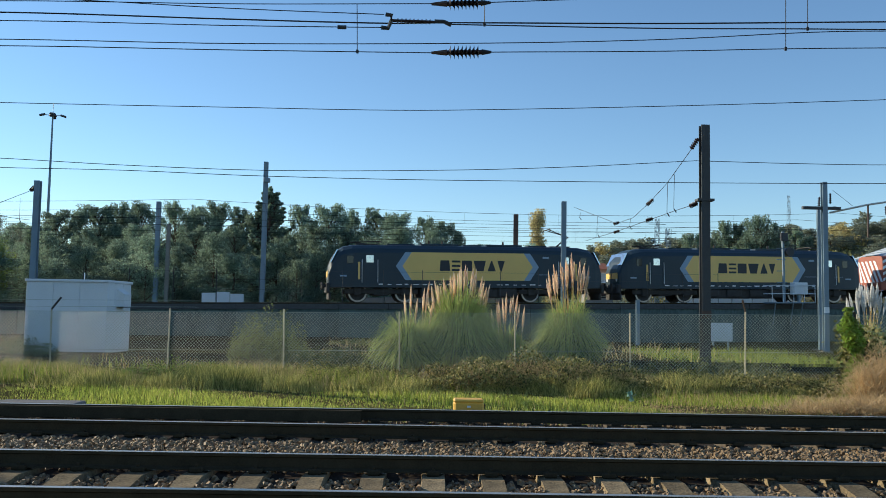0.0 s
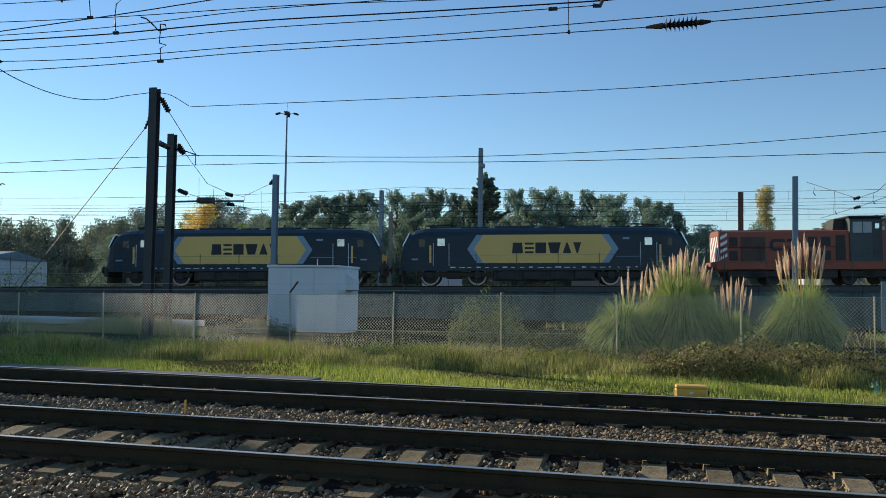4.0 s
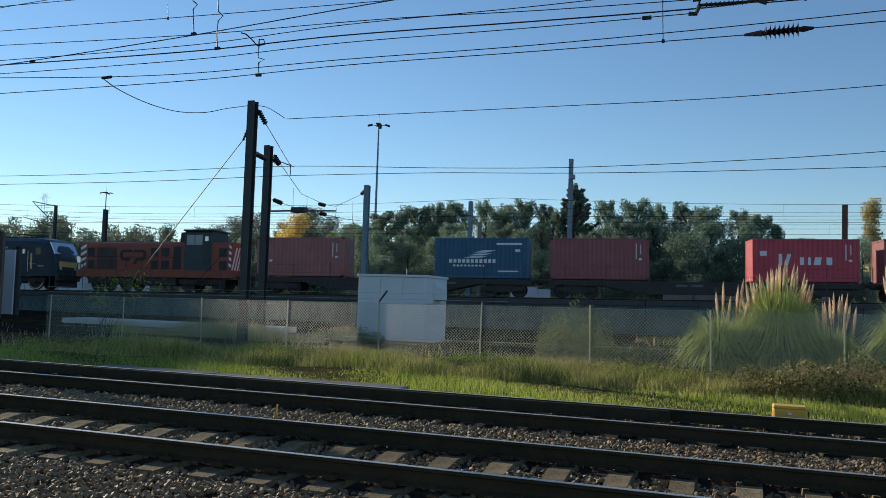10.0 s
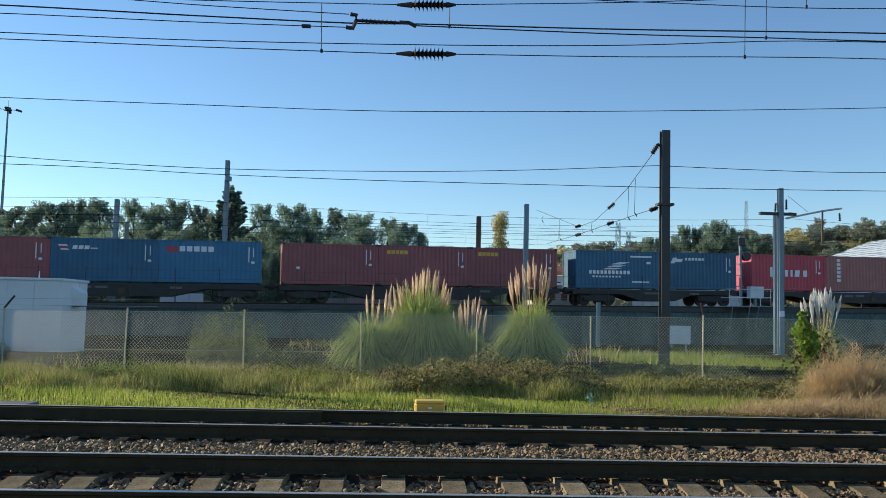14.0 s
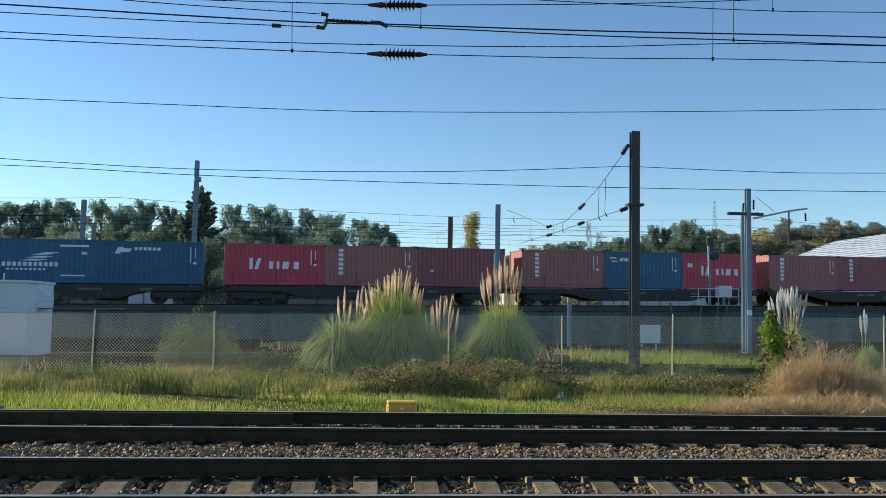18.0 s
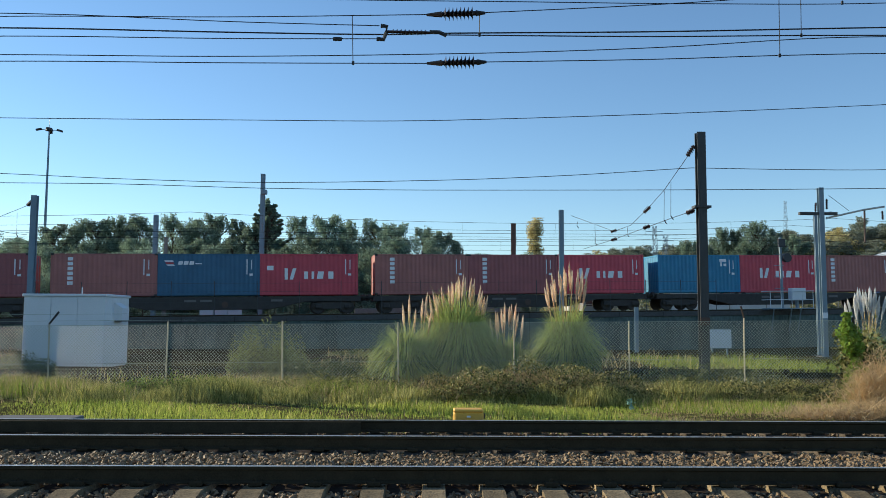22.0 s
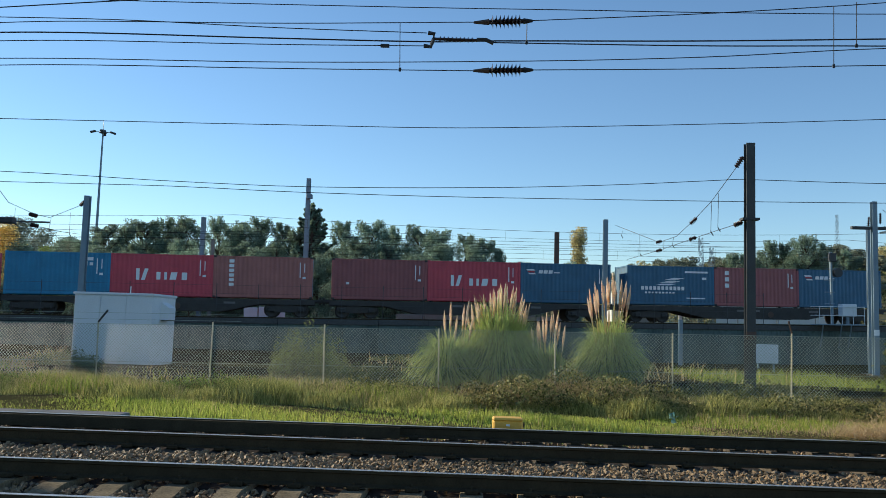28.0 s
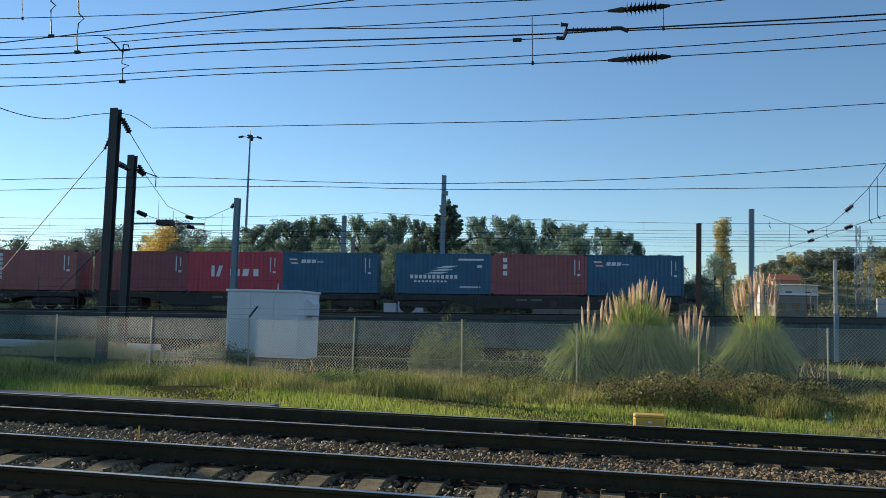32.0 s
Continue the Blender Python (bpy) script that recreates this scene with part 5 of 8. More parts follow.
wire("jumper_wire", [(-15.88, 24.50, 7.89), (-15.49, 24.50, 7.81), (-15.10, 24.50, 7.61), (-14.74, 24.50, 7.39)], 0.011, label="short curved jumper wire on a mast")

# wires of the yard behind
for i, (yy, zc, zm) in enumerate(((1.22, 5.25, 6.5), (6.0, 5.3, 6.5), (11.0, 5.3, 6.5), (16.0, 5.3, 6.6))):
    for z, sag in ((zc, 0.0), (zm, 0.55)):
        pts = [tuple((YARD @ pose(-60 + 45 * k, yy + (0.25 if k % 2 else -0.25), z)).translation) for k in range(5)]
        wire("contact_wire" if not sag else "carrier_wire", pts, 0.011, sag, group="overhead wires of the yard")
    for k in range(24):
        a = (YARD @ pose(-56 + 6.5 * k, yy, zc)).translation
        tt = ((-56 + 6.5 * k + 60) % 45) / 45
        b = (YARD @ pose(-56 + 6.5 * k, yy, zm - 0.55 * 4 * tt * (1 - tt))).translation
        tagged(part("dropper", Shape().rod(tuple(a), tuple(b), 0.006, 4), COPPER), "thin wire dropper between two overhead wires", "wire", "droppers")


def dropper(a, b, label="thin wire dropper between two overhead wires"):
    d = thing("dropper", label, "wire", group="droppers")
    part("wire", Shape().rod(a, b, 0.006, 4), COPPER, d)
    part("clamp", Shape().rod((b[0], b[1], b[2] - 0.03), (b[0], b[1], b[2] + 0.02), 0.02, 5), COPPER, d)


dropper((-1.17, 12.10, 6.00), (-1.14, 12.00, 5.26))
dropper((5.17, 12.00, 6.33), (5.16, 12.00, 5.44))
dropper((5.59, 12.20, 6.48), (5.58, 12.20, 5.82))
dropper((0.72, 12.10, 6.06), (0.72, 12.10, 5.74))
dropper((6.22, 12.20, 6.52), (6.22, 12.20, 6.33))
dropper((-16.38, 12.40, 7.05), (-16.06, 12.20, 5.88))
dropper((-10.21, 12.60, 6.97), (-10.17, 12.60, 6.54))


def section_insulator(a, b, sheds=8):
    t = thing("section_insulator", "dark ribbed insulator let into an overhead wire", "insulator", group="insulators in the wires")
    A, B = Vector(a), Vector(b)
    insulator(t, A.lerp(B, 0.24), A.lerp(B, 0.84), sheds, 0.10, 0.034, "ribbed_body")
    part("end_fitting", Shape().rod(a, tuple(A.lerp(B, 0.26)), 0.018, 6, 0.045), STEEL_BROWN, t)
    part("end_fitting", Shape().rod(tuple(A.lerp(B, 0.84)), b, 0.045, 6, 0.018), COPPER, t)


section_insulator((-0.06, 12.00, 5.26), (0.82, 12.00, 5.29))
section_insulator((-0.07, 12.00, 5.99), (0.80, 12.00, 6.03))


def yoke():
    t = thing("tension_yoke", "forked steel yoke with a ribbed insulator joining overhead wires", "insulator", group="insulators in the wires")
    y = 12.2
    part("fork", Shape().tube([(-0.81, 12.20, 5.69), (-0.71, 12.20, 5.68), (-0.67, 12.20, 5.78), (-0.66, 12.20, 5.88), (-0.75, 12.20, 5.89)], 0.032, 6), STEEL_DARK, t)
    insulator(t, (-0.65, 12.20, 5.80), (-0.02, 12.20, 5.79), 9, 0.042, 0.022, "ribbed_body")
    part("end_fitting", Shape().tube([(-0.02, 12.20, 5.80), (0.12, 12.20, 5.80), (0.23, 12.20, 5.75)], 0.03, 6), STEEL_DARK, t)
    part("turnbuckle", Shape().rod((-1.46, 12.20, 5.68), (-1.33, 12.20, 5.68), 0.03, 6), STEEL_DARK, t)


yoke()


def hanger(points, r=0.012):
    t = thing("jumper_hanger", "bent wire jumper hanging between overhead wires", "wire", group="jumpers")
    part("bent_wire", Shape().tube(points, r, 5), COPPER, t)
    part("clamp", Shape().box(points[-1][0] - 0.05, points[-1][0] + 0.05, points[-1][1] - 0.02, points[-1][1] + 0.02, points[-1][2] - 0.03, points[-1][2] + 0.02), COPPER, t)


hanger([(-9.63, 12.60, 6.95), (-9.63, 12.60, 6.82), (-9.53, 12.60, 6.74), (-9.62, 12.60, 6.66), (-9.60, 12.60, 6.42), (-9.58, 12.60, 6.20)])
hanger([(-9.03, 12.50, 6.85), (-9.00, 12.50, 6.54), (-8.89, 12.50, 6.44), (-8.99, 12.50, 6.36), (-9.01, 12.50, 6.12), (-8.98, 12.50, 5.86)])
hanger([(-8.29, 12.20, 5.99), (-8.19, 12.20, 5.96), (-8.08, 12.20, 5.87), (-7.95, 12.20, 5.74), (-7.80, 12.20, 5.75), (-7.83, 12.20, 5.84), (-7.92, 12.20, 5.85), (-7.92, 12.20, 5.72), (-7.93, 12.20, 5.53), (-7.80, 12.20, 5.49), (-7.91, 12.20, 5.44), (-7.90, 12.20, 5.23)])


def anchor_insulator(a, b, sheds=5, r=0.055):
    t = thing("anchor_insulator", "dark insulator anchoring a wire to its mast", "insulator", group="insulators on the masts")
    insulator(t, a, b, sheds, r, 0.035, "ribbed_body")


for a, b in (((-16.15, 12.20, 5.82), (-15.57, 12.20, 5.82)), ((-16.15, 12.20, 5.19), (-15.59, 12.20, 5.18))):
    anchor_insulator(a, b, 7, 0.07)

# stays and brackets of mast a
wire("stay_wire", [(-16.25, 24.50, 6.84), (-21.19, 23.40, 0.06)], 0.016, label="taut steel stay wire from the mast to the ground")
wire("stay_wire", [(-20.11, 32.00, 5.12), (-23.61, 30.00, 0.25)], 0.014, label="taut steel stay wire of the second mast")
anchor_insulator((-16.20, 24.50, 7.08), (-16.36, 24.50, 6.69), 4, 0.06)
anchor_insulator((-15.81, 24.50, 7.73), (-15.48, 24.50, 7.22), 6, 0.10)
anchor_insulator((-19.83, 32.00, 7.39), (-19.44, 32.00, 7.11), 5, 0.09)
anchor_insulator((-15.92, 24.60, 6.24), (-17.01, 27.00, 6.49), 5, 0.10)
wire("bracket_tie", [(-15.48, 24.50, 7.22), (-17.70, 30.00, 6.73)], 0.014, label="slanting steel tie of a bracket")
wire("bracket_tie", [(-19.77, 32.00, 7.39), (-18.73, 32.00, 7.02)], 0.02, label="steel arm of a bracket")
wire("bracket_tie", [(-18.88, 32.00, 7.13), (-18.87, 32.00, 6.62)], 0.025, label="short steel hanger of a bracket")

# head spans from mast b to mast d and from mast e to mast f
def span(name_label, upper, lower, drops):
    s = thing("head_span", name_label, "wire", group="head spans")
    part("upper_wire", Shape().tube(upper, 0.013, 5), COPPER, s)
    part("lower_wire", Shape().tube(lower, 0.013, 5), COPPER, s)
    for a, b in drops:
        part("hanger", Shape().rod(a, b, 0.010, 4), COPPER, s)
        part("clamp", Shape().rod(b, (b[0] + 0.10, b[1], b[2] - 0.16), 0.022, 5), COPPER, s)
    return s


sp = span("head span of wires and insulators across the yard", [(-19.72, 32.00, 7.56), (-20.56, 36.00, 6.35), (-20.88, 39.00, 6.18), (-21.24, 41.00, 6.30), (-21.52, 44.80, 7.46)],
          [(-19.79, 32.00, 5.57), (-20.54, 36.00, 5.59), (-21.01, 39.00, 5.67), (-21.03, 42.00, 5.69), (-21.49, 44.80, 5.87)],
          [((-20.43, 35.00, 6.51), (-20.41, 35.00, 5.49)), ((-20.79, 37.00, 6.24), (-20.78, 37.00, 5.60)), ((-21.17, 41.00, 6.30), (-21.23, 41.00, 5.74)), ((-21.19, 43.00, 6.82), (-21.17, 43.00, 5.71))])
for a, b in (((-19.67, 32.00, 5.57), (-19.22, 32.00, 5.40)), ((-20.68, 38.00, 6.10), (-20.28, 38.00, 6.00)), ((-21.14, 39.00, 5.71), (-20.73, 39.00, 5.64)), ((-19.72, 32.00, 7.56), (-19.41, 32.00, 7.14)), ((-21.56, 44.80, 7.43), (-21.43, 45.00, 7.71))):
    insulator(sp, a, b, 5, 0.11, 0.05)
part("registration_arm", Shape().tube([(-20.40, 33.00, 5.17), (-21.03, 36.00, 5.52), (-20.72, 40.00, 5.94)], 0.05, 6), STEEL_DARK, sp)
part("clamp_cluster", Shape().box(-0.35, 0.45, -0.2, 0.2, -0.14, 0.12, 0.03), STEEL_DARK, sp, at=pose(*(-20.67, 36.00, 5.56)))
sp = span("head span of wires and insulators beside the tall mast", [(9.49, 30.00, 7.61), (9.64, 34.00, 6.84), (9.95, 38.00, 6.55), (10.19, 42.00, 6.30), (10.00, 45.00, 6.30), (8.35, 49.00, 7.65)],
          [(9.69, 30.00, 5.53), (9.71, 33.00, 5.60), (9.88, 38.00, 5.73), (9.78, 44.00, 5.77), (9.05, 49.00, 5.66)],
          [((9.65, 33.00, 7.04), (9.62, 33.00, 5.67)), ((9.66, 34.00, 6.84), (9.63, 34.00, 5.62)), ((10.05, 42.00, 6.24), (10.00, 42.00, 5.86)), ((9.37, 47.00, 6.87), (9.39, 47.00, 5.84)), ((8.76, 49.00, 7.33), (8.70, 49.00, 7.06))])
for a, b in (((9.64, 30.00, 7.88), (9.39, 30.00, 7.50)), ((9.61, 30.00, 5.51), (9.32, 30.00, 5.39)), ((9.86, 37.00, 6.57), (9.58, 37.00, 6.31)), ((9.84, 37.00, 5.71), (9.54, 37.00, 5.60)), ((9.92, 44.00, 6.26), (9.62, 44.00, 6.16)), ((9.93, 44.00, 5.81), (9.63, 44.00, 5.71))):
    insulator(sp, a, b, 5, 0.10, 0.05)
part("mast_clamp", Shape().box(-0.30, 0.30, -0.2, 0.2, -0.04, 0.04), STEEL_DARK, m_e, at=pose(0, 0, (9.88, 30.00, 5.62)[2] + 0.42))

# ---- cross-armed mast and signal on its platform ----
P0 = (21.35, 45.00, 8.78)


def rel(p, o):
    return (p[0] - o[0], p[1] - o[1], p[2] - o[2])


O = (P0[0], 45, -0.42)
part("cross_arm", Shape().box(*sorted(((20.16, 45.00, 7.34)[0] - O[0], (22.22, 45.00, 7.34)[0] - O[0])), -0.12, 0.12, (21.19, 45.00, 7.28)[2] + 0.42, (21.19, 45.00, 7.43)[2] + 0.42), STEEL_DARK, m_pt)
for a, b in (((21.10, 45.00, 7.96), (21.06, 45.00, 7.46)), ((21.70, 45.00, 8.17), (21.69, 45.00, 7.61)), ((21.82, 45.00, 7.42), (22.22, 45.00, 7.31))):
    insulator(m_pt, rel(a, O), rel(b, O), 5, 0.09, 0.04)
part("boom", Shape().tube([rel((21.66, 45.00, 7.11), O), rel((23.70, 45.00, 7.58), O), rel((24.86, 45.00, 7.77), O)], 0.06, 6), RENDERED_WALL, m_pt, "pale tubular boom")
part("boom_post", Shape().rod(rel((23.76, 45.00, 7.58), O), rel((23.74, 45.00, 5.80), O), 0.05, 6), STEEL_BROWN, m_pt)
insulator(m_pt, rel((24.74, 45.00, 7.52), O), rel((24.76, 45.00, 7.05), O), 5, 0.09, 0.04)
part("white_band", Shape().box(-0.14, 0.14, -0.142, -0.137, (21.06, 45.00, 1.66)[2] + 0.42, (21.07, 45.00, 1.97)[2] + 0.42), WHITE_MARK, m_pt)
wire("bracket_tie", [(21.82, 45.00, 8.36), (22.60, 45.00, 7.82), (22.91, 45.00, 7.52)], 0.012, label="thin tie on the cross-armed mast")


def signal_platform():
    g = thing("railway_signal", "railway signal with a railed service platform on the retaining wall", "signal", YARD)
    a, b = (22.00, -2.60, 0.04), (25.16, -2.60, -0.07)
    z = a[2]
    part("deck", Shape().box(a[0], b[0], -3.3, -2.26, z - 0.08, z, 0.01), STEEL_GREY, g)
    for x in np.linspace(a[0] + 0.03, b[0] - 0.03, 5):
        part("baluster", Shape().rod((x, -3.27, z), (x, -3.27, z + 1.1), 0.022, 5), WHITE_PAINT, g)
    for q in (0.55, 1.1):
        part("handrail", Shape().tube([(a[0], -2.3, z + q), (a[0], -3.27, z + q), (b[0], -3.27, z + q), (b[0], -2.3, z + q)], 0.024, 5), WHITE_PAINT, g)
    for x in (a[0] + 0.3, (a[0] + b[0]) / 2, b[0] - 0.9):
        part("strut", Shape().rod((x, -3.2, z - 0.08), (x + 0.35, -2.26, z - 1.5), 0.04, 5), STEEL_GREY, g)
    m = (23.19, -2.80, 4.26)
    part("signal_post", Shape().rod((m[0], -2.8, z), (m[0], -2.8, (23.20, -2.80, 4.71)[2]), 0.09, 8), STEEL_GREY, g)
    hd = part("signal_head", Shape().box(m[0] - 0.25, m[0] + 0.25, -3.05, -2.9, m[2] - 0.2, m[2] + 0.35, 0.03), LOCO_BLACK, g)
    part("signal_visor", Shape().rod((m[0] + 0.4, -3.0, m[2] - 0.9), (m[0] + 0.4, -2.7, m[2] - 0.9), 0.30, 12), LOCO_BLACK, g)
    c = (24.24, -3.00, 0.89)
    part("relay_case", Shape().box(c[0] - 0.5, c[0] + 0.5, -3.1, -2.6, c[2] - 0.35, c[2] + 0.45, 0.03), WHITE_PAINT, g, "pale grey relay case")
    part("case_leg", Shape().box(c[0] - 0.08, c[0] + 0.08, -2.9, -2.75, z, c[2] - 0.35), STEEL_GREY, g)
    for q in range(5):
        part("rung", Shape().rod((m[0] - 0.55, -2.9, z + 1.3 + q * 0.75), (m[0] + 0.15, -2.9, z + 1.3 + q * 0.75), 0.022, 4), STEEL_GREY, g)


signal_platform()
sign = thing("wall_notice", "pale blank notice board standing before the retaining wall", "sign", pose(*(15.66, 45.00, 0.53)))
part("board", Shape().box(-0.62, 0.62, -0.03, 0.03, -0.5, 0.5, 0.02), WHITE_PAINT, sign)
for q in (-0.4, 0.4):
    part("leg", Shape().box(q - 0.04, q + 0.04, 0.03, 0.09, -1.5, 0.4), STEEL_GREY, sign)

# ---- plants ----
def blades(name, label, regions, mat, seed, category="grass", kind="stuff", bend=0.5):
    """Grass blades: (count, x0, x1, y0, y1, shortest, longest, width) for each stretch, thinned in patches."""
    r = np.random.default_rng(seed)
    V = []
    for count, x0, x1, y0, y1, h0, h1, w in regions:
        x, y = r.uniform(x0, x1, count), r.uniform(y0, y1, count)
        keep = (np.sin(x * 1.7 + seed) * np.cos(y * 2.3 - seed) + np.sin(x * 0.6 + y * 0.9 + seed * 2) + r.uniform(-1.6, 1.6, count)) > (-2.7 if bend < 0.6 else -0.7)
        keep &= ~((x > -14.0) & (x < -6.2) & (y > 13.7) & (y < 15.9))
        x, y = x[keep], y[keep]
        k = len(x)
        h = r.uniform(h0, h1, k) * (0.75 + 0.35 * np.sin(x * 0.9 + y * 1.1))
        a = r.uniform(0, 6.28, k)
        lean = h * r.uniform(0.05, bend, k)
        dx, dy = np.cos(a) * lean, np.sin(a) * lean
        b = r.uniform(0, 3.14, k)
        wx, wy = np.cos(b) * w / 2, np.sin(b) * w / 2
        z = np.full(k, GROUND_Z - 0.03) + np.where(y < 14.3, 0.05, 0.0)
        p0 = np.stack([x - wx, y - wy, z], 1)
        p1 = np.stack([x + wx, y + wy, z], 1)
        p2 = np.stack([x + dx * 0.35 + wx * 0.8, y + dy * 0.35 + wy * 0.8, z + h * 0.6], 1)
        p3 = np.stack([x + dx * 0.35 - wx * 0.8, y + dy * 0.35 - wy * 0.8, z + h * 0.6], 1)
        p4 = np.stack([x + dx, y + dy, z + h], 1)
        V.append(np.stack([p0, p1, p2, p3, p4], 1))
    V = np.concatenate(V)
    k = len(V)
    base = 5 * np.arange(k)[:, None]
    quads = (base + np.array([0, 1, 2, 3])).tolist()
    tris = (base + np.array([3, 2, 4])).tolist()
    me = bpy.data.meshes.new(name)
    me.from_pydata(V.reshape(-1, 3).tolist(), [], quads + tris)
    me.materials.append(mat)
    me.update()
    return tagged(new(name, me), label, category, kind=kind)


blades("grass", "bright green grass beside the track", [
    (72000, -22.5, 4.4, 13.75, 18.9, 0.06, 0.22, 0.010), (21000, -22, 3.0, 13.75, 15.4, 0.05, 0.17, 0.010), (5000, 4.0, 8, 14.6, 18.4, 0.06, 0.18, 0.010), (9000, 4.0, 12.5, 17.6, 19.8, 0.08, 0.24, 0.011),
    (14000, -21, 3, 19.8, 22.2, 0.30, 0.56, 0.010), (5000, 9.3, 17, 29, 41, 0.25, 0.5, 0.018), (1200, -19, -4, 23, 27, 0.15, 0.4, 0.014), (5000, -24, -14.6, 26.5, 30.5, 0.4, 0.8, 0.014)], GRASS, 11)
blades("dry_grass", "straw-coloured dry grass among the weeds", [
    (2600, -27, 4, 13.8, 15.2, 0.04, 0.12, 0.010), (18000, -22, 13, 19.7, 22.4, 0.26, 0.54, 0.009), (12000, -16, -3, 20.0, 22.6, 0.30, 0.62, 0.009),
    (900, -30, 6, 22.3, 28, 0.3, 0.6, 0.016), (1500, -26, 4, 14, 20, 0.15, 0.35, 0.009), (900, -5, 12, 30, 44, 0.3, 0.7, 0.03)], DRY_GRASS, 12, bend=0.7)


blades("straw", "low dead straw and brown stalks beside the rail", [(24000, 3.8, 14, 13.7, 17.6, 0.04, 0.17, 0.009), (4000, 4.5, 14, 17.0, 20.2, 0.10, 0.32, 0.010), (6000, -23, -14.6, 26.5, 30.5, 0.45, 0.95, 0.015)], STRAW, 14, bend=0.8)


def bank(name, label, count, x0, x1, y0, y1, tall, width, mat, seed):
    """A dense belt of coarse grass that climbs from its front edge to a lumpy crest."""
    r = np.random.default_rng(seed)
    x, y = r.uniform(x0, x1, count), r.uniform(y0, y1, count)
    front = np.clip((y - y0 - 0.25 * np.sin(x * 1.1) - 0.15 * np.sin(x * 2.7 + 1)) / 0.65, 0.10, 1.0)
    lumps = 0.68 + 0.26 * np.sin(x * 0.61 + 1.3) * np.cos(y * 0.5) + 0.20 * np.sin(x * 1.7 + y * 1.1) + 0.14 * np.sin(x * 4.3 - y * 2.1)
    h = tall * front * lumps * r.uniform(0.55, 1.12, count) * np.clip((x + 23) / 8, 0.4, 1.0)
    a, b = r.uniform(0, 6.28, count), r.uniform(0, 3.14, count)
    lean = h * r.uniform(0.05, 0.75, count)
    dx, dy = np.cos(a) * lean, np.sin(a) * lean
    wx, wy = np.cos(b) * width / 2, np.sin(b) * width / 2
    z = np.full(count, GROUND_Z - 0.03)
    V = np.stack([np.stack(q, 1) for q in ((x - wx, y - wy, z), (x + wx, y + wy, z), (x + dx * 0.35 + wx, y + dy * 0.35 + wy, z + h * 0.6), (x + dx * 0.35 - wx, y + dy * 0.35 - wy, z + h * 0.6), (x + dx, y + dy, z + h))], 1)
    base = 5 * np.arange(count)[:, None]
    me = bpy.data.meshes.new(name)
    me.from_pydata(V.reshape(-1, 3).tolist(), [], (base + np.array([0, 1, 2, 3])).tolist() + (base + np.array([3, 2, 4])).tolist())
    me.materials.append(mat)
    me.update()
    return tagged(new(name, me), label, "grass", kind="stuff")


bank("weedy_grass", "tall coarse green grass heaped along the fence", 88000, -21.8, 13.5, 18.85, 22.4, 0.54, 0.011, BANK_GRASS, 61)


def leaf_cloud(shape_pts, r, size, flat=0.6):
    """Small four-cornered leaves about given points."""
    k = len(shape_pts)
    a, b = r.normal(size=(k, 3)), r.normal(size=(k, 3))
    a /= np.linalg.norm(a, axis=1)[:, None]
    b -= a * np.sum(a * b, 1)[:, None]
    b /= np.linalg.norm(b, axis=1)[:, None]
    s = size * r.uniform(0.6, 1.4, k)[:, None]
    p = shape_pts
    v = np.stack([p - a * s, p - b * s * flat, p + a * s, p + b * s * flat], 1)
    return v.reshape(-1, 3), np.arange(4 * k).reshape(k, 4)


def cloud_mesh(name, pts, r, size, mat, flat=0.6):
    v, f = leaf_cloud(np.asarray(pts), r, size, flat)
    me = bpy.data.meshes.new(name)
    me.from_pydata(v.tolist(), [], f.tolist())
    me.materials.append(mat)
    me.update()
    return me


def weeds(name, label, x, y, w, d, h, count, size, mat, seed, category="bush"):
    """A low tangle of leaves on thin stems."""
    r = np.random.default_rng(seed)
    b = thing(name, label, category, pose(x, y, GROUND_Z))
    u = r.uniform(-1, 1, (count, 2))
    top = h * (0.45 + 0.55 * np.cos(u[:, 0] * 1.4) * np.cos(u[:, 1] * 1.2)) * (0.75 + 0.35 * np.sin(u[:, 0] * 7 + seed) * np.cos(u[:, 1] * 5))
    z = top * r.uniform(0.0, 1.0, count) ** 0.6
    pts = np.stack([u[:, 0] * w / 2, u[:, 1] * d / 2, z], 1)
    part("leaves", cloud_mesh("leaves", pts, r, size, mat), mat, b)
    st = Shape()
    for i in range(40):
        q = r.uniform(-0.5, 0.5, 2)
        e = q + r.uniform(-0.22, 0.22, 2)
        st.rod((q[0] * w, q[1] * d, -0.05), (e[0] * w * 0.9, e[1] * d * 0.9, h * r.uniform(0.4, 0.85)), 0.004, 4)
    part("stem", st, BARK, b, kind="stuff")
    return b


weeds("bramble_bush", "low tangled green and brown bramble by the fence", 2.6, 20.6, 5.4, 2.0, 1.0, 15000, 0.032, WEED, 21)
weeds("bramble_bush", "low green weeds growing along the fence", -2.2, 21.0, 5.0, 1.4, 0.62, 7500, 0.028, WEED, 22)
weeds("bramble_bush", "low dark green weeds along the fence", 7.2, 20.4, 5.4, 1.8, 0.62, 9000, 0.030, WEED, 23)
weeds("bramble_bush", "sunlit green weeds heaped in front of the fence", -6.2, 21.3, 3.4, 1.2, 0.62, 4000, 0.026, MID_GREEN, 34)
weeds("bramble_bush", "sunlit green weeds along the foot of the fence", -12.5, 21.2, 5.0, 1.2, 0.48, 4200, 0.026, MID_GREEN, 35)
weeds("bramble_bush", "green weeds beside the dry bush", 10.6, 20.6, 3.6, 1.4, 0.6, 2600, 0.036, WEED, 36)
weeds("bramble_bush", "dark weeds at the foot of the hut", -13.9, 28.6, 2.4, 1.0, 0.85, 2500, 0.035, WEED_DARK, 24)
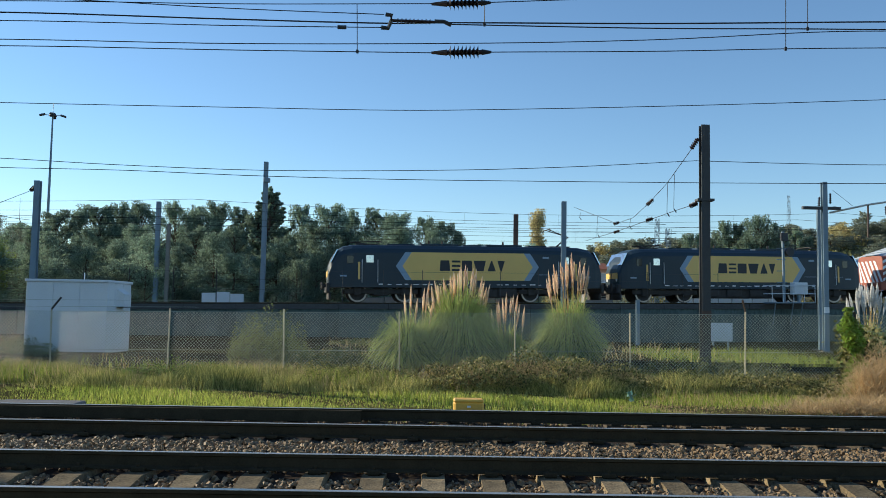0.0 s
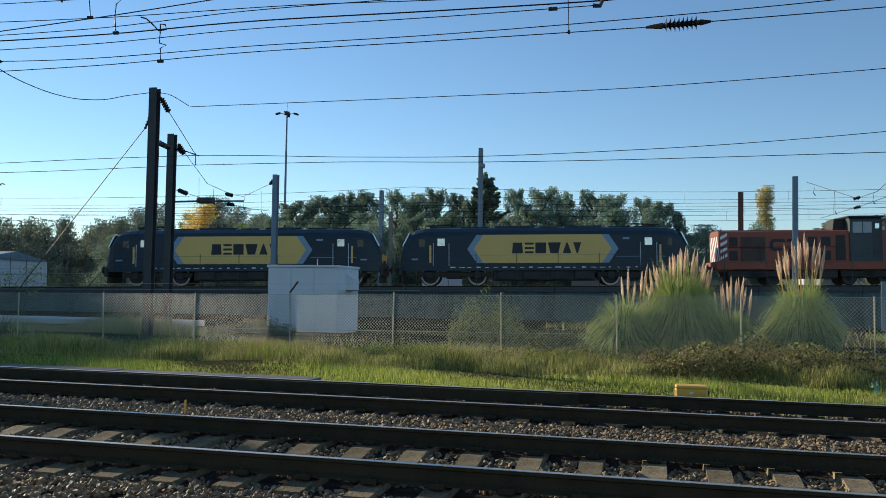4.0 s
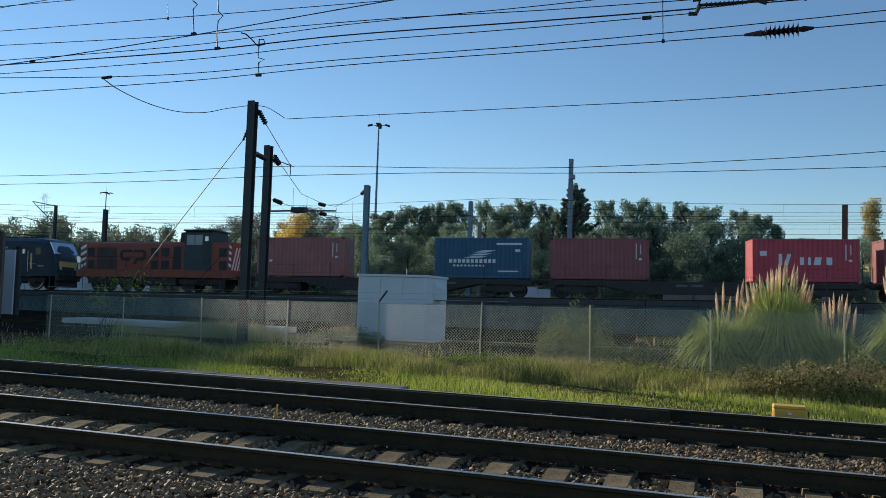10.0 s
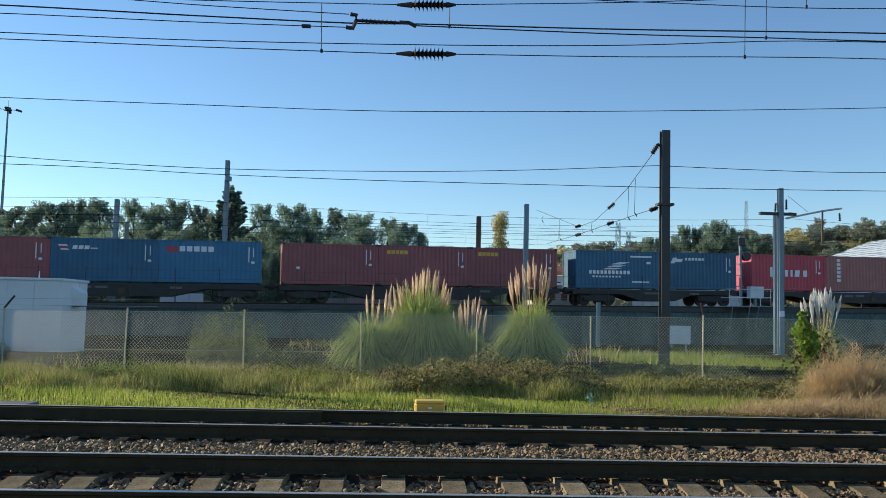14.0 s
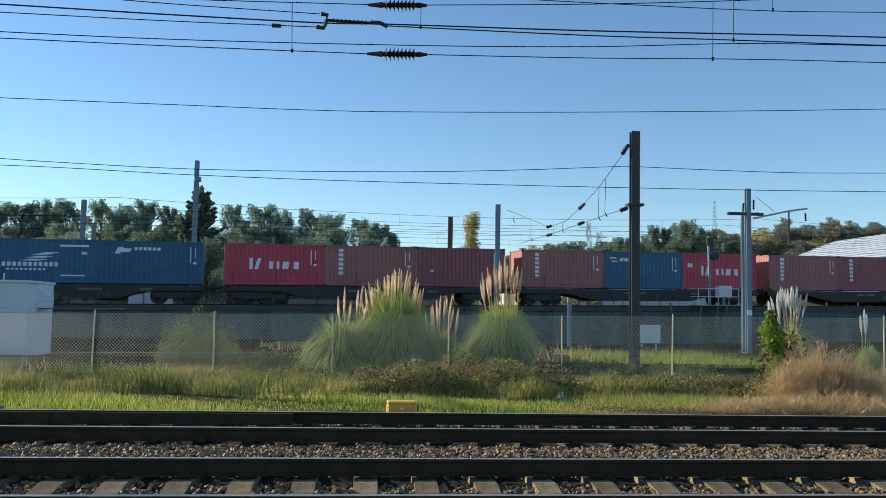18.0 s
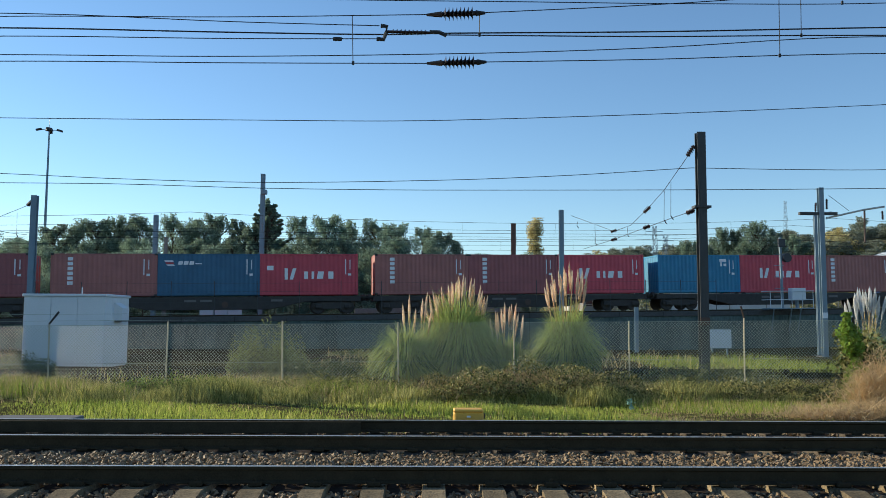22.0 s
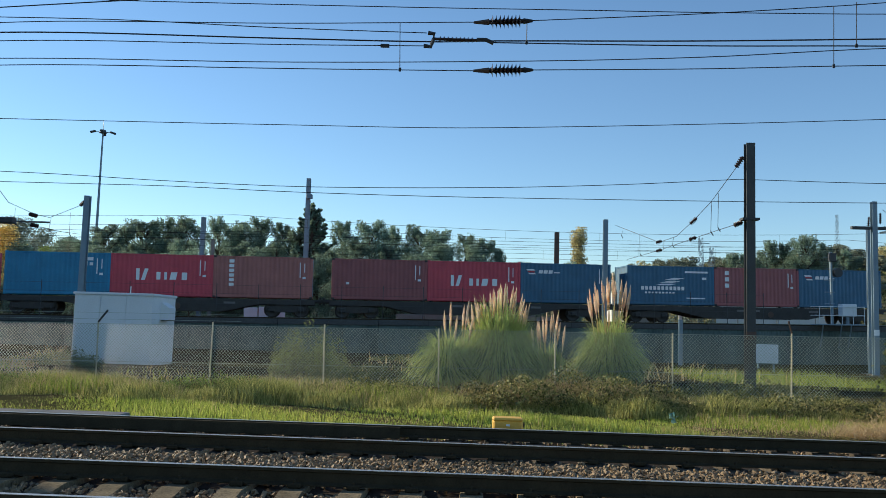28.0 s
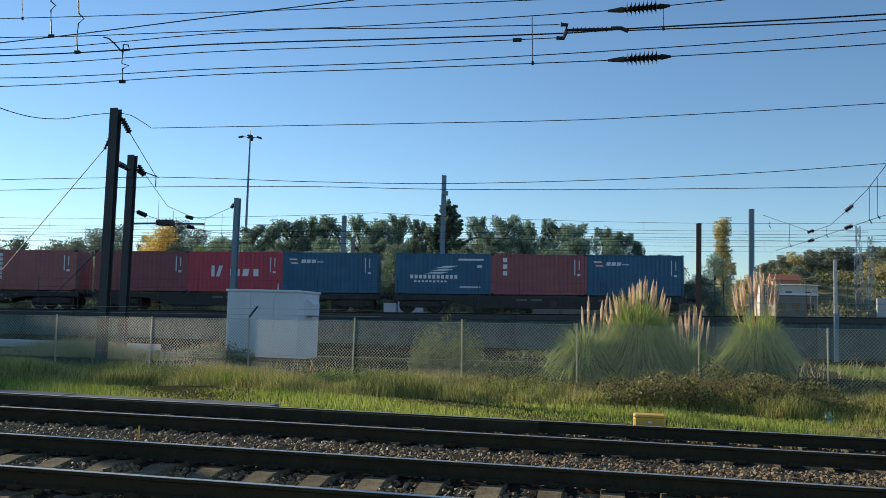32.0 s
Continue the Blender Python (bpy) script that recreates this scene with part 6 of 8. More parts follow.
weeds("bramble_bush", "low weeds in front of the fence", -8.5, 21.2, 6.0, 1.2, 0.45, 3500, 0.03, WEED, 25)
weeds("bramble_bush", "low weeds beside the fence", -17.5, 21.0, 9.0, 1.4, 0.42, 4000, 0.03, WEED, 26)
weeds("shrub", "sparse yellow-green shrub behind the fence", (-5.15, 27.00, 0.59)[0], 27, 2.4, 1.3, 2.1, 5200, 0.032, SHRUB_LEAF, 27, "shrub")


def climber():
    """Thin stems that rise to leafy trailing tips."""
    r = np.random.default_rng(28)
    b = thing("shrub", "leafy shrub whose thin branches trail over the stay wire", "shrub", pose(-23.3, 26.0, GROUND_Z))
    tips = [(-0.6, 0.0, 1.75), (-0.2, 0.2, 2.25), (0.5, 0.1, 2.30), (1.2, 0.2, 2.45), (1.9, 0.0, 2.35), (2.6, 0.1, 2.15), (0.1, -0.2, 1.5)]
    st, pts = Shape(), []
    for t in tips:
        m = (t[0] * 0.45, t[1] * 0.5, t[2] * 0.7)
        st.tube([(t[0] * 0.12, 0, -0.05), m, t], 0.014, 4, 0.005)
        for f in r.uniform(0.45, 1.05, 75):
            c = np.array(m) + (np.array(t) - np.array(m)) * (f - 0.4) / 0.6
            pts.append(c + r.normal(size=3) * (0.20, 0.15, 0.13))
    part("leaves", cloud_mesh("leaves", pts, r, 0.042, IVY, 0.6), IVY, b)
    part("stem", st, BARK, b, kind="stuff")


climber()
weeds("shrub", "low scrub at the foot of the retaining wall", 2.0, 42.0, 14.0, 3.0, 0.55, 5000, 0.07, WEED_DARK, 29, "shrub")
weeds("bramble_bush", "dark green brambles behind the fence", 2.9, 25.5, 5.0, 2.2, 1.0, 5000, 0.045, WEED_DARK, 31)
weeds("bramble_bush", "dark green undergrowth behind the fence", 8.0, 24.4, 5.0, 2.0, 0.75, 4500, 0.04, WEED_DARK, 32)
weeds("bramble_bush", "dark green undergrowth around the pampas grass", -2.0, 25.8, 6.0, 2.0, 0.9, 5000, 0.045, WEED_DARK, 33)


def ribbon(s, pts, w, side):
    """A tapering flat strip along points, its width along side (x, y)."""
    k = len(pts)
    vs = []
    for i, p in enumerate(pts[:-1]):
        q = w * (1 - 0.5 * i / k)
        vs += [(p[0] - side[0] * q, p[1] - side[1] * q, p[2]), (p[0] + side[0] * q, p[1] + side[1] * q, p[2])]
    vs.append(pts[-1])
    fs = [(2 * i, 2 * i + 1, 2 * i + 3, 2 * i + 2) for i in range(k - 2)] + [(2 * k - 4, 2 * k - 3, 2 * k - 2)]
    s.add(vs, fs)


def twigs(name, label, x, y, w, d, h, stems, width, seed, lumps):
    """A brittle tangle: forked stems in several lumps, some broken over."""
    r = random.Random(seed)
    b = thing(name, label, "bush", pose(x, y, GROUND_Z))
    s = Shape()
    for i in range(stems):
        cx, cy, cr, ch = lumps[i % len(lumps)]
        a, rad = r.uniform(0, 6.28), cr * math.sqrt(r.uniform(0, 1))
        bx, by = (cx + rad * math.cos(a)) * w / 2, (cy + rad * math.sin(a)) * d / 2
        top = h * ch * (1 - 0.45 * (rad / cr) ** 2) * r.uniform(0.55, 1.12)
        lx, ly = math.cos(a) * rad * w * 0.22 + r.uniform(-0.22, 0.22), math.sin(a) * rad * d * 0.3 + r.uniform(-0.2, 0.2)
        if r.random() < 0.18:
            lx, ly, top = lx * 2.2, ly * 2.0, top * 0.55
        m = (bx + lx * 0.35 + r.uniform(-0.05, 0.05), by + ly * 0.35, top * 0.55)
        e = (bx + lx, by + ly, top)
        t = r.uniform(0, 3.14)
        sd = (math.cos(t), math.sin(t))
        ribbon(s, [(bx, by, -0.02), m, e], width, sd)
        for k in range(3):
            f = r.uniform(0.3, 0.95)
            o = tuple(m[q] + (e[q] - m[q]) * f for q in range(3)) if k else tuple((bx, by, 0)[q] + (m[q] - (bx, by, 0)[q]) * f for q in range(3))
            g = r.uniform(0, 6.28)
            ln = r.uniform(0.10, 0.34)
            ribbon(s, [o, (o[0] + math.cos(g) * ln * 0.5, o[1] + math.sin(g) * ln * 0.4, o[2] + ln * r.uniform(0.1, 0.6)), (o[0] + math.cos(g) * ln, o[1] + math.sin(g) * ln * 0.7, o[2] + ln * r.uniform(-0.2, 0.9))], width * 0.8, sd)
    part("tangle", s, STRAW, b, kind="stuff")
    return b


BX, BY, BZ = (10.49, 18.40, -0.70)
twigs("dry_bush", "pale straw-coloured dry bush beside the track", BX, 18.4, 2.7, 1.6, 1.5, 2300, 0.0075, 5, ((-0.1, 0, 0.55, 1.0), (-0.5, -0.2, 0.4, 0.72), (0.35, 0.1, 0.5, 0.80), (0.05, -0.3, 0.6, 0.62)))
twigs("dry_bush", "low brown dry bush at the foot of the fence", BX + 2.4, 19.4, 2.8, 1.4, 1.0, 1400, 0.0075, 6, ((-0.3, 0, 0.6, 0.8), (0.4, 0, 0.6, 1.0), (0, -0.3, 0.7, 0.5)))
twigs("dry_bush", "flattened dry stalks lying beside the rail", BX - 1.3, 16.6, 3.6, 1.2, 0.42, 1100, 0.007, 7, ((-0.5, 0, 0.6, 0.7), (0.4, 0, 0.7, 1.0)))
twigs("dry_bush", "tangle of dry stalks and weeds by the fence", 2.4, 20.5, 5.0, 1.4, 0.80, 1100, 0.007, 9, ((-0.5, 0, 0.4, 0.8), (0.1, 0, 0.5, 1.0), (0.6, 0.1, 0.4, 0.75)))


def ivy_post():
    r = np.random.default_rng(8)
    x, y, z = (10.60, 20.90, -0.37)
    zt = (10.62, 20.90, 1.73)[2]
    t = thing("ivy", "bright green ivy thickly covering a fence post", "climbing plant", pose(x, y, GROUND_Z))
    H_ = zt - GROUND_Z
    k = 2800
    a, q = r.uniform(0, 6.28, k), r.uniform(0, 1, k)
    rad = (0.15 + 0.09 * np.sin(q * 11) + 0.05 * np.sin(q * 27 + a * 2) + 0.22 * (1 - q) ** 2) * r.uniform(0.35, 1.15, k)
    pts = np.stack([rad * np.cos(a) + 0.12 * np.sin(q * 5), rad * np.sin(a), q * H_], 1)
    part("leaves", cloud_mesh("leaves", pts, r, 0.043, IVY, 0.8), IVY, t)
    part("stem", Shape().rod((0, 0, 0), (0.05, 0, H_ * 0.95), 0.03, 6), BARK, t)
    k = 3000
    u = r.normal(size=(k, 3)) * (0.25, 0.25, 0.38)
    part("shaded_leaves", cloud_mesh("shaded_leaves", u + (0.5, 0.5, 0.8), r, 0.05, WEED, 0.8), WEED, t)


ivy_post()


def plume_mesh(mat, seed, length=0.55, stout=0.048):
    """A feathery spindle on a stalk: many hair-like blades swept upwards."""
    r = random.Random(seed)
    s = Shape()
    for i in range(230):
        q = r.uniform(0, 1)
        rad = stout * math.sin(math.pi * min(1, q * 0.9 + 0.12)) ** 0.8
        a = r.uniform(0, 6.28)
        z = q * length
        x0, y0 = 0.25 * rad * math.cos(a), 0.25 * rad * math.sin(a)
        x1, y1 = rad * math.cos(a), rad * math.sin(a)
        w = 0.013
        s.add([(x0 - w * math.sin(a), y0 + w * math.cos(a), z), (x0 + w * math.sin(a), y0 - w * math.cos(a), z), (x1, y1, z + 0.16)], [(0, 1, 2)])
    s.rod((0, 0, 0), (0, 0, length + 0.05), 0.014, 5, 0.004)
    return s.data("plume", mat)


PLUMES = [plume_mesh(PLUME, 31, 0.62), plume_mesh(PLUME, 32, 0.75), plume_mesh(PLUME, 33, 0.55)]
GREY_PLUMES = [plume_mesh(PLUME_GREY, 34, 0.55, 0.055), plume_mesh(PLUME_GREY, 35, 0.65, 0.060)]
STALK = Shape().rod((0, 0, 0), (0, 0, 1), 0.008, 5).data("stalk", DRY_GRASS)


def pampas(x, y, leaf_h, spread, plumes, label, meshes, seed, count=1500):
    """A tussock of arching leaves with plumes; each plume: (x, y, height of its tip, lean in degrees)."""
    r = random.Random(seed)
    p = thing("pampas_grass", label, "pampas grass", pose(x, y, GROUND_Z), group="pampas grasses")
    s = Shape()
    tufts = 46
    for j in range(tufts):
        ta = 6.28 * (j * 0.381966 % 1.0)
        tr = 0.12 + 0.88 * ((j + 0.5) / tufts) ** 0.75 * r.uniform(0.8, 1.1)
        th = r.uniform(0.86, 1.10) * (1.06 - 0.30 * tr * tr)
        for i in range(4 * count // tufts):
            a = ta + r.gauss(0, 0.34)
            ca, sa = math.cos(a), math.sin(a)
            reach = spread * tr * r.uniform(0.55, 1.2)
            h = leaf_h * th * r.uniform(0.68, 1.16)
            b0 = 0.22 * spread * r.uniform(0.1, 1.0)
            fall = r.uniform(0.22, 1.0) * (0.38 + 0.62 * tr)
            pts = []
            for q in (0.0, 0.3, 0.56, 0.76, 0.9, 1.0):
                d = b0 + reach * q ** 1.55
                z = h * (1.30 * q - 0.30 * q * q) - (h * fall * ((q - 0.5) / 0.5) ** 1.7 if q > 0.5 else 0.0)
                pts.append((d * ca, d * sa * 0.85, max(0.03, z)))
            t = r.uniform(-1.3, 1.3)
            ribbon(s, pts, 0.0068, (math.cos(t), math.sin(t)))
    part("leaves", s, PAMPAS_LEAF, p, kind="stuff")
    # inner leaves whose dark colour carries the tussock's own shade
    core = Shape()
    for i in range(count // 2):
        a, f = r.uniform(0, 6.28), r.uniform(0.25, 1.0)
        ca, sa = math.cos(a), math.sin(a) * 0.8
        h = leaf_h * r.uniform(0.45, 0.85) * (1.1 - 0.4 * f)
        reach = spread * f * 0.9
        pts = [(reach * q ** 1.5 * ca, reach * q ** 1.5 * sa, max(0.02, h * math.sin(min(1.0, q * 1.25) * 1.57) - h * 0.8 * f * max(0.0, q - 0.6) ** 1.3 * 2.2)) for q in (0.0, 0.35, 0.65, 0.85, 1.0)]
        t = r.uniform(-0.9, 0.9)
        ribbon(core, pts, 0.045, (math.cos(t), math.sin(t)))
    part("old_leaves", core, PAMPAS_DARK, p, "dark green inner leaves coloured for the shade inside the tussock", kind="stuff")
    for i, (dx, dy, top, lean) in enumerate(plumes):
        me = meshes[i % len(meshes)]
        z = top - GROUND_Z - 0.6
        pl = part("plume", me, None, p, at=pose(dx, dy, z, r.uniform(-6, 6), lean, r.uniform(0, 360) * 0))
        part("stalk", STALK, None, pl, at=pose(0, 0, -min(z, 0.9), 0, 0, 0) @ Matrix.Diagonal((1, 1, min(z, 0.9), 1)))
    return p


def ring_of(seed, n, w, top0, top1, fan):
    r = random.Random(seed)
    out = []
    for i in range(n):
        u = -1 + 2 * (i + 0.5) / n + r.uniform(-0.08, 0.08)
        out.append((u * w, r.uniform(-0.25, 0.35), top0 + (top1 - top0) * (1 - abs(u - 0.15) ** 1.3) + r.uniform(-0.08, 0.08), u * fan + r.uniform(-3, 3)))
    return out


ZA = (0.82, 24.20, 2.56)
pampas(ZA[0], 24.2, 2.75, 1.55, ring_of(1, 28, 0.76, ZA[2] - 0.62, ZA[2] - 0.02, 12), "large green pampas grass with tall sunlit pinkish plumes", PLUMES, 41, 1500)
ZB = (-0.64, 23.60, 1.93)
pampas(ZB[0], 23.6, 1.95, 1.2, [(-0.05, 0, ZB[2] - 0.15, -4), (0.08, 0.1, ZB[2], 0), (0.22, 0, ZB[2] - 0.2, 4), (0.42, 0.1, ZB[2] + 0.02, 3), (0.50, 0, ZB[2] + 0.08, 6), (0.62, 0.1, ZB[2] - 0.22, 8)], "small pampas grass with a few pale plumes", PLUMES, 42, 750)
ZC = (2.27, 24.60, 1.78)
pampas(ZC[0], 24.6, 1.55, 0.8, ring_of(3, 10, 0.42, ZC[2] - 0.30, ZC[2], 8), "pampas grass with short greyish plumes", PLUMES, 43, 550)
ZD = (4.07, 24.60, 2.89)
pampas(ZD[0], 24.6, 2.45, 1.25, ring_of(4, 24, 0.55, ZD[2] - 0.45, ZD[2], 9), "tall pampas grass with upright cream plumes", PLUMES, 44, 1000)
ZE = (13.40, 25.50, 2.46)
pampas(ZE[0], 25.5, 1.9, 0.9, ring_of(5, 22, 0.50, ZE[2] - 0.45, ZE[2], 12), "pampas grass with silvery grey plumes behind the ivy", GREY_PLUMES, 45, 700)
ZF = (16.38, 26.00, 1.77)
pampas(ZF[0], 26, 1.2, 0.6, ring_of(6, 3, 0.1, ZF[2] - 0.2, ZF[2], 5), "low pampas grass with three grey plumes", GREY_PLUMES, 46, 500)

# ---- trees ----


def crown_points(seed, form, count):
    """Clumps of leaf points in a crown 1 high and about 1 wide; its foot at 0."""
    r = np.random.default_rng(seed)
    clumps = []
    if form == "pine":            # boughs carrying puffs of needles, closing to a rounded, broken top
        boughs = 24
        for i in range(boughs):
            q = 0.26 + 0.66 * (i + r.uniform(0, 1)) / boughs
            reach = float(np.interp(q, (0.26, 0.45, 0.62, 0.80, 0.92), (0.36, 0.47, 0.45, 0.31, 0.13))) * r.uniform(0.70, 1.12)
            a = i * 2.4 + r.uniform(-0.6, 0.6)
            for f in (0.30, 0.55, 0.75, 0.9, 1.0, 1.0):
                e = a + r.normal() * 0.24 * f
                d = reach * f * r.uniform(0.85, 1.08)
                clumps.append((d * math.cos(e), d * math.sin(e), min(0.96, q + 0.07 * f * f + r.normal() * 0.018), r.uniform(0.044, 0.076), 0.82))
        for k in range(7):
            a = r.uniform(0, 6.28)
            clumps.append((0.09 * math.cos(a), 0.09 * math.sin(a), r.uniform(0.88, 0.965), r.uniform(0.03, 0.05), 0.8))
    elif form == "conifer":       # whorls of upswept branches round a leader
        for k in range(15):
            q = 0.30 + 0.61 * k / 14
            reach = 0.142 * min(1.0, (1.0 - q) / 0.5) ** 0.85 + 0.004
            for b in range(5):
                a = k * 0.9 + b * 1.257 + r.uniform(-0.3, 0.3)
                long = reach * r.uniform(0.6, 1.2)
                for f in (0.2, 0.42, 0.64, 0.84, 1.0):
                    clumps.append((long * f * math.cos(a), long * f * math.sin(a), q + 0.05 * f ** 2.2 * min(1.0, reach / 0.1), r.uniform(0.008, 0.012), 1.2))
        for z in (0.93, 0.955, 0.975):
            clumps.append((0, 0, z, 0.012, 1.4))
    elif form == "poplar":
        for i in range(26):
            q = r.uniform(0.10, 0.98)
            a = r.uniform(0, 6.28)
            d = 0.16 * math.sin(math.pi * min(1, q)) ** 0.5 * r.uniform(0, 1)
            clumps.append((d * math.cos(a), d * math.sin(a), q, r.uniform(0.05, 0.10), 1.2))
    else:                          # round broadleaf
        for i in range(34):
            q = r.uniform(0.15, 0.95)
            reach = 0.48 * math.sin(math.pi * min(1, q + 0.05)) ** 0.6
            a = r.uniform(0, 6.28)
            d = reach * r.uniform(0.1, 1.0)
            clumps.append((d * math.cos(a), d * math.sin(a), q, r.uniform(0.09, 0.18), 0.8))
    pts = []
    each = count // len(clumps)
    for cx, cy, cz, rad, sq in clumps:
        g = np.clip(r.normal(size=(each, 3)), -1.35, 1.35) * rad * 0.6
        g[:, 2] *= sq
        pts.append(g + (cx, cy, cz))
    return np.concatenate(pts), r, clumps


TREE_FORMS = {}


def tree_form(form, seed, mat, count=14000, leaf=0.0098):
    key = (form, seed, mat.name, count)
    if key not in TREE_FORMS:
        pts, r, clumps = crown_points(seed, form, count)
        crown = cloud_mesh("crown", pts, r, leaf, mat, 0.7)
        s = Shape()
        s.tube([(0, 0, 0), (0.01, 0.005, 0.35), (-0.005, 0.0, 0.7), (0, 0, 0.93)], 0.022, 7, 0.005)
        for cx, cy, cz, rad, sq in clumps[::2]:
            s.tube([(0, 0, max(0.1, cz - 0.16)), (cx * 0.5, cy * 0.5, cz - 0.07), (cx, cy, cz)], 0.007, 4, 0.002)
        TREE_FORMS[key] = (crown, s.data("trunk", BARK))
    return TREE_FORMS[key]


def tree(top, base_z, width, form, seed, mat, label, name="pine_tree", category="tree", group="", count=14000, leaf=0.0098):
    x, y, z = top
    h = z - base_z
    crown, trunk = tree_form(form, seed, mat, count, leaf)
    t = thing(name, label, category, pose(x, y, base_z, 0, 0, (seed * 67 + x * 31) % 360), group)
    sc = Matrix.Diagonal((width, width, h, 1))
    part("trunk", trunk, BARK, t, at=sc)
    part("crown", crown, mat, t, at=sc)
    return t


PINE = "dark green pine with a clumped crown behind the yard"
for i, (t, px_, w) in enumerate((
        ((-44.36, 92.00, 9.97), 9, 7), ((-37.59, 84.00, 10.69), 8.5, 8), ((-37.16, 88.00, 11.20), 8, 8), ((-35.76, 90.00, 11.98), 9, 8), ((-34.12, 92.00, 12.54), 10, 8), ((-31.21, 90.00, 12.38), 9, 8),
        ((-25.76, 84.00, 11.76), 8, 8), ((-24.40, 86.00, 11.60), 7.5, 8), ((-21.49, 84.00, 11.90), 8, 8), ((-18.74, 82.00, 11.06), 7, 8), ((-16.76, 80.00, 10.33), 6.5, 8), ((-13.11, 84.00, 11.72), 7.5, 8),
        ((-9.79, 80.00, 11.32), 8, 8), ((-7.98, 84.00, 11.31), 7, 8), ((-5.30, 82.00, 11.27), 7.5, 8), ((-3.26, 80.00, 10.55), 7, 8), ((-0.66, 82.00, 10.52), 7, 8), ((1.22, 80.00, 9.92), 6, 8), ((2.49, 78.00, 8.80), 4.5, 8),
        ((-36.31, 78.00, 8.62), 6, 8), ((-31.08, 76.00, 8.32), 6, 8), ((-27.15, 77.00, 8.81), 6.5, 8), ((-21.46, 76.00, 8.63), 6, 8), ((-17.66, 75.00, 8.50), 6.5, 8), ((-10.23, 74.00, 8.78), 6, 8), ((-7.67, 76.00, 8.71), 6, 8), ((-2.97, 74.00, 8.66), 6, 8), ((0.14, 75.00, 8.70), 5.5, 8))):
    tree(t, 1.45, px_ * (0.74 + 0.16 * math.sin(i * 2.7)), "pine", 1 + i % 8, NEEDLE, PINE, group="pines behind the yard")
tree((-15.59, 80.00, 13.04), 1.5, 17.0, "conifer", 6, NEEDLE, "tall pointed conifer standing above the other trees", "conifer_tree")
for i in range(20):
    q = YARD @ pose(-50 + 2.9 * i, 44 + 3 * math.sin(i * 2.1), 0)
    tree((q.translation.x, q.translation.y, 9.0 + 1.2 * math.sin(i * 1.9) - 0.035 * max(0, q.translation.x + 5)), 1.0, 6.0, "pine", 1 + i % 8, NEEDLE, PINE, group="pines behind the yard")
# low scrub that closes the gaps under the crowns
for i in range(34):
    u = -44 + 1.7 * i
    q = YARD @ pose(u, 20 + 3 * math.sin(i * 1.7), 0)
    tree((q.translation.x, q.translation.y, q.translation.z + 4.6 + 1.2 * math.sin(i * 2.3)), q.translation.z - 0.5, 5.0 + 1.2 * math.sin(i * 1.1), "round", 11 + i % 3, NEEDLE, "dense dark shrub under the pines", "tall_shrub", "shrub", "shrubs under the pines", 9000, 0.012)
# trees at the left end, with the yellow autumn tree
for i, (t, w) in enumerate((((-80.80, 120.00, 13.54), 11), ((-80.08, 125.00, 14.61), 12), ((-66.60, 120.00, 14.55), 12), ((-60.59, 115.00, 13.09), 10), ((-56.28, 112.00, 11.41), 8), ((-84.17, 120.00, 11.81), 9))):
    tree(t, 0.5, w, "round", 14 + i % 3, LEAF_FAR, "dark round-crowned tree beyond the yard", "broadleaf_tree", group="trees beyond the yard")
tree((-37.90, 66.00, 8.35), 1.2, 5.2, "round", 16, AUTUMN, "tall yellowing autumn tree with thin foliage", "autumn_tree")
tree((-34.94, 67.00, 6.78), 1.2, 3.8, "round", 14, MID_GREEN, "mid-green tree beside the yellow one", "broadleaf_tree")
tree((-41.00, 84.00, 8.59), 1.0, 6.0, "round", 15, LEAF_FAR, "small dark green tree", "broadleaf_tree")
tree((14.09, 110.00, 14.22), 1.5, 8.0, "poplar", 18, PALE_LEAF, "slim yellowing poplar tree beyond the yard", "poplar_tree")
# distant trees, their haze put into the leaf colour
for i in range(22):
    az = math.radians(34 + 1.05 * i)
    d = 235 + 15 * math.sin(i * 2.3)
    tree((-d * math.sin(az), d * math.cos(az), 15.2 + 1.8 * math.sin(i * 1.3) + 1.4 * math.sin(i * 3.1)), -2, 14, "round", 14 + i % 4, LEAF_FAR, "distant tree on the skyline", "distant_tree", group="distant trees", count=5000, leaf=0.016)
for i, (t, w) in enumerate((((-195.31, 150.00, 23.29), 17), ((-187.38, 150.00, 19.99), 12), ((-191.75, 160.00, 19.39), 10), ((-200.77, 180.00, 19.14), 13), ((-193.64, 180.00, 19.30), 12), ((-171.02, 170.00, 19.58), 14), ((-172.77, 175.00, 18.74), 12),
                            ((-178.36, 190.00, 18.61), 13), ((-168.40, 190.00, 18.05), 14), ((-151.45, 180.00, 17.31), 11), ((-145.63, 185.00, 17.51), 12), ((-141.61, 190.00, 17.12), 12), ((-130.39, 185.00, 16.55), 12))):
    tree(t, -1, w, "round", 14 + i % 4, LEAF_FAR, "distant tree on the skyline", "distant_tree", group="distant trees", count=5000, leaf=0.016)
for i, (t, w) in enumerate((((52.40, 170.00, 17.68), 9), ((55.32, 170.00, 18.01), 10), ((58.24, 165.00, 19.94), 11), ((61.09, 165.00, 19.57), 10), ((63.11, 160.00, 20.69), 13), ((66.11, 160.00, 19.24), 9), ((74.71, 170.00, 19.08), 9), ((77.30, 170.00, 17.76), 8), ((53.73, 160.00, 15.77), 9), ((60.35, 160.00, 16.20), 10))):
    tree(t, 2, w * 0.72, "pine", 1 + i % 5, NEEDLE, "dark round-topped tree beyond the yard", "distant_tree", group="distant trees")

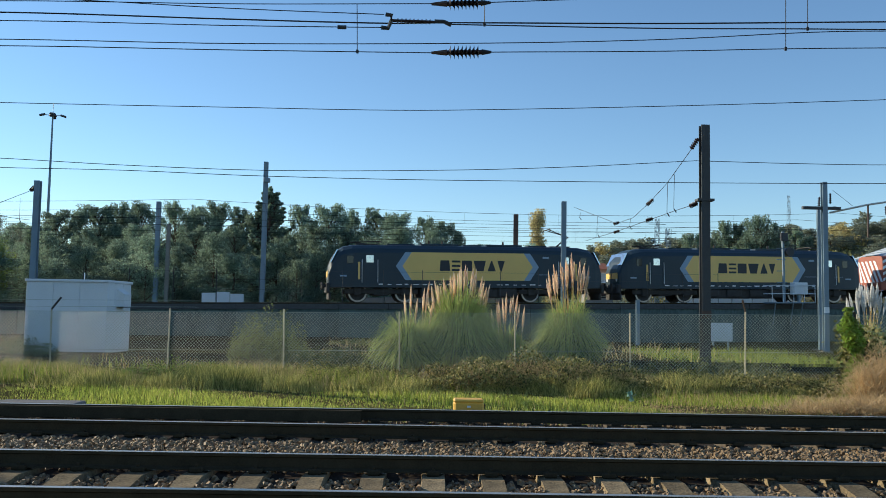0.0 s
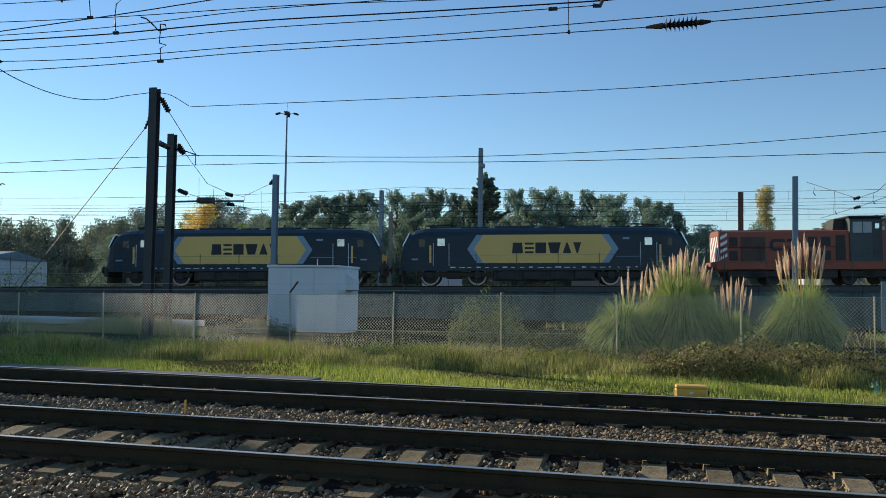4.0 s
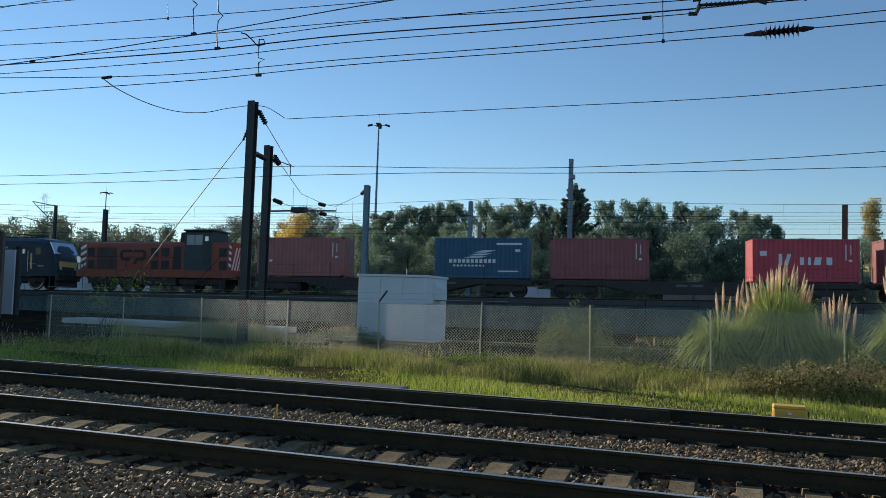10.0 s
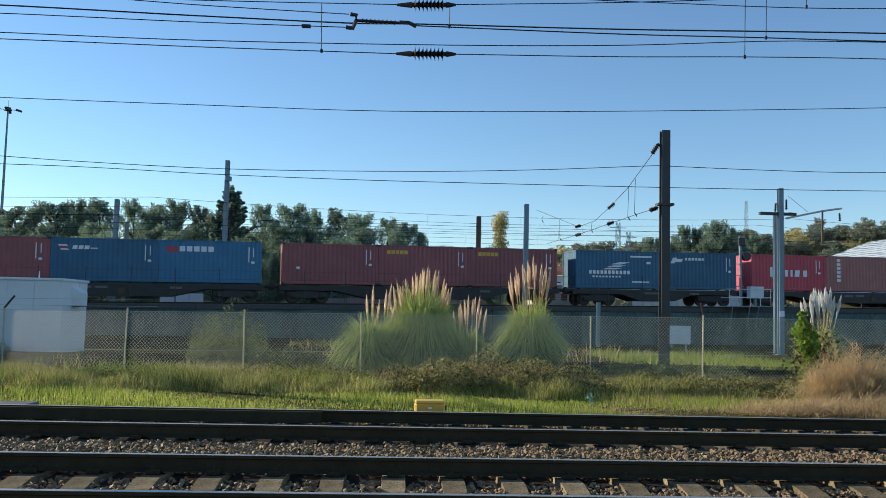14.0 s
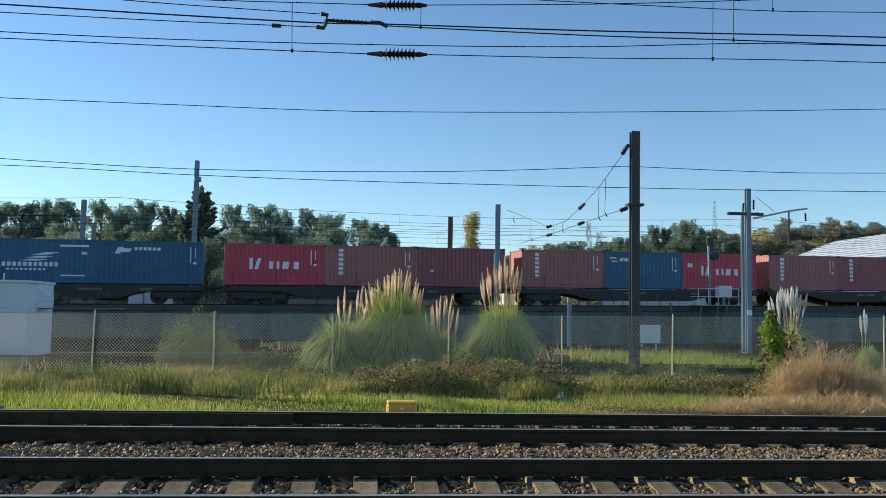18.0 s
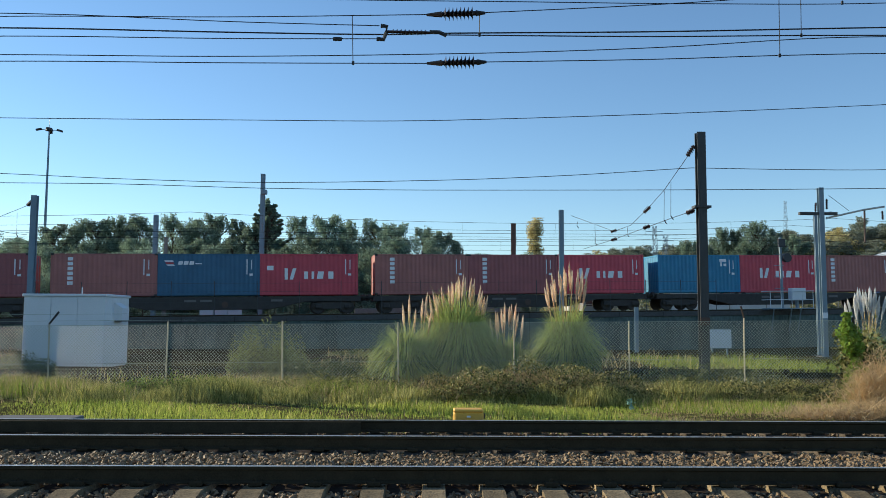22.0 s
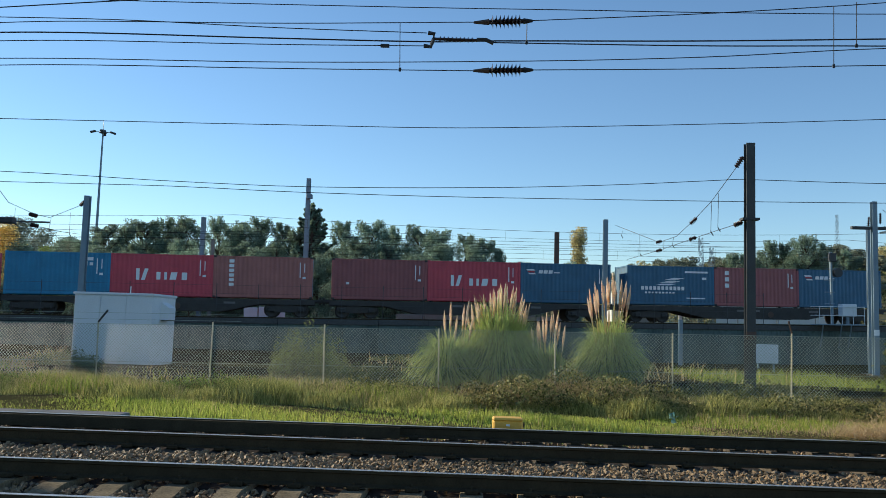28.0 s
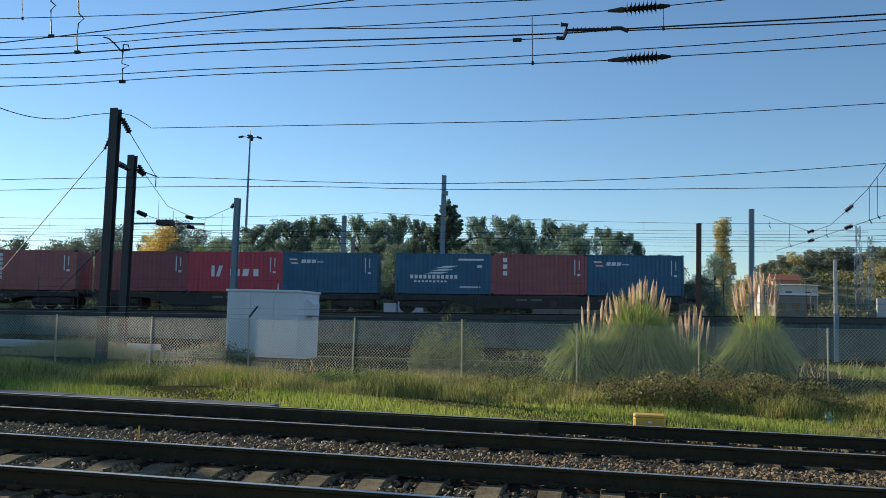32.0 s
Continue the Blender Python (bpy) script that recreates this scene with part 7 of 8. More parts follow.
# ---- beyond the yard ----
def hill(name, label, pts, y, depth, mat):
    """A ridge whose skyline passes near the given (x, height) pairs."""
    s = Shape()
    n = 60
    xs = np.linspace(pts[0][0], pts[-1][0], n)
    zs = np.interp(xs, [p[0] for p in pts], [p[1] for p in pts])
    rows = []
    for j, q in enumerate((0.0, 0.25, 0.5, 0.75, 1.0, 1.6)):
        f = math.sin(min(q, 1.0) * math.pi / 2)
        for x, z in zip(xs, zs):
            rows.append((x, y - depth * (1 - q), -1 + (z + 1) * f + 0.5 * f * noise.noise((x * 0.06, q * 4, 1))))
    m = 6
    s.add(rows, [(j * n + i, j * n + i + 1, (j + 1) * n + i + 1, (j + 1) * n + i) for j in range(m - 1) for i in range(n - 1)])
    return tagged(part(name, s, mat, smooth=True), label, kind="structure")


hill("ridge_far", "low distant wooded ridge", [(-900, 12), (-420, 16), (-250, 19), (-120, 17), (0, 20), (120, 22), (300, 20), (600, 14)], 420, 120, material("distant_woods", (0.075, 0.10, 0.07), 0.95, second=(0.10, 0.11, 0.08), scale=0.03, fine=0.4, bump=0.2, spec=0.0))
HILL_LINE = [(18, 4), (29, 10.5), (36, 13.0), (49, 14.4), (57, 15.2), (70, 16.5), (88.8, 18.4), (98, 21.1), (111.5, 21.7), (124, 20.3), (190, 17)]
hill("hill_right", "scrub-covered hillside with brown earth", HILL_LINE, 190, 60, HILL)
rr = np.random.default_rng(77)
for i in range(170):
    x = 26 + 140 * rr.uniform()
    q = 0.35 + 0.65 * rr.uniform() ** 0.5
    h = 2.0 + 2.2 * rr.uniform()
    zz = -1 + (np.interp(x, [p[0] for p in HILL_LINE], [p[1] for p in HILL_LINE]) + 1) * math.sin(q * math.pi / 2)
    tree((x, 190 - 60 * (1 - q), zz + h), zz - 0.8, 4.5 + 2 * rr.uniform(), "round", 14 + i % 4, PALE_LEAF if i % 6 == 0 else LEAF_FAR, "bush on the scrubby hillside", "hill_bush", "bush", "bushes on the hillside", 1800, 0.03)


def scrub():
    """Low scrub scattered over the hillside."""
    r = np.random.default_rng(88)
    k = 42000
    x, q = r.uniform(20, 175, k), r.uniform(0.05, 1.0, k)
    keep = (np.sin(x * 0.31) * np.cos(q * 9 + x * 0.07) + np.sin(x * 0.11 + q * 17) + r.uniform(-1, 1, k)) > -0.3
    x, q = x[keep], q[keep]
    z = -1 + (np.interp(x, [p[0] for p in HILL_LINE], [p[1] for p in HILL_LINE]) + 1) * np.sin(q * math.pi / 2)
    pts = np.stack([x, 190 - 60 * (1 - q), z + r.uniform(-0.1, 0.9, len(x)) * (0.5 + 0.5 * np.sin(x * 0.9 + q * 31))], 1)
    tagged(new("hillside_scrub", cloud_mesh("hillside_scrub", pts, r, 0.30, WEED, 0.7)), "patchy green and straw-coloured scrub on the hillside", "scrub", kind="stuff")


scrub()


def lattice_mast(top, base_z, w0, w1, label, arms=(), mat=STEEL_GREY):
    x, y, z = top
    h = z - base_z
    m = thing("lattice_mast", label, "mast", pose(x, y, base_z), group="lattice masts")
    n = max(6, int(h / (w0 * 1.2)))
    s = Shape()
    for sx in (-1, 1):
        for sy in (-1, 1):
            part("leg", Shape().rod((sx * w0 / 2, sy * w0 / 2, 0), (sx * w1 / 2, sy * w1 / 2, h), 0.034, 4), mat, m)
    for i in range(n):
        a, b = i / n, (i + 1) / n
        wa, wb = w0 + (w1 - w0) * a, w0 + (w1 - w0) * b
        for sy in (-1, 1):
            s.rod((-wa / 2, sy * wa / 2, a * h), (wb / 2, sy * wb / 2, b * h), 0.028, 4)
            s.rod((wa / 2, sy * wa / 2, a * h), (-wb / 2, sy * wb / 2, b * h), 0.04, 4)
    part("bracing", s, mat, m, kind="stuff")
    for q, half in arms:
        part("cross_arm", Shape().rod((-half, 0, q * h), (half, 0, q * h), 0.05, 5), mat, m)
    return m


lattice_mast((-204.15, 200.00, 29.51), -1, 3.2, 0.8, "distant steel lattice pylon", ((0.95, 2.2), (0.85, 2.8)))
lattice_mast((99.19, 230.00, 34.76), -1, 2.0, 0.5, "slim distant lattice mast above the trees")
lattice_mast((34.47, 127.00, 15.85), -1.0, 1.3, 0.5, "distant steel lattice pylon", ((0.95, 1.3), (0.8, 1.6)))
lattice_mast((36.09, 127.00, 14.37), -1.0, 1.3, 0.5, "distant steel lattice pylon", ((0.95, 1.3), (0.8, 1.6)))


def lamp_mast(top, base_z, label, arm=1.1, r=0.22):
    x, y, z = top
    m = thing("floodlight_mast", label, "lamp mast", pose(x, y, base_z))
    h = z - base_z
    part("pole", Shape().rod((0, 0, 0), (0, 0, h), r, 8, 0.09), STEEL_GREY, m)
    part("head_ring", Shape().rod((0, 0, h - 0.25), (0, 0, h + 0.1), 0.45, 10, 0.30), STEEL_DARK, m)
    for a in range(4):
        c, s_ = math.cos(a * math.pi / 2 + 0.3), math.sin(a * math.pi / 2 + 0.3)
        part("lamp_head", Shape().box(-0.32, 0.32, -0.2, 0.2, -0.10, 0.10, 0.04), STEEL_DARK, m, at=pose(c * arm, s_ * arm, h - 0.15, 0, 15, math.degrees(a * math.pi / 2 + 0.3)))
        part("arm", Shape().rod((0, 0, h - 0.15), (c * arm, s_ * arm, h - 0.12), 0.04, 5), STEEL_DARK, m)
    part("spike", Shape().rod((0, 0, h), (0, 0, h + 1.3), 0.03, 4), STEEL_GREY, m)
    return m


lamp_mast((-43.61, 95.00, 22.95), 1.2, "very tall floodlight mast above the trees")
lamp_mast((-135.39, 150.00, 22.48), 0, "distant floodlight mast beyond the yard", 1.2)


def house(x, y, z, w, d, h, wall_mat, roof_mat, label, rz=0.0, rows=1, cols=3, pitch=0.35):
    b = thing("house", label, "house", pose(x, y, z, 0, 0, rz), group="houses beyond the yard")
    part("wall", Shape().box(0, w, 0, d, -1.5, h, 0.03), wall_mat, b)
    part("roof", Shape().prism([(-0.3, h), (d + 0.3, h), (d / 2, h + d / 2 * pitch + 0.15)], 0, -0.3, w + 0.3), roof_mat, b)
    for i in range(cols):
        for j in range(rows):
            xx = w * (i + 0.5) / cols
            zz = h * (j + 0.35) / rows
            wd = part("window", Shape().box(xx - 0.45, xx + 0.45, -0.03, 0.0, zz, zz + 1.1), GLASS_DARK, b)
            part("sill", Shape().box(xx - 0.55, xx + 0.55, -0.09, -0.03, zz - 0.08, zz), CONCRETE, wd)
    return b


PEACH = material("peach_rendered_wall", (0.52, 0.27, 0.16), 0.85, second=(0.42, 0.22, 0.13), scale=0.5, fine=8, bump=0.1)
h0 = (27.43, 150.00, 9.33)
house(h0[0], 150, h0[2] - 3.0, 4.2, 6, 2.8, PEACH, TILE_ROOF, "peach-coloured house with a clay tile roof", 0, 1, 2)
h1 = (24.58, 130.00, 7.54)
house(h1[0] - 2.8, 130, h1[2] - 3.2, 8.0, 6, 3.1, RENDERED_WALL, RENDERED_WALL, "low white building with a pale flat roof", 0, 1, 3, 0.03)
h2 = (22.45, 122.00, 5.89)
house(h2[0], 122, h2[2] - 3.6, 5.4, 5, 3.4, CONCRETE, STEEL_GREY, "low grey concrete store", 0, 1, 3, 0.1)
h3 = (36.27, 125.00, 5.64)
gw = thing("garden_wall", "long pale concrete retaining wall under the hillside", "wall", pose(h3[0], 125, h3[2] - 4))
for i in range(6):
    part("wall_panel", Shape().box(i * 3.0 + 0.02, i * 3.0 + 2.98, 0, 0.4, -2, 4.0, 0.03), RENDERED_WALL, gw)
weeds("shrub", "dark green scrub beside the store", (28.28, 118.00, 3.42)[0], 118, 5.5, 4.0, (28.31, 118.00, 5.55)[2] + 0.6, 2600, 0.16, LEAF_FAR, 51, "shrub")
mast((16.33, 66.00, 6.47), 1.5, RENDERED_WALL, "pale post behind the yard tracks", 0.22)


def hall():
    """Large shed with a pale roof slope and blue side."""
    a = (66.11, 120.00, 10.73)
    b = thing("warehouse", "large warehouse with a pale sloping roof and blue cladding", "warehouse", pose(a[0] + 11.5, 120, a[2] - 6))
    part("wall", Shape().prism([(0, 0), (42, 0), (42, 10.5), (17, 12.3), (0, 6)], 1, 0.0, 40.0), BLUE_CLAD, b)
    part("roof", Shape().prism([(-0.6, 5.75), (17, 12.3), (17, 12.6), (-0.6, 6.05)], 1, -0.5, 40.5), material("pale_sheet_roof", (0.62, 0.66, 0.72), 0.5, second=(0.52, 0.56, 0.62), scale=0.3, fine=6, bump=0.05), b)
    for i in range(11):
        part("roof_rib", Shape().prism([(1.6 * i, 6.31 + 1.6 * i * 0.3721), (1.6 * i + 0.12, 6.31 + (1.6 * i + 0.12) * 0.3721), (1.6 * i + 0.12, 6.39 + (1.6 * i + 0.12) * 0.3721), (1.6 * i, 6.39 + 1.6 * i * 0.3721)], 1, -0.5, 40.5), STEEL_GREY, b)


hall()

# ---- the sheds and silo at the left end ----


def silo():
    """Tall concrete block with rows of tall window strips."""
    zt = 21.3
    s = thing("concrete_tower", "tall pale concrete industrial tower with recessed window strips", "building", pose(-130.2, 93.66, -1.68, 0, 0, 90) @ Matrix.Scale(2.1, 4))
    W, D, Hh = 22.0, 16.0, zt
    zl = 11.65
    part("upper_block", Shape().box(-W, 0, 0, D, zl, Hh, 0.05), RENDERED_WALL, s)
    part("lower_block", Shape().box(-W, -0.4, 0.8, D - 0.5, -1, zl - 1.9, 0.05), RENDERED_WALL, s)
    for q in (-0.9, -3.2, -5.6, -8.0):
        part("pillar", Shape().box(q - 0.35, q + 0.35, 0.3, 1.2, zl - 1.9, zl), RENDERED_WALL, s)
    part("core", Shape().box(-W, -3.4, 1.6, D - 1, zl - 1.9, zl), CONCRETE, s)
    for i in range(4):
        xx = -0.95 - i * 2.35
        bay = part("window_bay", Shape().prism([(xx - 0.62, zl + 1.0), (xx, zl + 0.5), (xx + 0.62, zl + 1.0), (xx + 0.62, Hh - 1.6), (xx, Hh - 1.1), (xx - 0.62, Hh - 1.6)], 1, -0.12, 0.0), CONCRETE, s)
        n = 8
        for j in range(n):
            z0 = zl + 1.1 + (Hh - 2.9 - zl) * j / n
            part("pane", Shape().box(xx - 0.36, xx + 0.36, -0.16, -0.12, z0, z0 + (Hh - 2.9 - zl) / n * 0.68, 0.01), PALE_PANE, bay)
    for i in range(3):
        for j in range(2):
            wn = part("window", Shape().box(-2.0 - i * 3.1, -0.6 - i * 3.1, 0.70, 0.80, (8.2, 6.9)[j], (9.5, 7.6)[j], 0.02), PALE_PANE, s)
            part("glazing_bar", Shape().box(-1.32 - i * 3.1, -1.28 - i * 3.1, 0.66, 0.70, (8.2, 6.9)[j], (9.5, 7.6)[j]).box(-2.0 - i * 3.1, -0.6 - i * 3.1, 0.66, 0.70, (8.83, 7.23)[j], (8.87, 7.27)[j]), STEEL_DARK, wn)
    r = Shape()
    for i in range(15):
        r.rod((-W + i, 0.1, Hh), (-W + i, 0.1, Hh + 0.9), 0.03, 4)
    r.tube([(-W, 0.1, Hh + 0.9), (0, 0.1, Hh + 0.9)], 0.035, 4).tube([(-W, 0.1, Hh + 0.45), (0, 0.1, Hh + 0.45)], 0.03, 4)
    part("roof_railing", r, STEEL_DARK, s)
    part("parapet", Shape().box(-W, 0.0, -0.1, 0.0, Hh - 0.5, Hh, 0.02), CONCRETE, s)


silo()


def cabin(label, a, b, depth, mat, cols=1, rows=1, framed=True, kind_name="trackside_cabin", roof=True):
    """An upright box between two corners of its face, with framed panels and a roof sheet."""
    w, h = b[0] - a[0], a[2] - GROUND_Z
    t = thing(kind_name, label, "cabin", pose(a[0], a[1], GROUND_Z), group="trackside cabins")
    part("body", Shape().box(0, w, 0, depth, -0.2, h, 0.02), mat, t)
    if framed:
        for i in range(cols):
            for j in range(rows):
                part("panel", Shape().box(w * i / cols + 0.05, w * (i + 1) / cols - 0.05, -0.02, 0.0, h * j / rows + 0.05, h * (j + 1) / rows - 0.05, 0.008), mat, t)
        for i in range(cols + 1):
            part("frame_post", Shape().box(w * i / cols - 0.035, w * i / cols + 0.035, -0.05, -0.004, 0, h), FRAME, t)
        for j in range(rows + 1):
            part("frame_rail", Shape().box(0, w, -0.045, -0.004, h * j / rows - 0.03, h * j / rows + 0.03), FRAME, t)
    if roof:
        part("roof", Shape().box(-0.06, w + 0.06, -0.08, depth + 0.06, h, h + 0.08, 0.02), FRAME, t)
    return t


FRAME = material("weathered_brown_frame", (0.20, 0.17, 0.13), 0.75, second=(0.12, 0.10, 0.08), scale=2, fine=20, bump=0.1)
# beige made paler in colour for the sun's glare over the gate
BEIGE = material("glare_paled_beige_panel", (0.66, 0.60, 0.47), 0.8, second=(0.52, 0.47, 0.36), scale=0.8, fine=12, bump=0.1)
DULL_BLUE = material("faded_blue_sheet", (0.16, 0.26, 0.42), 0.6, second=(0.12, 0.20, 0.33), scale=2, fine=20, bump=0.05)
GREY_PANEL = material("grey_green_panel", (0.30, 0.31, 0.27), 0.7, second=(0.22, 0.22, 0.19), scale=1.2, fine=18, bump=0.1)
DULL_BROWN = material("dull_brown_steel", (0.17, 0.13, 0.10), 0.75, second=(0.10, 0.08, 0.065), scale=2, fine=20, bump=0.1)


def sheds():
    g = cabin("tall beige panelled gate in a brown steel frame", (-46.33, 30.00, 5.17), (-41.99, 30.00, 5.07), 0.25, BEIGE, 3, 4, roof=False)
    o = g.matrix_basis.translation
    c = (-44.15, 29.90, 4.79)
    part("sign_box", Shape().box(-0.7, 0.7, -0.25, -0.06, -0.28, 0.12, 0.02), BEIGE, g, "blank beige box on the gate", at=pose(c[0] - o.x, 0, c[2] - o.z))
    part("lamp_cap", Shape().rod((0, -0.15, 0.12), (0, -0.15, 0.40), 0.22, 8, 0.10), BEIGE, g, at=pose(c[0] + 0.1 - o.x, 0, c[2] - o.z))
    cabin("pale weathered concrete wall of a cabin", (-42.82, 31.50, 3.51), (-39.83, 31.50, 3.50), 0.16, RENDERED_WALL, framed=False, roof=False)
    cabin("dark roofed cabin behind the pale wall", (-44.97, 33.00, 4.64), (-41.04, 33.00, 4.58), 0.16, DULL_BROWN, framed=False)
    cabin("brown upright steel column", (-40.54, 30.60, 4.46), (-39.54, 30.60, 4.44), 0.16, DULL_BROWN, 1, 1, roof=False)
    cabin("dark steel box beside the blue sheet", (-41.68, 33.00, 4.52), (-40.85, 33.00, 4.51), 0.16, DULL_BROWN, framed=False, roof=False)
    cabin("dark brown double steel cabin beside the sheet", (-40.52, 33.40, 4.73), (-38.70, 33.40, 4.71), 0.16, DULL_BROWN, 2, 1)
    cabin("tall grey-green panelled steel cabinet", (-38.47, 33.20, 4.69), (-37.37, 33.20, 4.67), 0.16, GREY_PANEL, 1, 3)
    cabin("dark narrow steel cabinet", (-38.15, 34.00, 4.22), (-37.36, 34.00, 4.21), 0.16, DULL_BROWN, 1, 2, roof=False)
    ch = thing("chimney_cap", "small dark roof vent on the cabin", "vent", pose(*(-39.80, 33.48, 4.80)))
    part("pipe", Shape().rod((0, 0, -0.15), (0, 0, 0.22), 0.16, 8), CHASSIS, ch)
    part("cap", Shape().rod((0, 0, 0.22), (0, 0, 0.36), 0.36, 8, 0.08), CHASSIS, ch)
    k = (-40.96, 33.00, 3.95)
    ban = thing("blue_sheet", "tall faded blue and white corrugated sheet on the cabin", "panel", pose(k[0], 33.0, GROUND_Z))
    n = 9
    hh = (k[2] - GROUND_Z) / n
    for i in range(n):
        part("slat", Shape().box(0, 0.46, -0.03, 0.03, i * hh, i * hh + hh * 0.5, 0.012), DULL_BLUE, ban)
        part("slat", Shape().box(0, 0.46, -0.03, 0.03, i * hh + hh * 0.52, i * hh + hh * 0.98, 0.012), WHITE_PAINT, ban)
    p0 = (-38.32, 36.00, 3.43)
    g = thing("gatepost", "dark steel gatepost with a lamp on top", "post", pose(p0[0], 36, GROUND_Z))
    hp = p0[2] - GROUND_Z
    part("post", Shape().box(-0.11, 0.11, -0.11, 0.11, -0.1, hp, 0.02), STEEL_DARK, g)
    part("lamp_box", Shape().box(-0.17, 0.22, -0.2, 0.2, hp, hp + 0.16, 0.03), CHASSIS, g)
    w0, w1 = (-40.61, 37.00, 3.42), (-39.67, 37.00, 3.42)
    wl = thing("white_wall_panel", "pale upright wall panel beside the cabin", "wall panel", pose(w0[0], 37, GROUND_Z))
    part("panel", Shape().box(0, w1[0] - w0[0], -0.05, 0.05, -0.1, w0[2] - GROUND_Z, 0.02), WHITE_PAINT, wl)


sheds()

wh = thing("white_hall", "long white-walled hall behind the yard", "building", pose((-71.14, 66.00, 3.90)[0], 66, 0.5, 0, 0, 8))
part("wall", Shape().box(0, 8.5, 0, 12, -1, (-66.60, 66.00, 3.73)[2] - 0.5, 0.03), WHITE_PAINT, wh)
part("roof", Shape().prism([(-0.2, 0), (12.2, 0), (6, 0.9)], 0, -0.2, 8.7), STEEL_GREY, wh, at=pose(0, 0, (-66.60, 66.00, 3.73)[2] - 0.5))
for i in range(4):
    part("wall_joint", Shape().box(1.6 + i * 1.7, 1.66 + i * 1.7, -0.02, 0.0, -1, 2.6), STEEL_GREY, wh)

# low white walling beyond the yard tracks
for a, b in (((-15.46, 13.00, 0.77), (-12.31, 13.00, 0.75)), ((-3.75, 13.00, 0.43), (9.77, 13.00, 0.35))):
    lw = thing("low_wall", "low whitewashed wall beyond the yard tracks", "wall", YARD)
    n = max(3, int((b[0] - a[0]) / 2.2))
    for i in range(n):
        x0, x1 = a[0] + (b[0] - a[0]) * i / n, a[0] + (b[0] - a[0]) * (i + 1) / n
        part("wall_panel", Shape().box(x0 + 0.02, x1 - 0.02, 12.9, 13.1, -0.6, a[2] + 0.08 * math.sin(i * 2.2), 0.02), WHITE_PAINT if n < 5 else CONCRETE, lw)

# low platform and sidings between the fence and the wall
pf = Shape()
for i in range(8):
    pf.box(i * 1.5 + 0.01, i * 1.5 + 1.49, 0, 2.0, -0.3, 0.28, 0.02)
platform = structure("low_platform", pf, RENDERED_WALL, "low pale concrete loading edge beside the siding")
platform.matrix_basis = pose((-32.14, 33.00, -0.56)[0], 33, GROUND_Z, 0, 0, 3)


def siding(name, y0, y1, x0, x1, top, label):
    t = thing(name, label, "railway track", kind="structure")
    ang = math.atan2(y1 - y0, x1 - x0)
    ln = math.hypot(y1 - y0, x1 - x0)
    for d in (-0.87, 0.87):
        r = rail(t, d, 0, ln, worn=False)
        r.matrix_basis = pose(x0, y0, top, 0, 0, math.degrees(ang))
    return t


# dark ballast, its colour deepened further to include the train's shadow
DARK_BED = material("shaded_siding_ballast", (0.045, 0.036, 0.027), 0.95, second=(0.020, 0.018, 0.012), scale=1.5, fine=12, bump=0.8, spec=0.0)
for nm, y0, y1, x0, x1, wide in (("siding_bed_1", 25.6, 26.0, -42, 9, 6.0), ("siding_bed_2", 32.6, 39.5, -50, 9, 13.0)):
    ang = math.degrees(math.atan2(y1 - y0, x1 - x0))
    sb = structure(nm, Shape().prism([(-0.2, -0.1), (0.2, 0.12), (wide, 0.12), (wide + 0.6, -0.1)], 0, 0, math.hypot(x1 - x0, y1 - y0)), DARK_BED, "dark rusty ballast under an overgrown siding, shade worked into its colour")
    sb.matrix_basis = pose(x0, y0, GROUND_Z, 0, 0, ang)
siding("siding_1", 28.9, 29.3, -40, 16, -0.22, "rusty siding overgrown with weeds")
siding("siding_2", 38.5, 46.0, -48, 16, -0.20, "rusty siding near the retaining wall")
rl = thing("guard_rail", "low dark steel guard rail before the wall", "rail", pose(*(-34.94, 36.00, -0.32)))
part("top_rail", Shape().rod((0, 0, 1.0), (4.4, 0, 1.0), 0.04, 6), STEEL_DARK, rl)
for i in range(4):
    part("post", Shape().rod((i * 1.45, 0, -0.4), (i * 1.45, 0, 1.0), 0.04, 6), STEEL_DARK, rl)

# security fence at the back of the yard, on bent posts
bf = thing("yard_fence", "tall wire fence with bent posts at the back of the yard", "fence", YARD)
BENT = Shape().tube([(0, 0, 0), (0, 0, 2.6), (0.1, -0.12, 2.95), (0.3, -0.3, 3.15)], 0.05, 5).data("post", CONCRETE)
for i in range(34):
    part("post", BENT, CONCRETE, bf, at=pose(-62 + 4.0 * i, 23.0, -0.5))
for z in (0.6, 1.2, 1.8, 2.3):
    part("line_wire", Shape().tube([(-62, 23, z - 0.5), (72, 23, z - 0.5)], 0.012, 4), WIRE_STEEL, bf)

# low concrete kerb and earth mounds at the foot of the sheds
kb = Shape()
KA, KB = (-43.04, 26.00, -0.76), (-29.83, 26.00, -0.18)
for i in range(10):
    x0 = KA[0] + (KB[0] - KA[0]) * i / 10
    kb.box(x0 + 0.01, x0 + (KB[0] - KA[0]) / 10 - 0.01, 26.0, 26.6, -0.5, KB[2] + 0.12, 0.02)
structure("concrete_kerb", kb, CONCRETE, "low pale concrete kerb before the sheds")


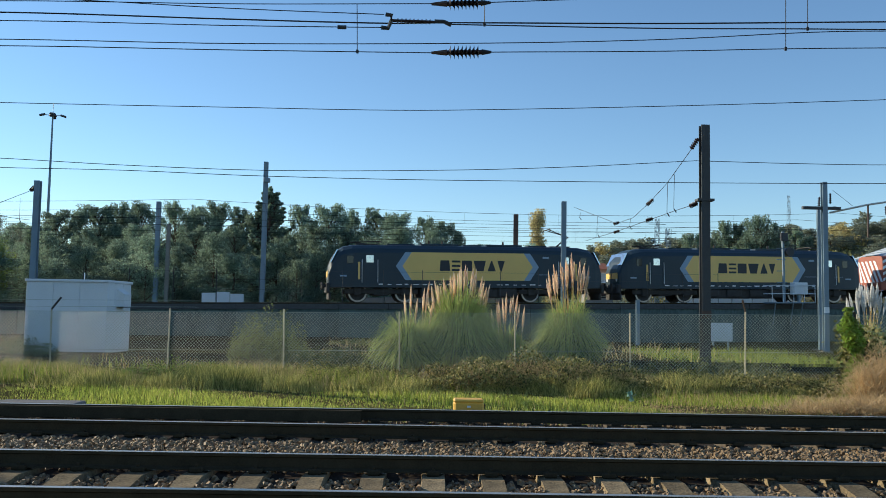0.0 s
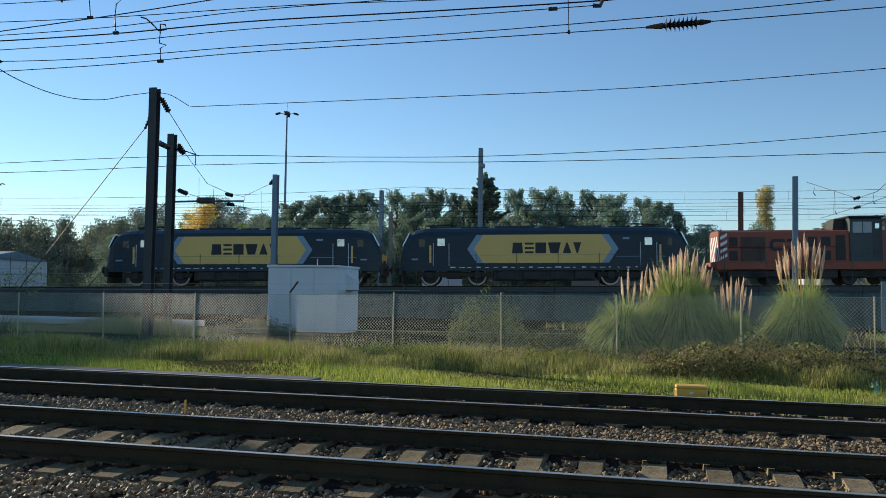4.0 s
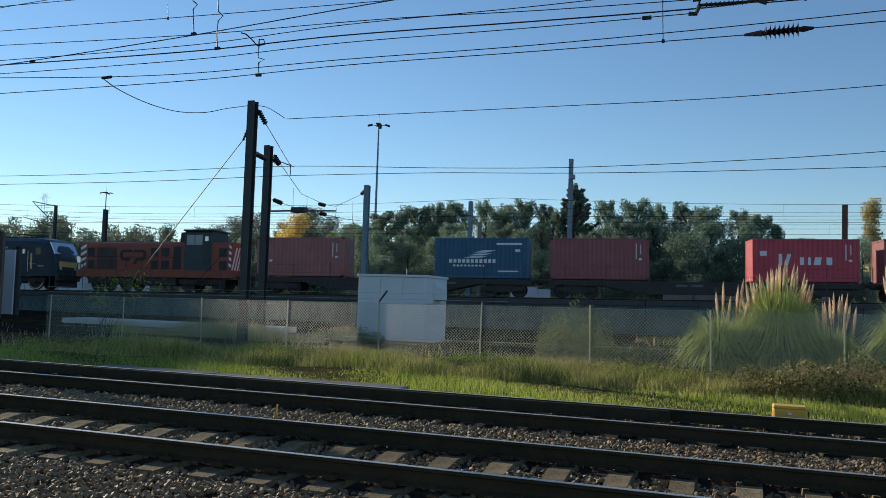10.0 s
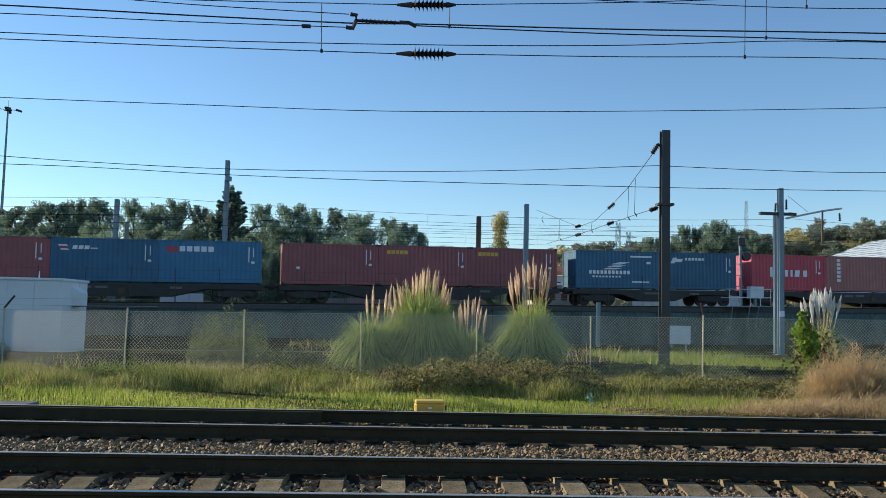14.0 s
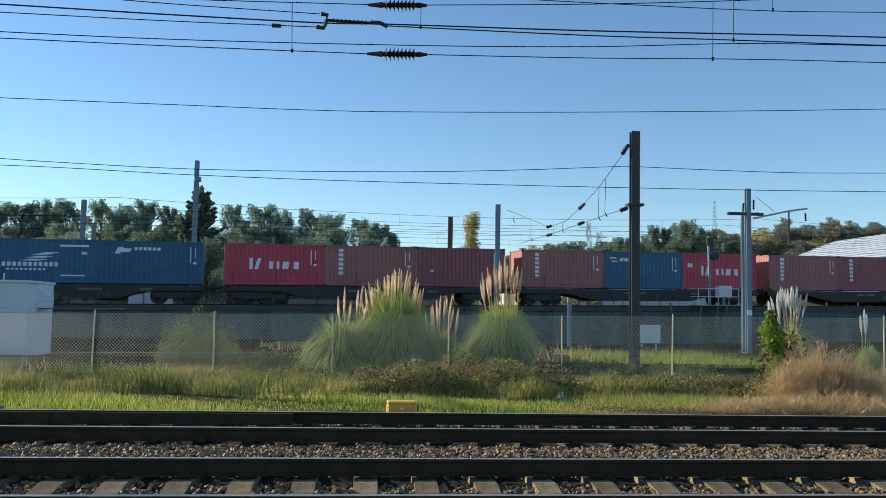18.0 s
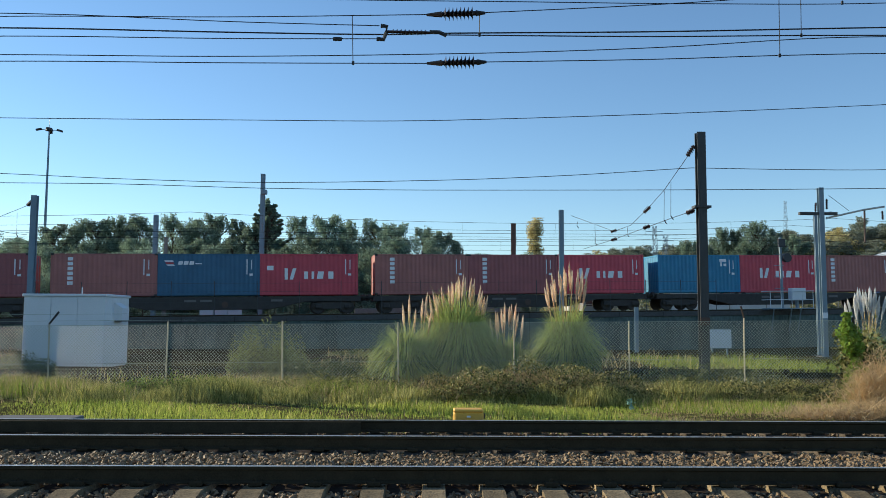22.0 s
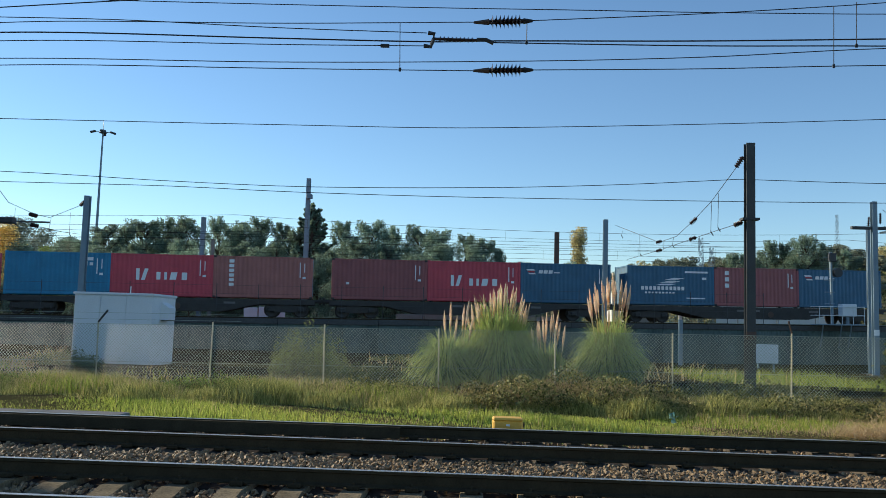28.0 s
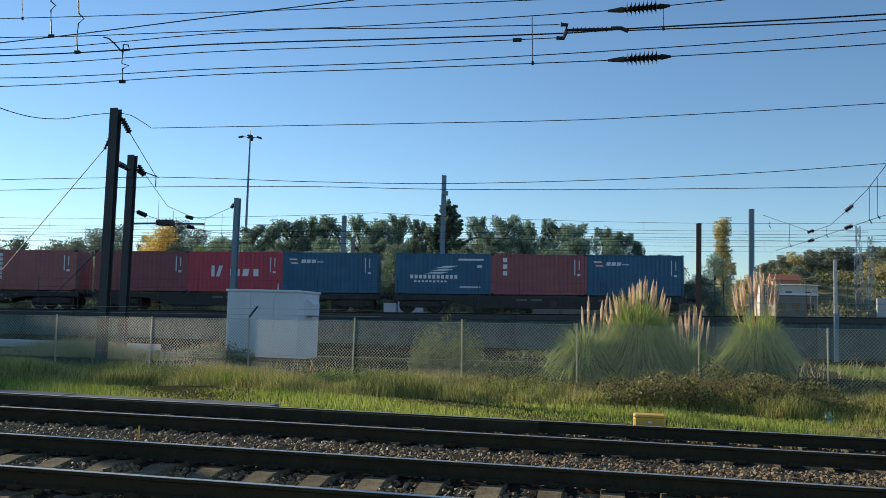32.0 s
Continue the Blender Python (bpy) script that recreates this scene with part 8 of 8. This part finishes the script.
def mound(x, y, w, d, h, label):
    m = Shape()
    n = 14
    rows = []
    for j in range(n):
        for i in range(n):
            u, v = -1 + 2 * i / (n - 1), -1 + 2 * j / (n - 1)
            q = max(0.0, 1 - u * u) * max(0.0, 1 - v * v)
            rows.append((u * w / 2, v * d / 2, -0.05 + h * q ** 0.7 + 0.05 * q * noise.noise((u * 3 + x, v * 3, 0))))
    m.add(rows, [(j * n + i, j * n + i + 1, (j + 1) * n + i + 1, (j + 1) * n + i) for j in range(n - 1) for i in range(n - 1)])
    ob = tagged(part("earth_mound", m, SOIL, smooth=True), label, "mound")
    ob.matrix_basis = pose(x, y, GROUND_Z)


M1 = (-20.15, 15.60, -0.37)
mound(M1[0], 15.6, 1.6, 0.9, 0.32, "small dark mound of earth beside the track")
mound(M1[0] + 1.3, 15.4, 1.4, 0.8, 0.25, "low mound of earth with grass on it")

lt = thing("plastic_litter", "crumpled pale green plastic litter in the grass", "litter", pose(*(3.65, 15.20, -0.05)))
crumple = random.Random(19)
film = Shape()
for i in range(16):
    c = (crumple.uniform(-0.07, 0.07), crumple.uniform(-0.05, 0.05), crumple.uniform(-0.03, 0.13))
    film.add([tuple(c[k] + crumple.uniform(-0.05, 0.05) for k in range(3)) for q in range(4)], [(0, 1, 2), (0, 2, 3)])
part("plastic", film, material("pale_green_plastic", (0.26, 0.44, 0.36), 0.35, bump=0.3, translucent=0.4), lt)

# ---- what moves ----
# distance of the leading buffer along the yard track, second by second
TRAIN_AT = [-6.97, -13.8, -20.84, -28.0, -35.36, -43.05, -50.88, -58.90, -67.10, -75.45, -83.97, -92.46, -101.02, -109.63, -118.28, -126.94, -135.61, -144.25, -152.86, -161.39,
            -169.83, -178.15, -186.31, -194.29, -202.04, -209.55, -216.79, -223.73, -230.37, -236.72, -242.79, -248.64, -254.34]


def motions():
    for ob, offset, y, z in TRAIN:
        walk(ob, [(t, yard(p + offset, y, z)) for t, p in enumerate(TRAIN_AT)])
    # the wheels roll: one row every fifteenth of a second
    run = [float(np.interp(k / 15, range(33), TRAIN_AT)) - TRAIN_AT[0] for k in range(481)]
    for ob, x, r in WHEELS:
        walk(ob, [(k / 15, pose(x, -0.83, r, 0, math.degrees(d / r), 0)) for k, d in enumerate(run)])


motions()
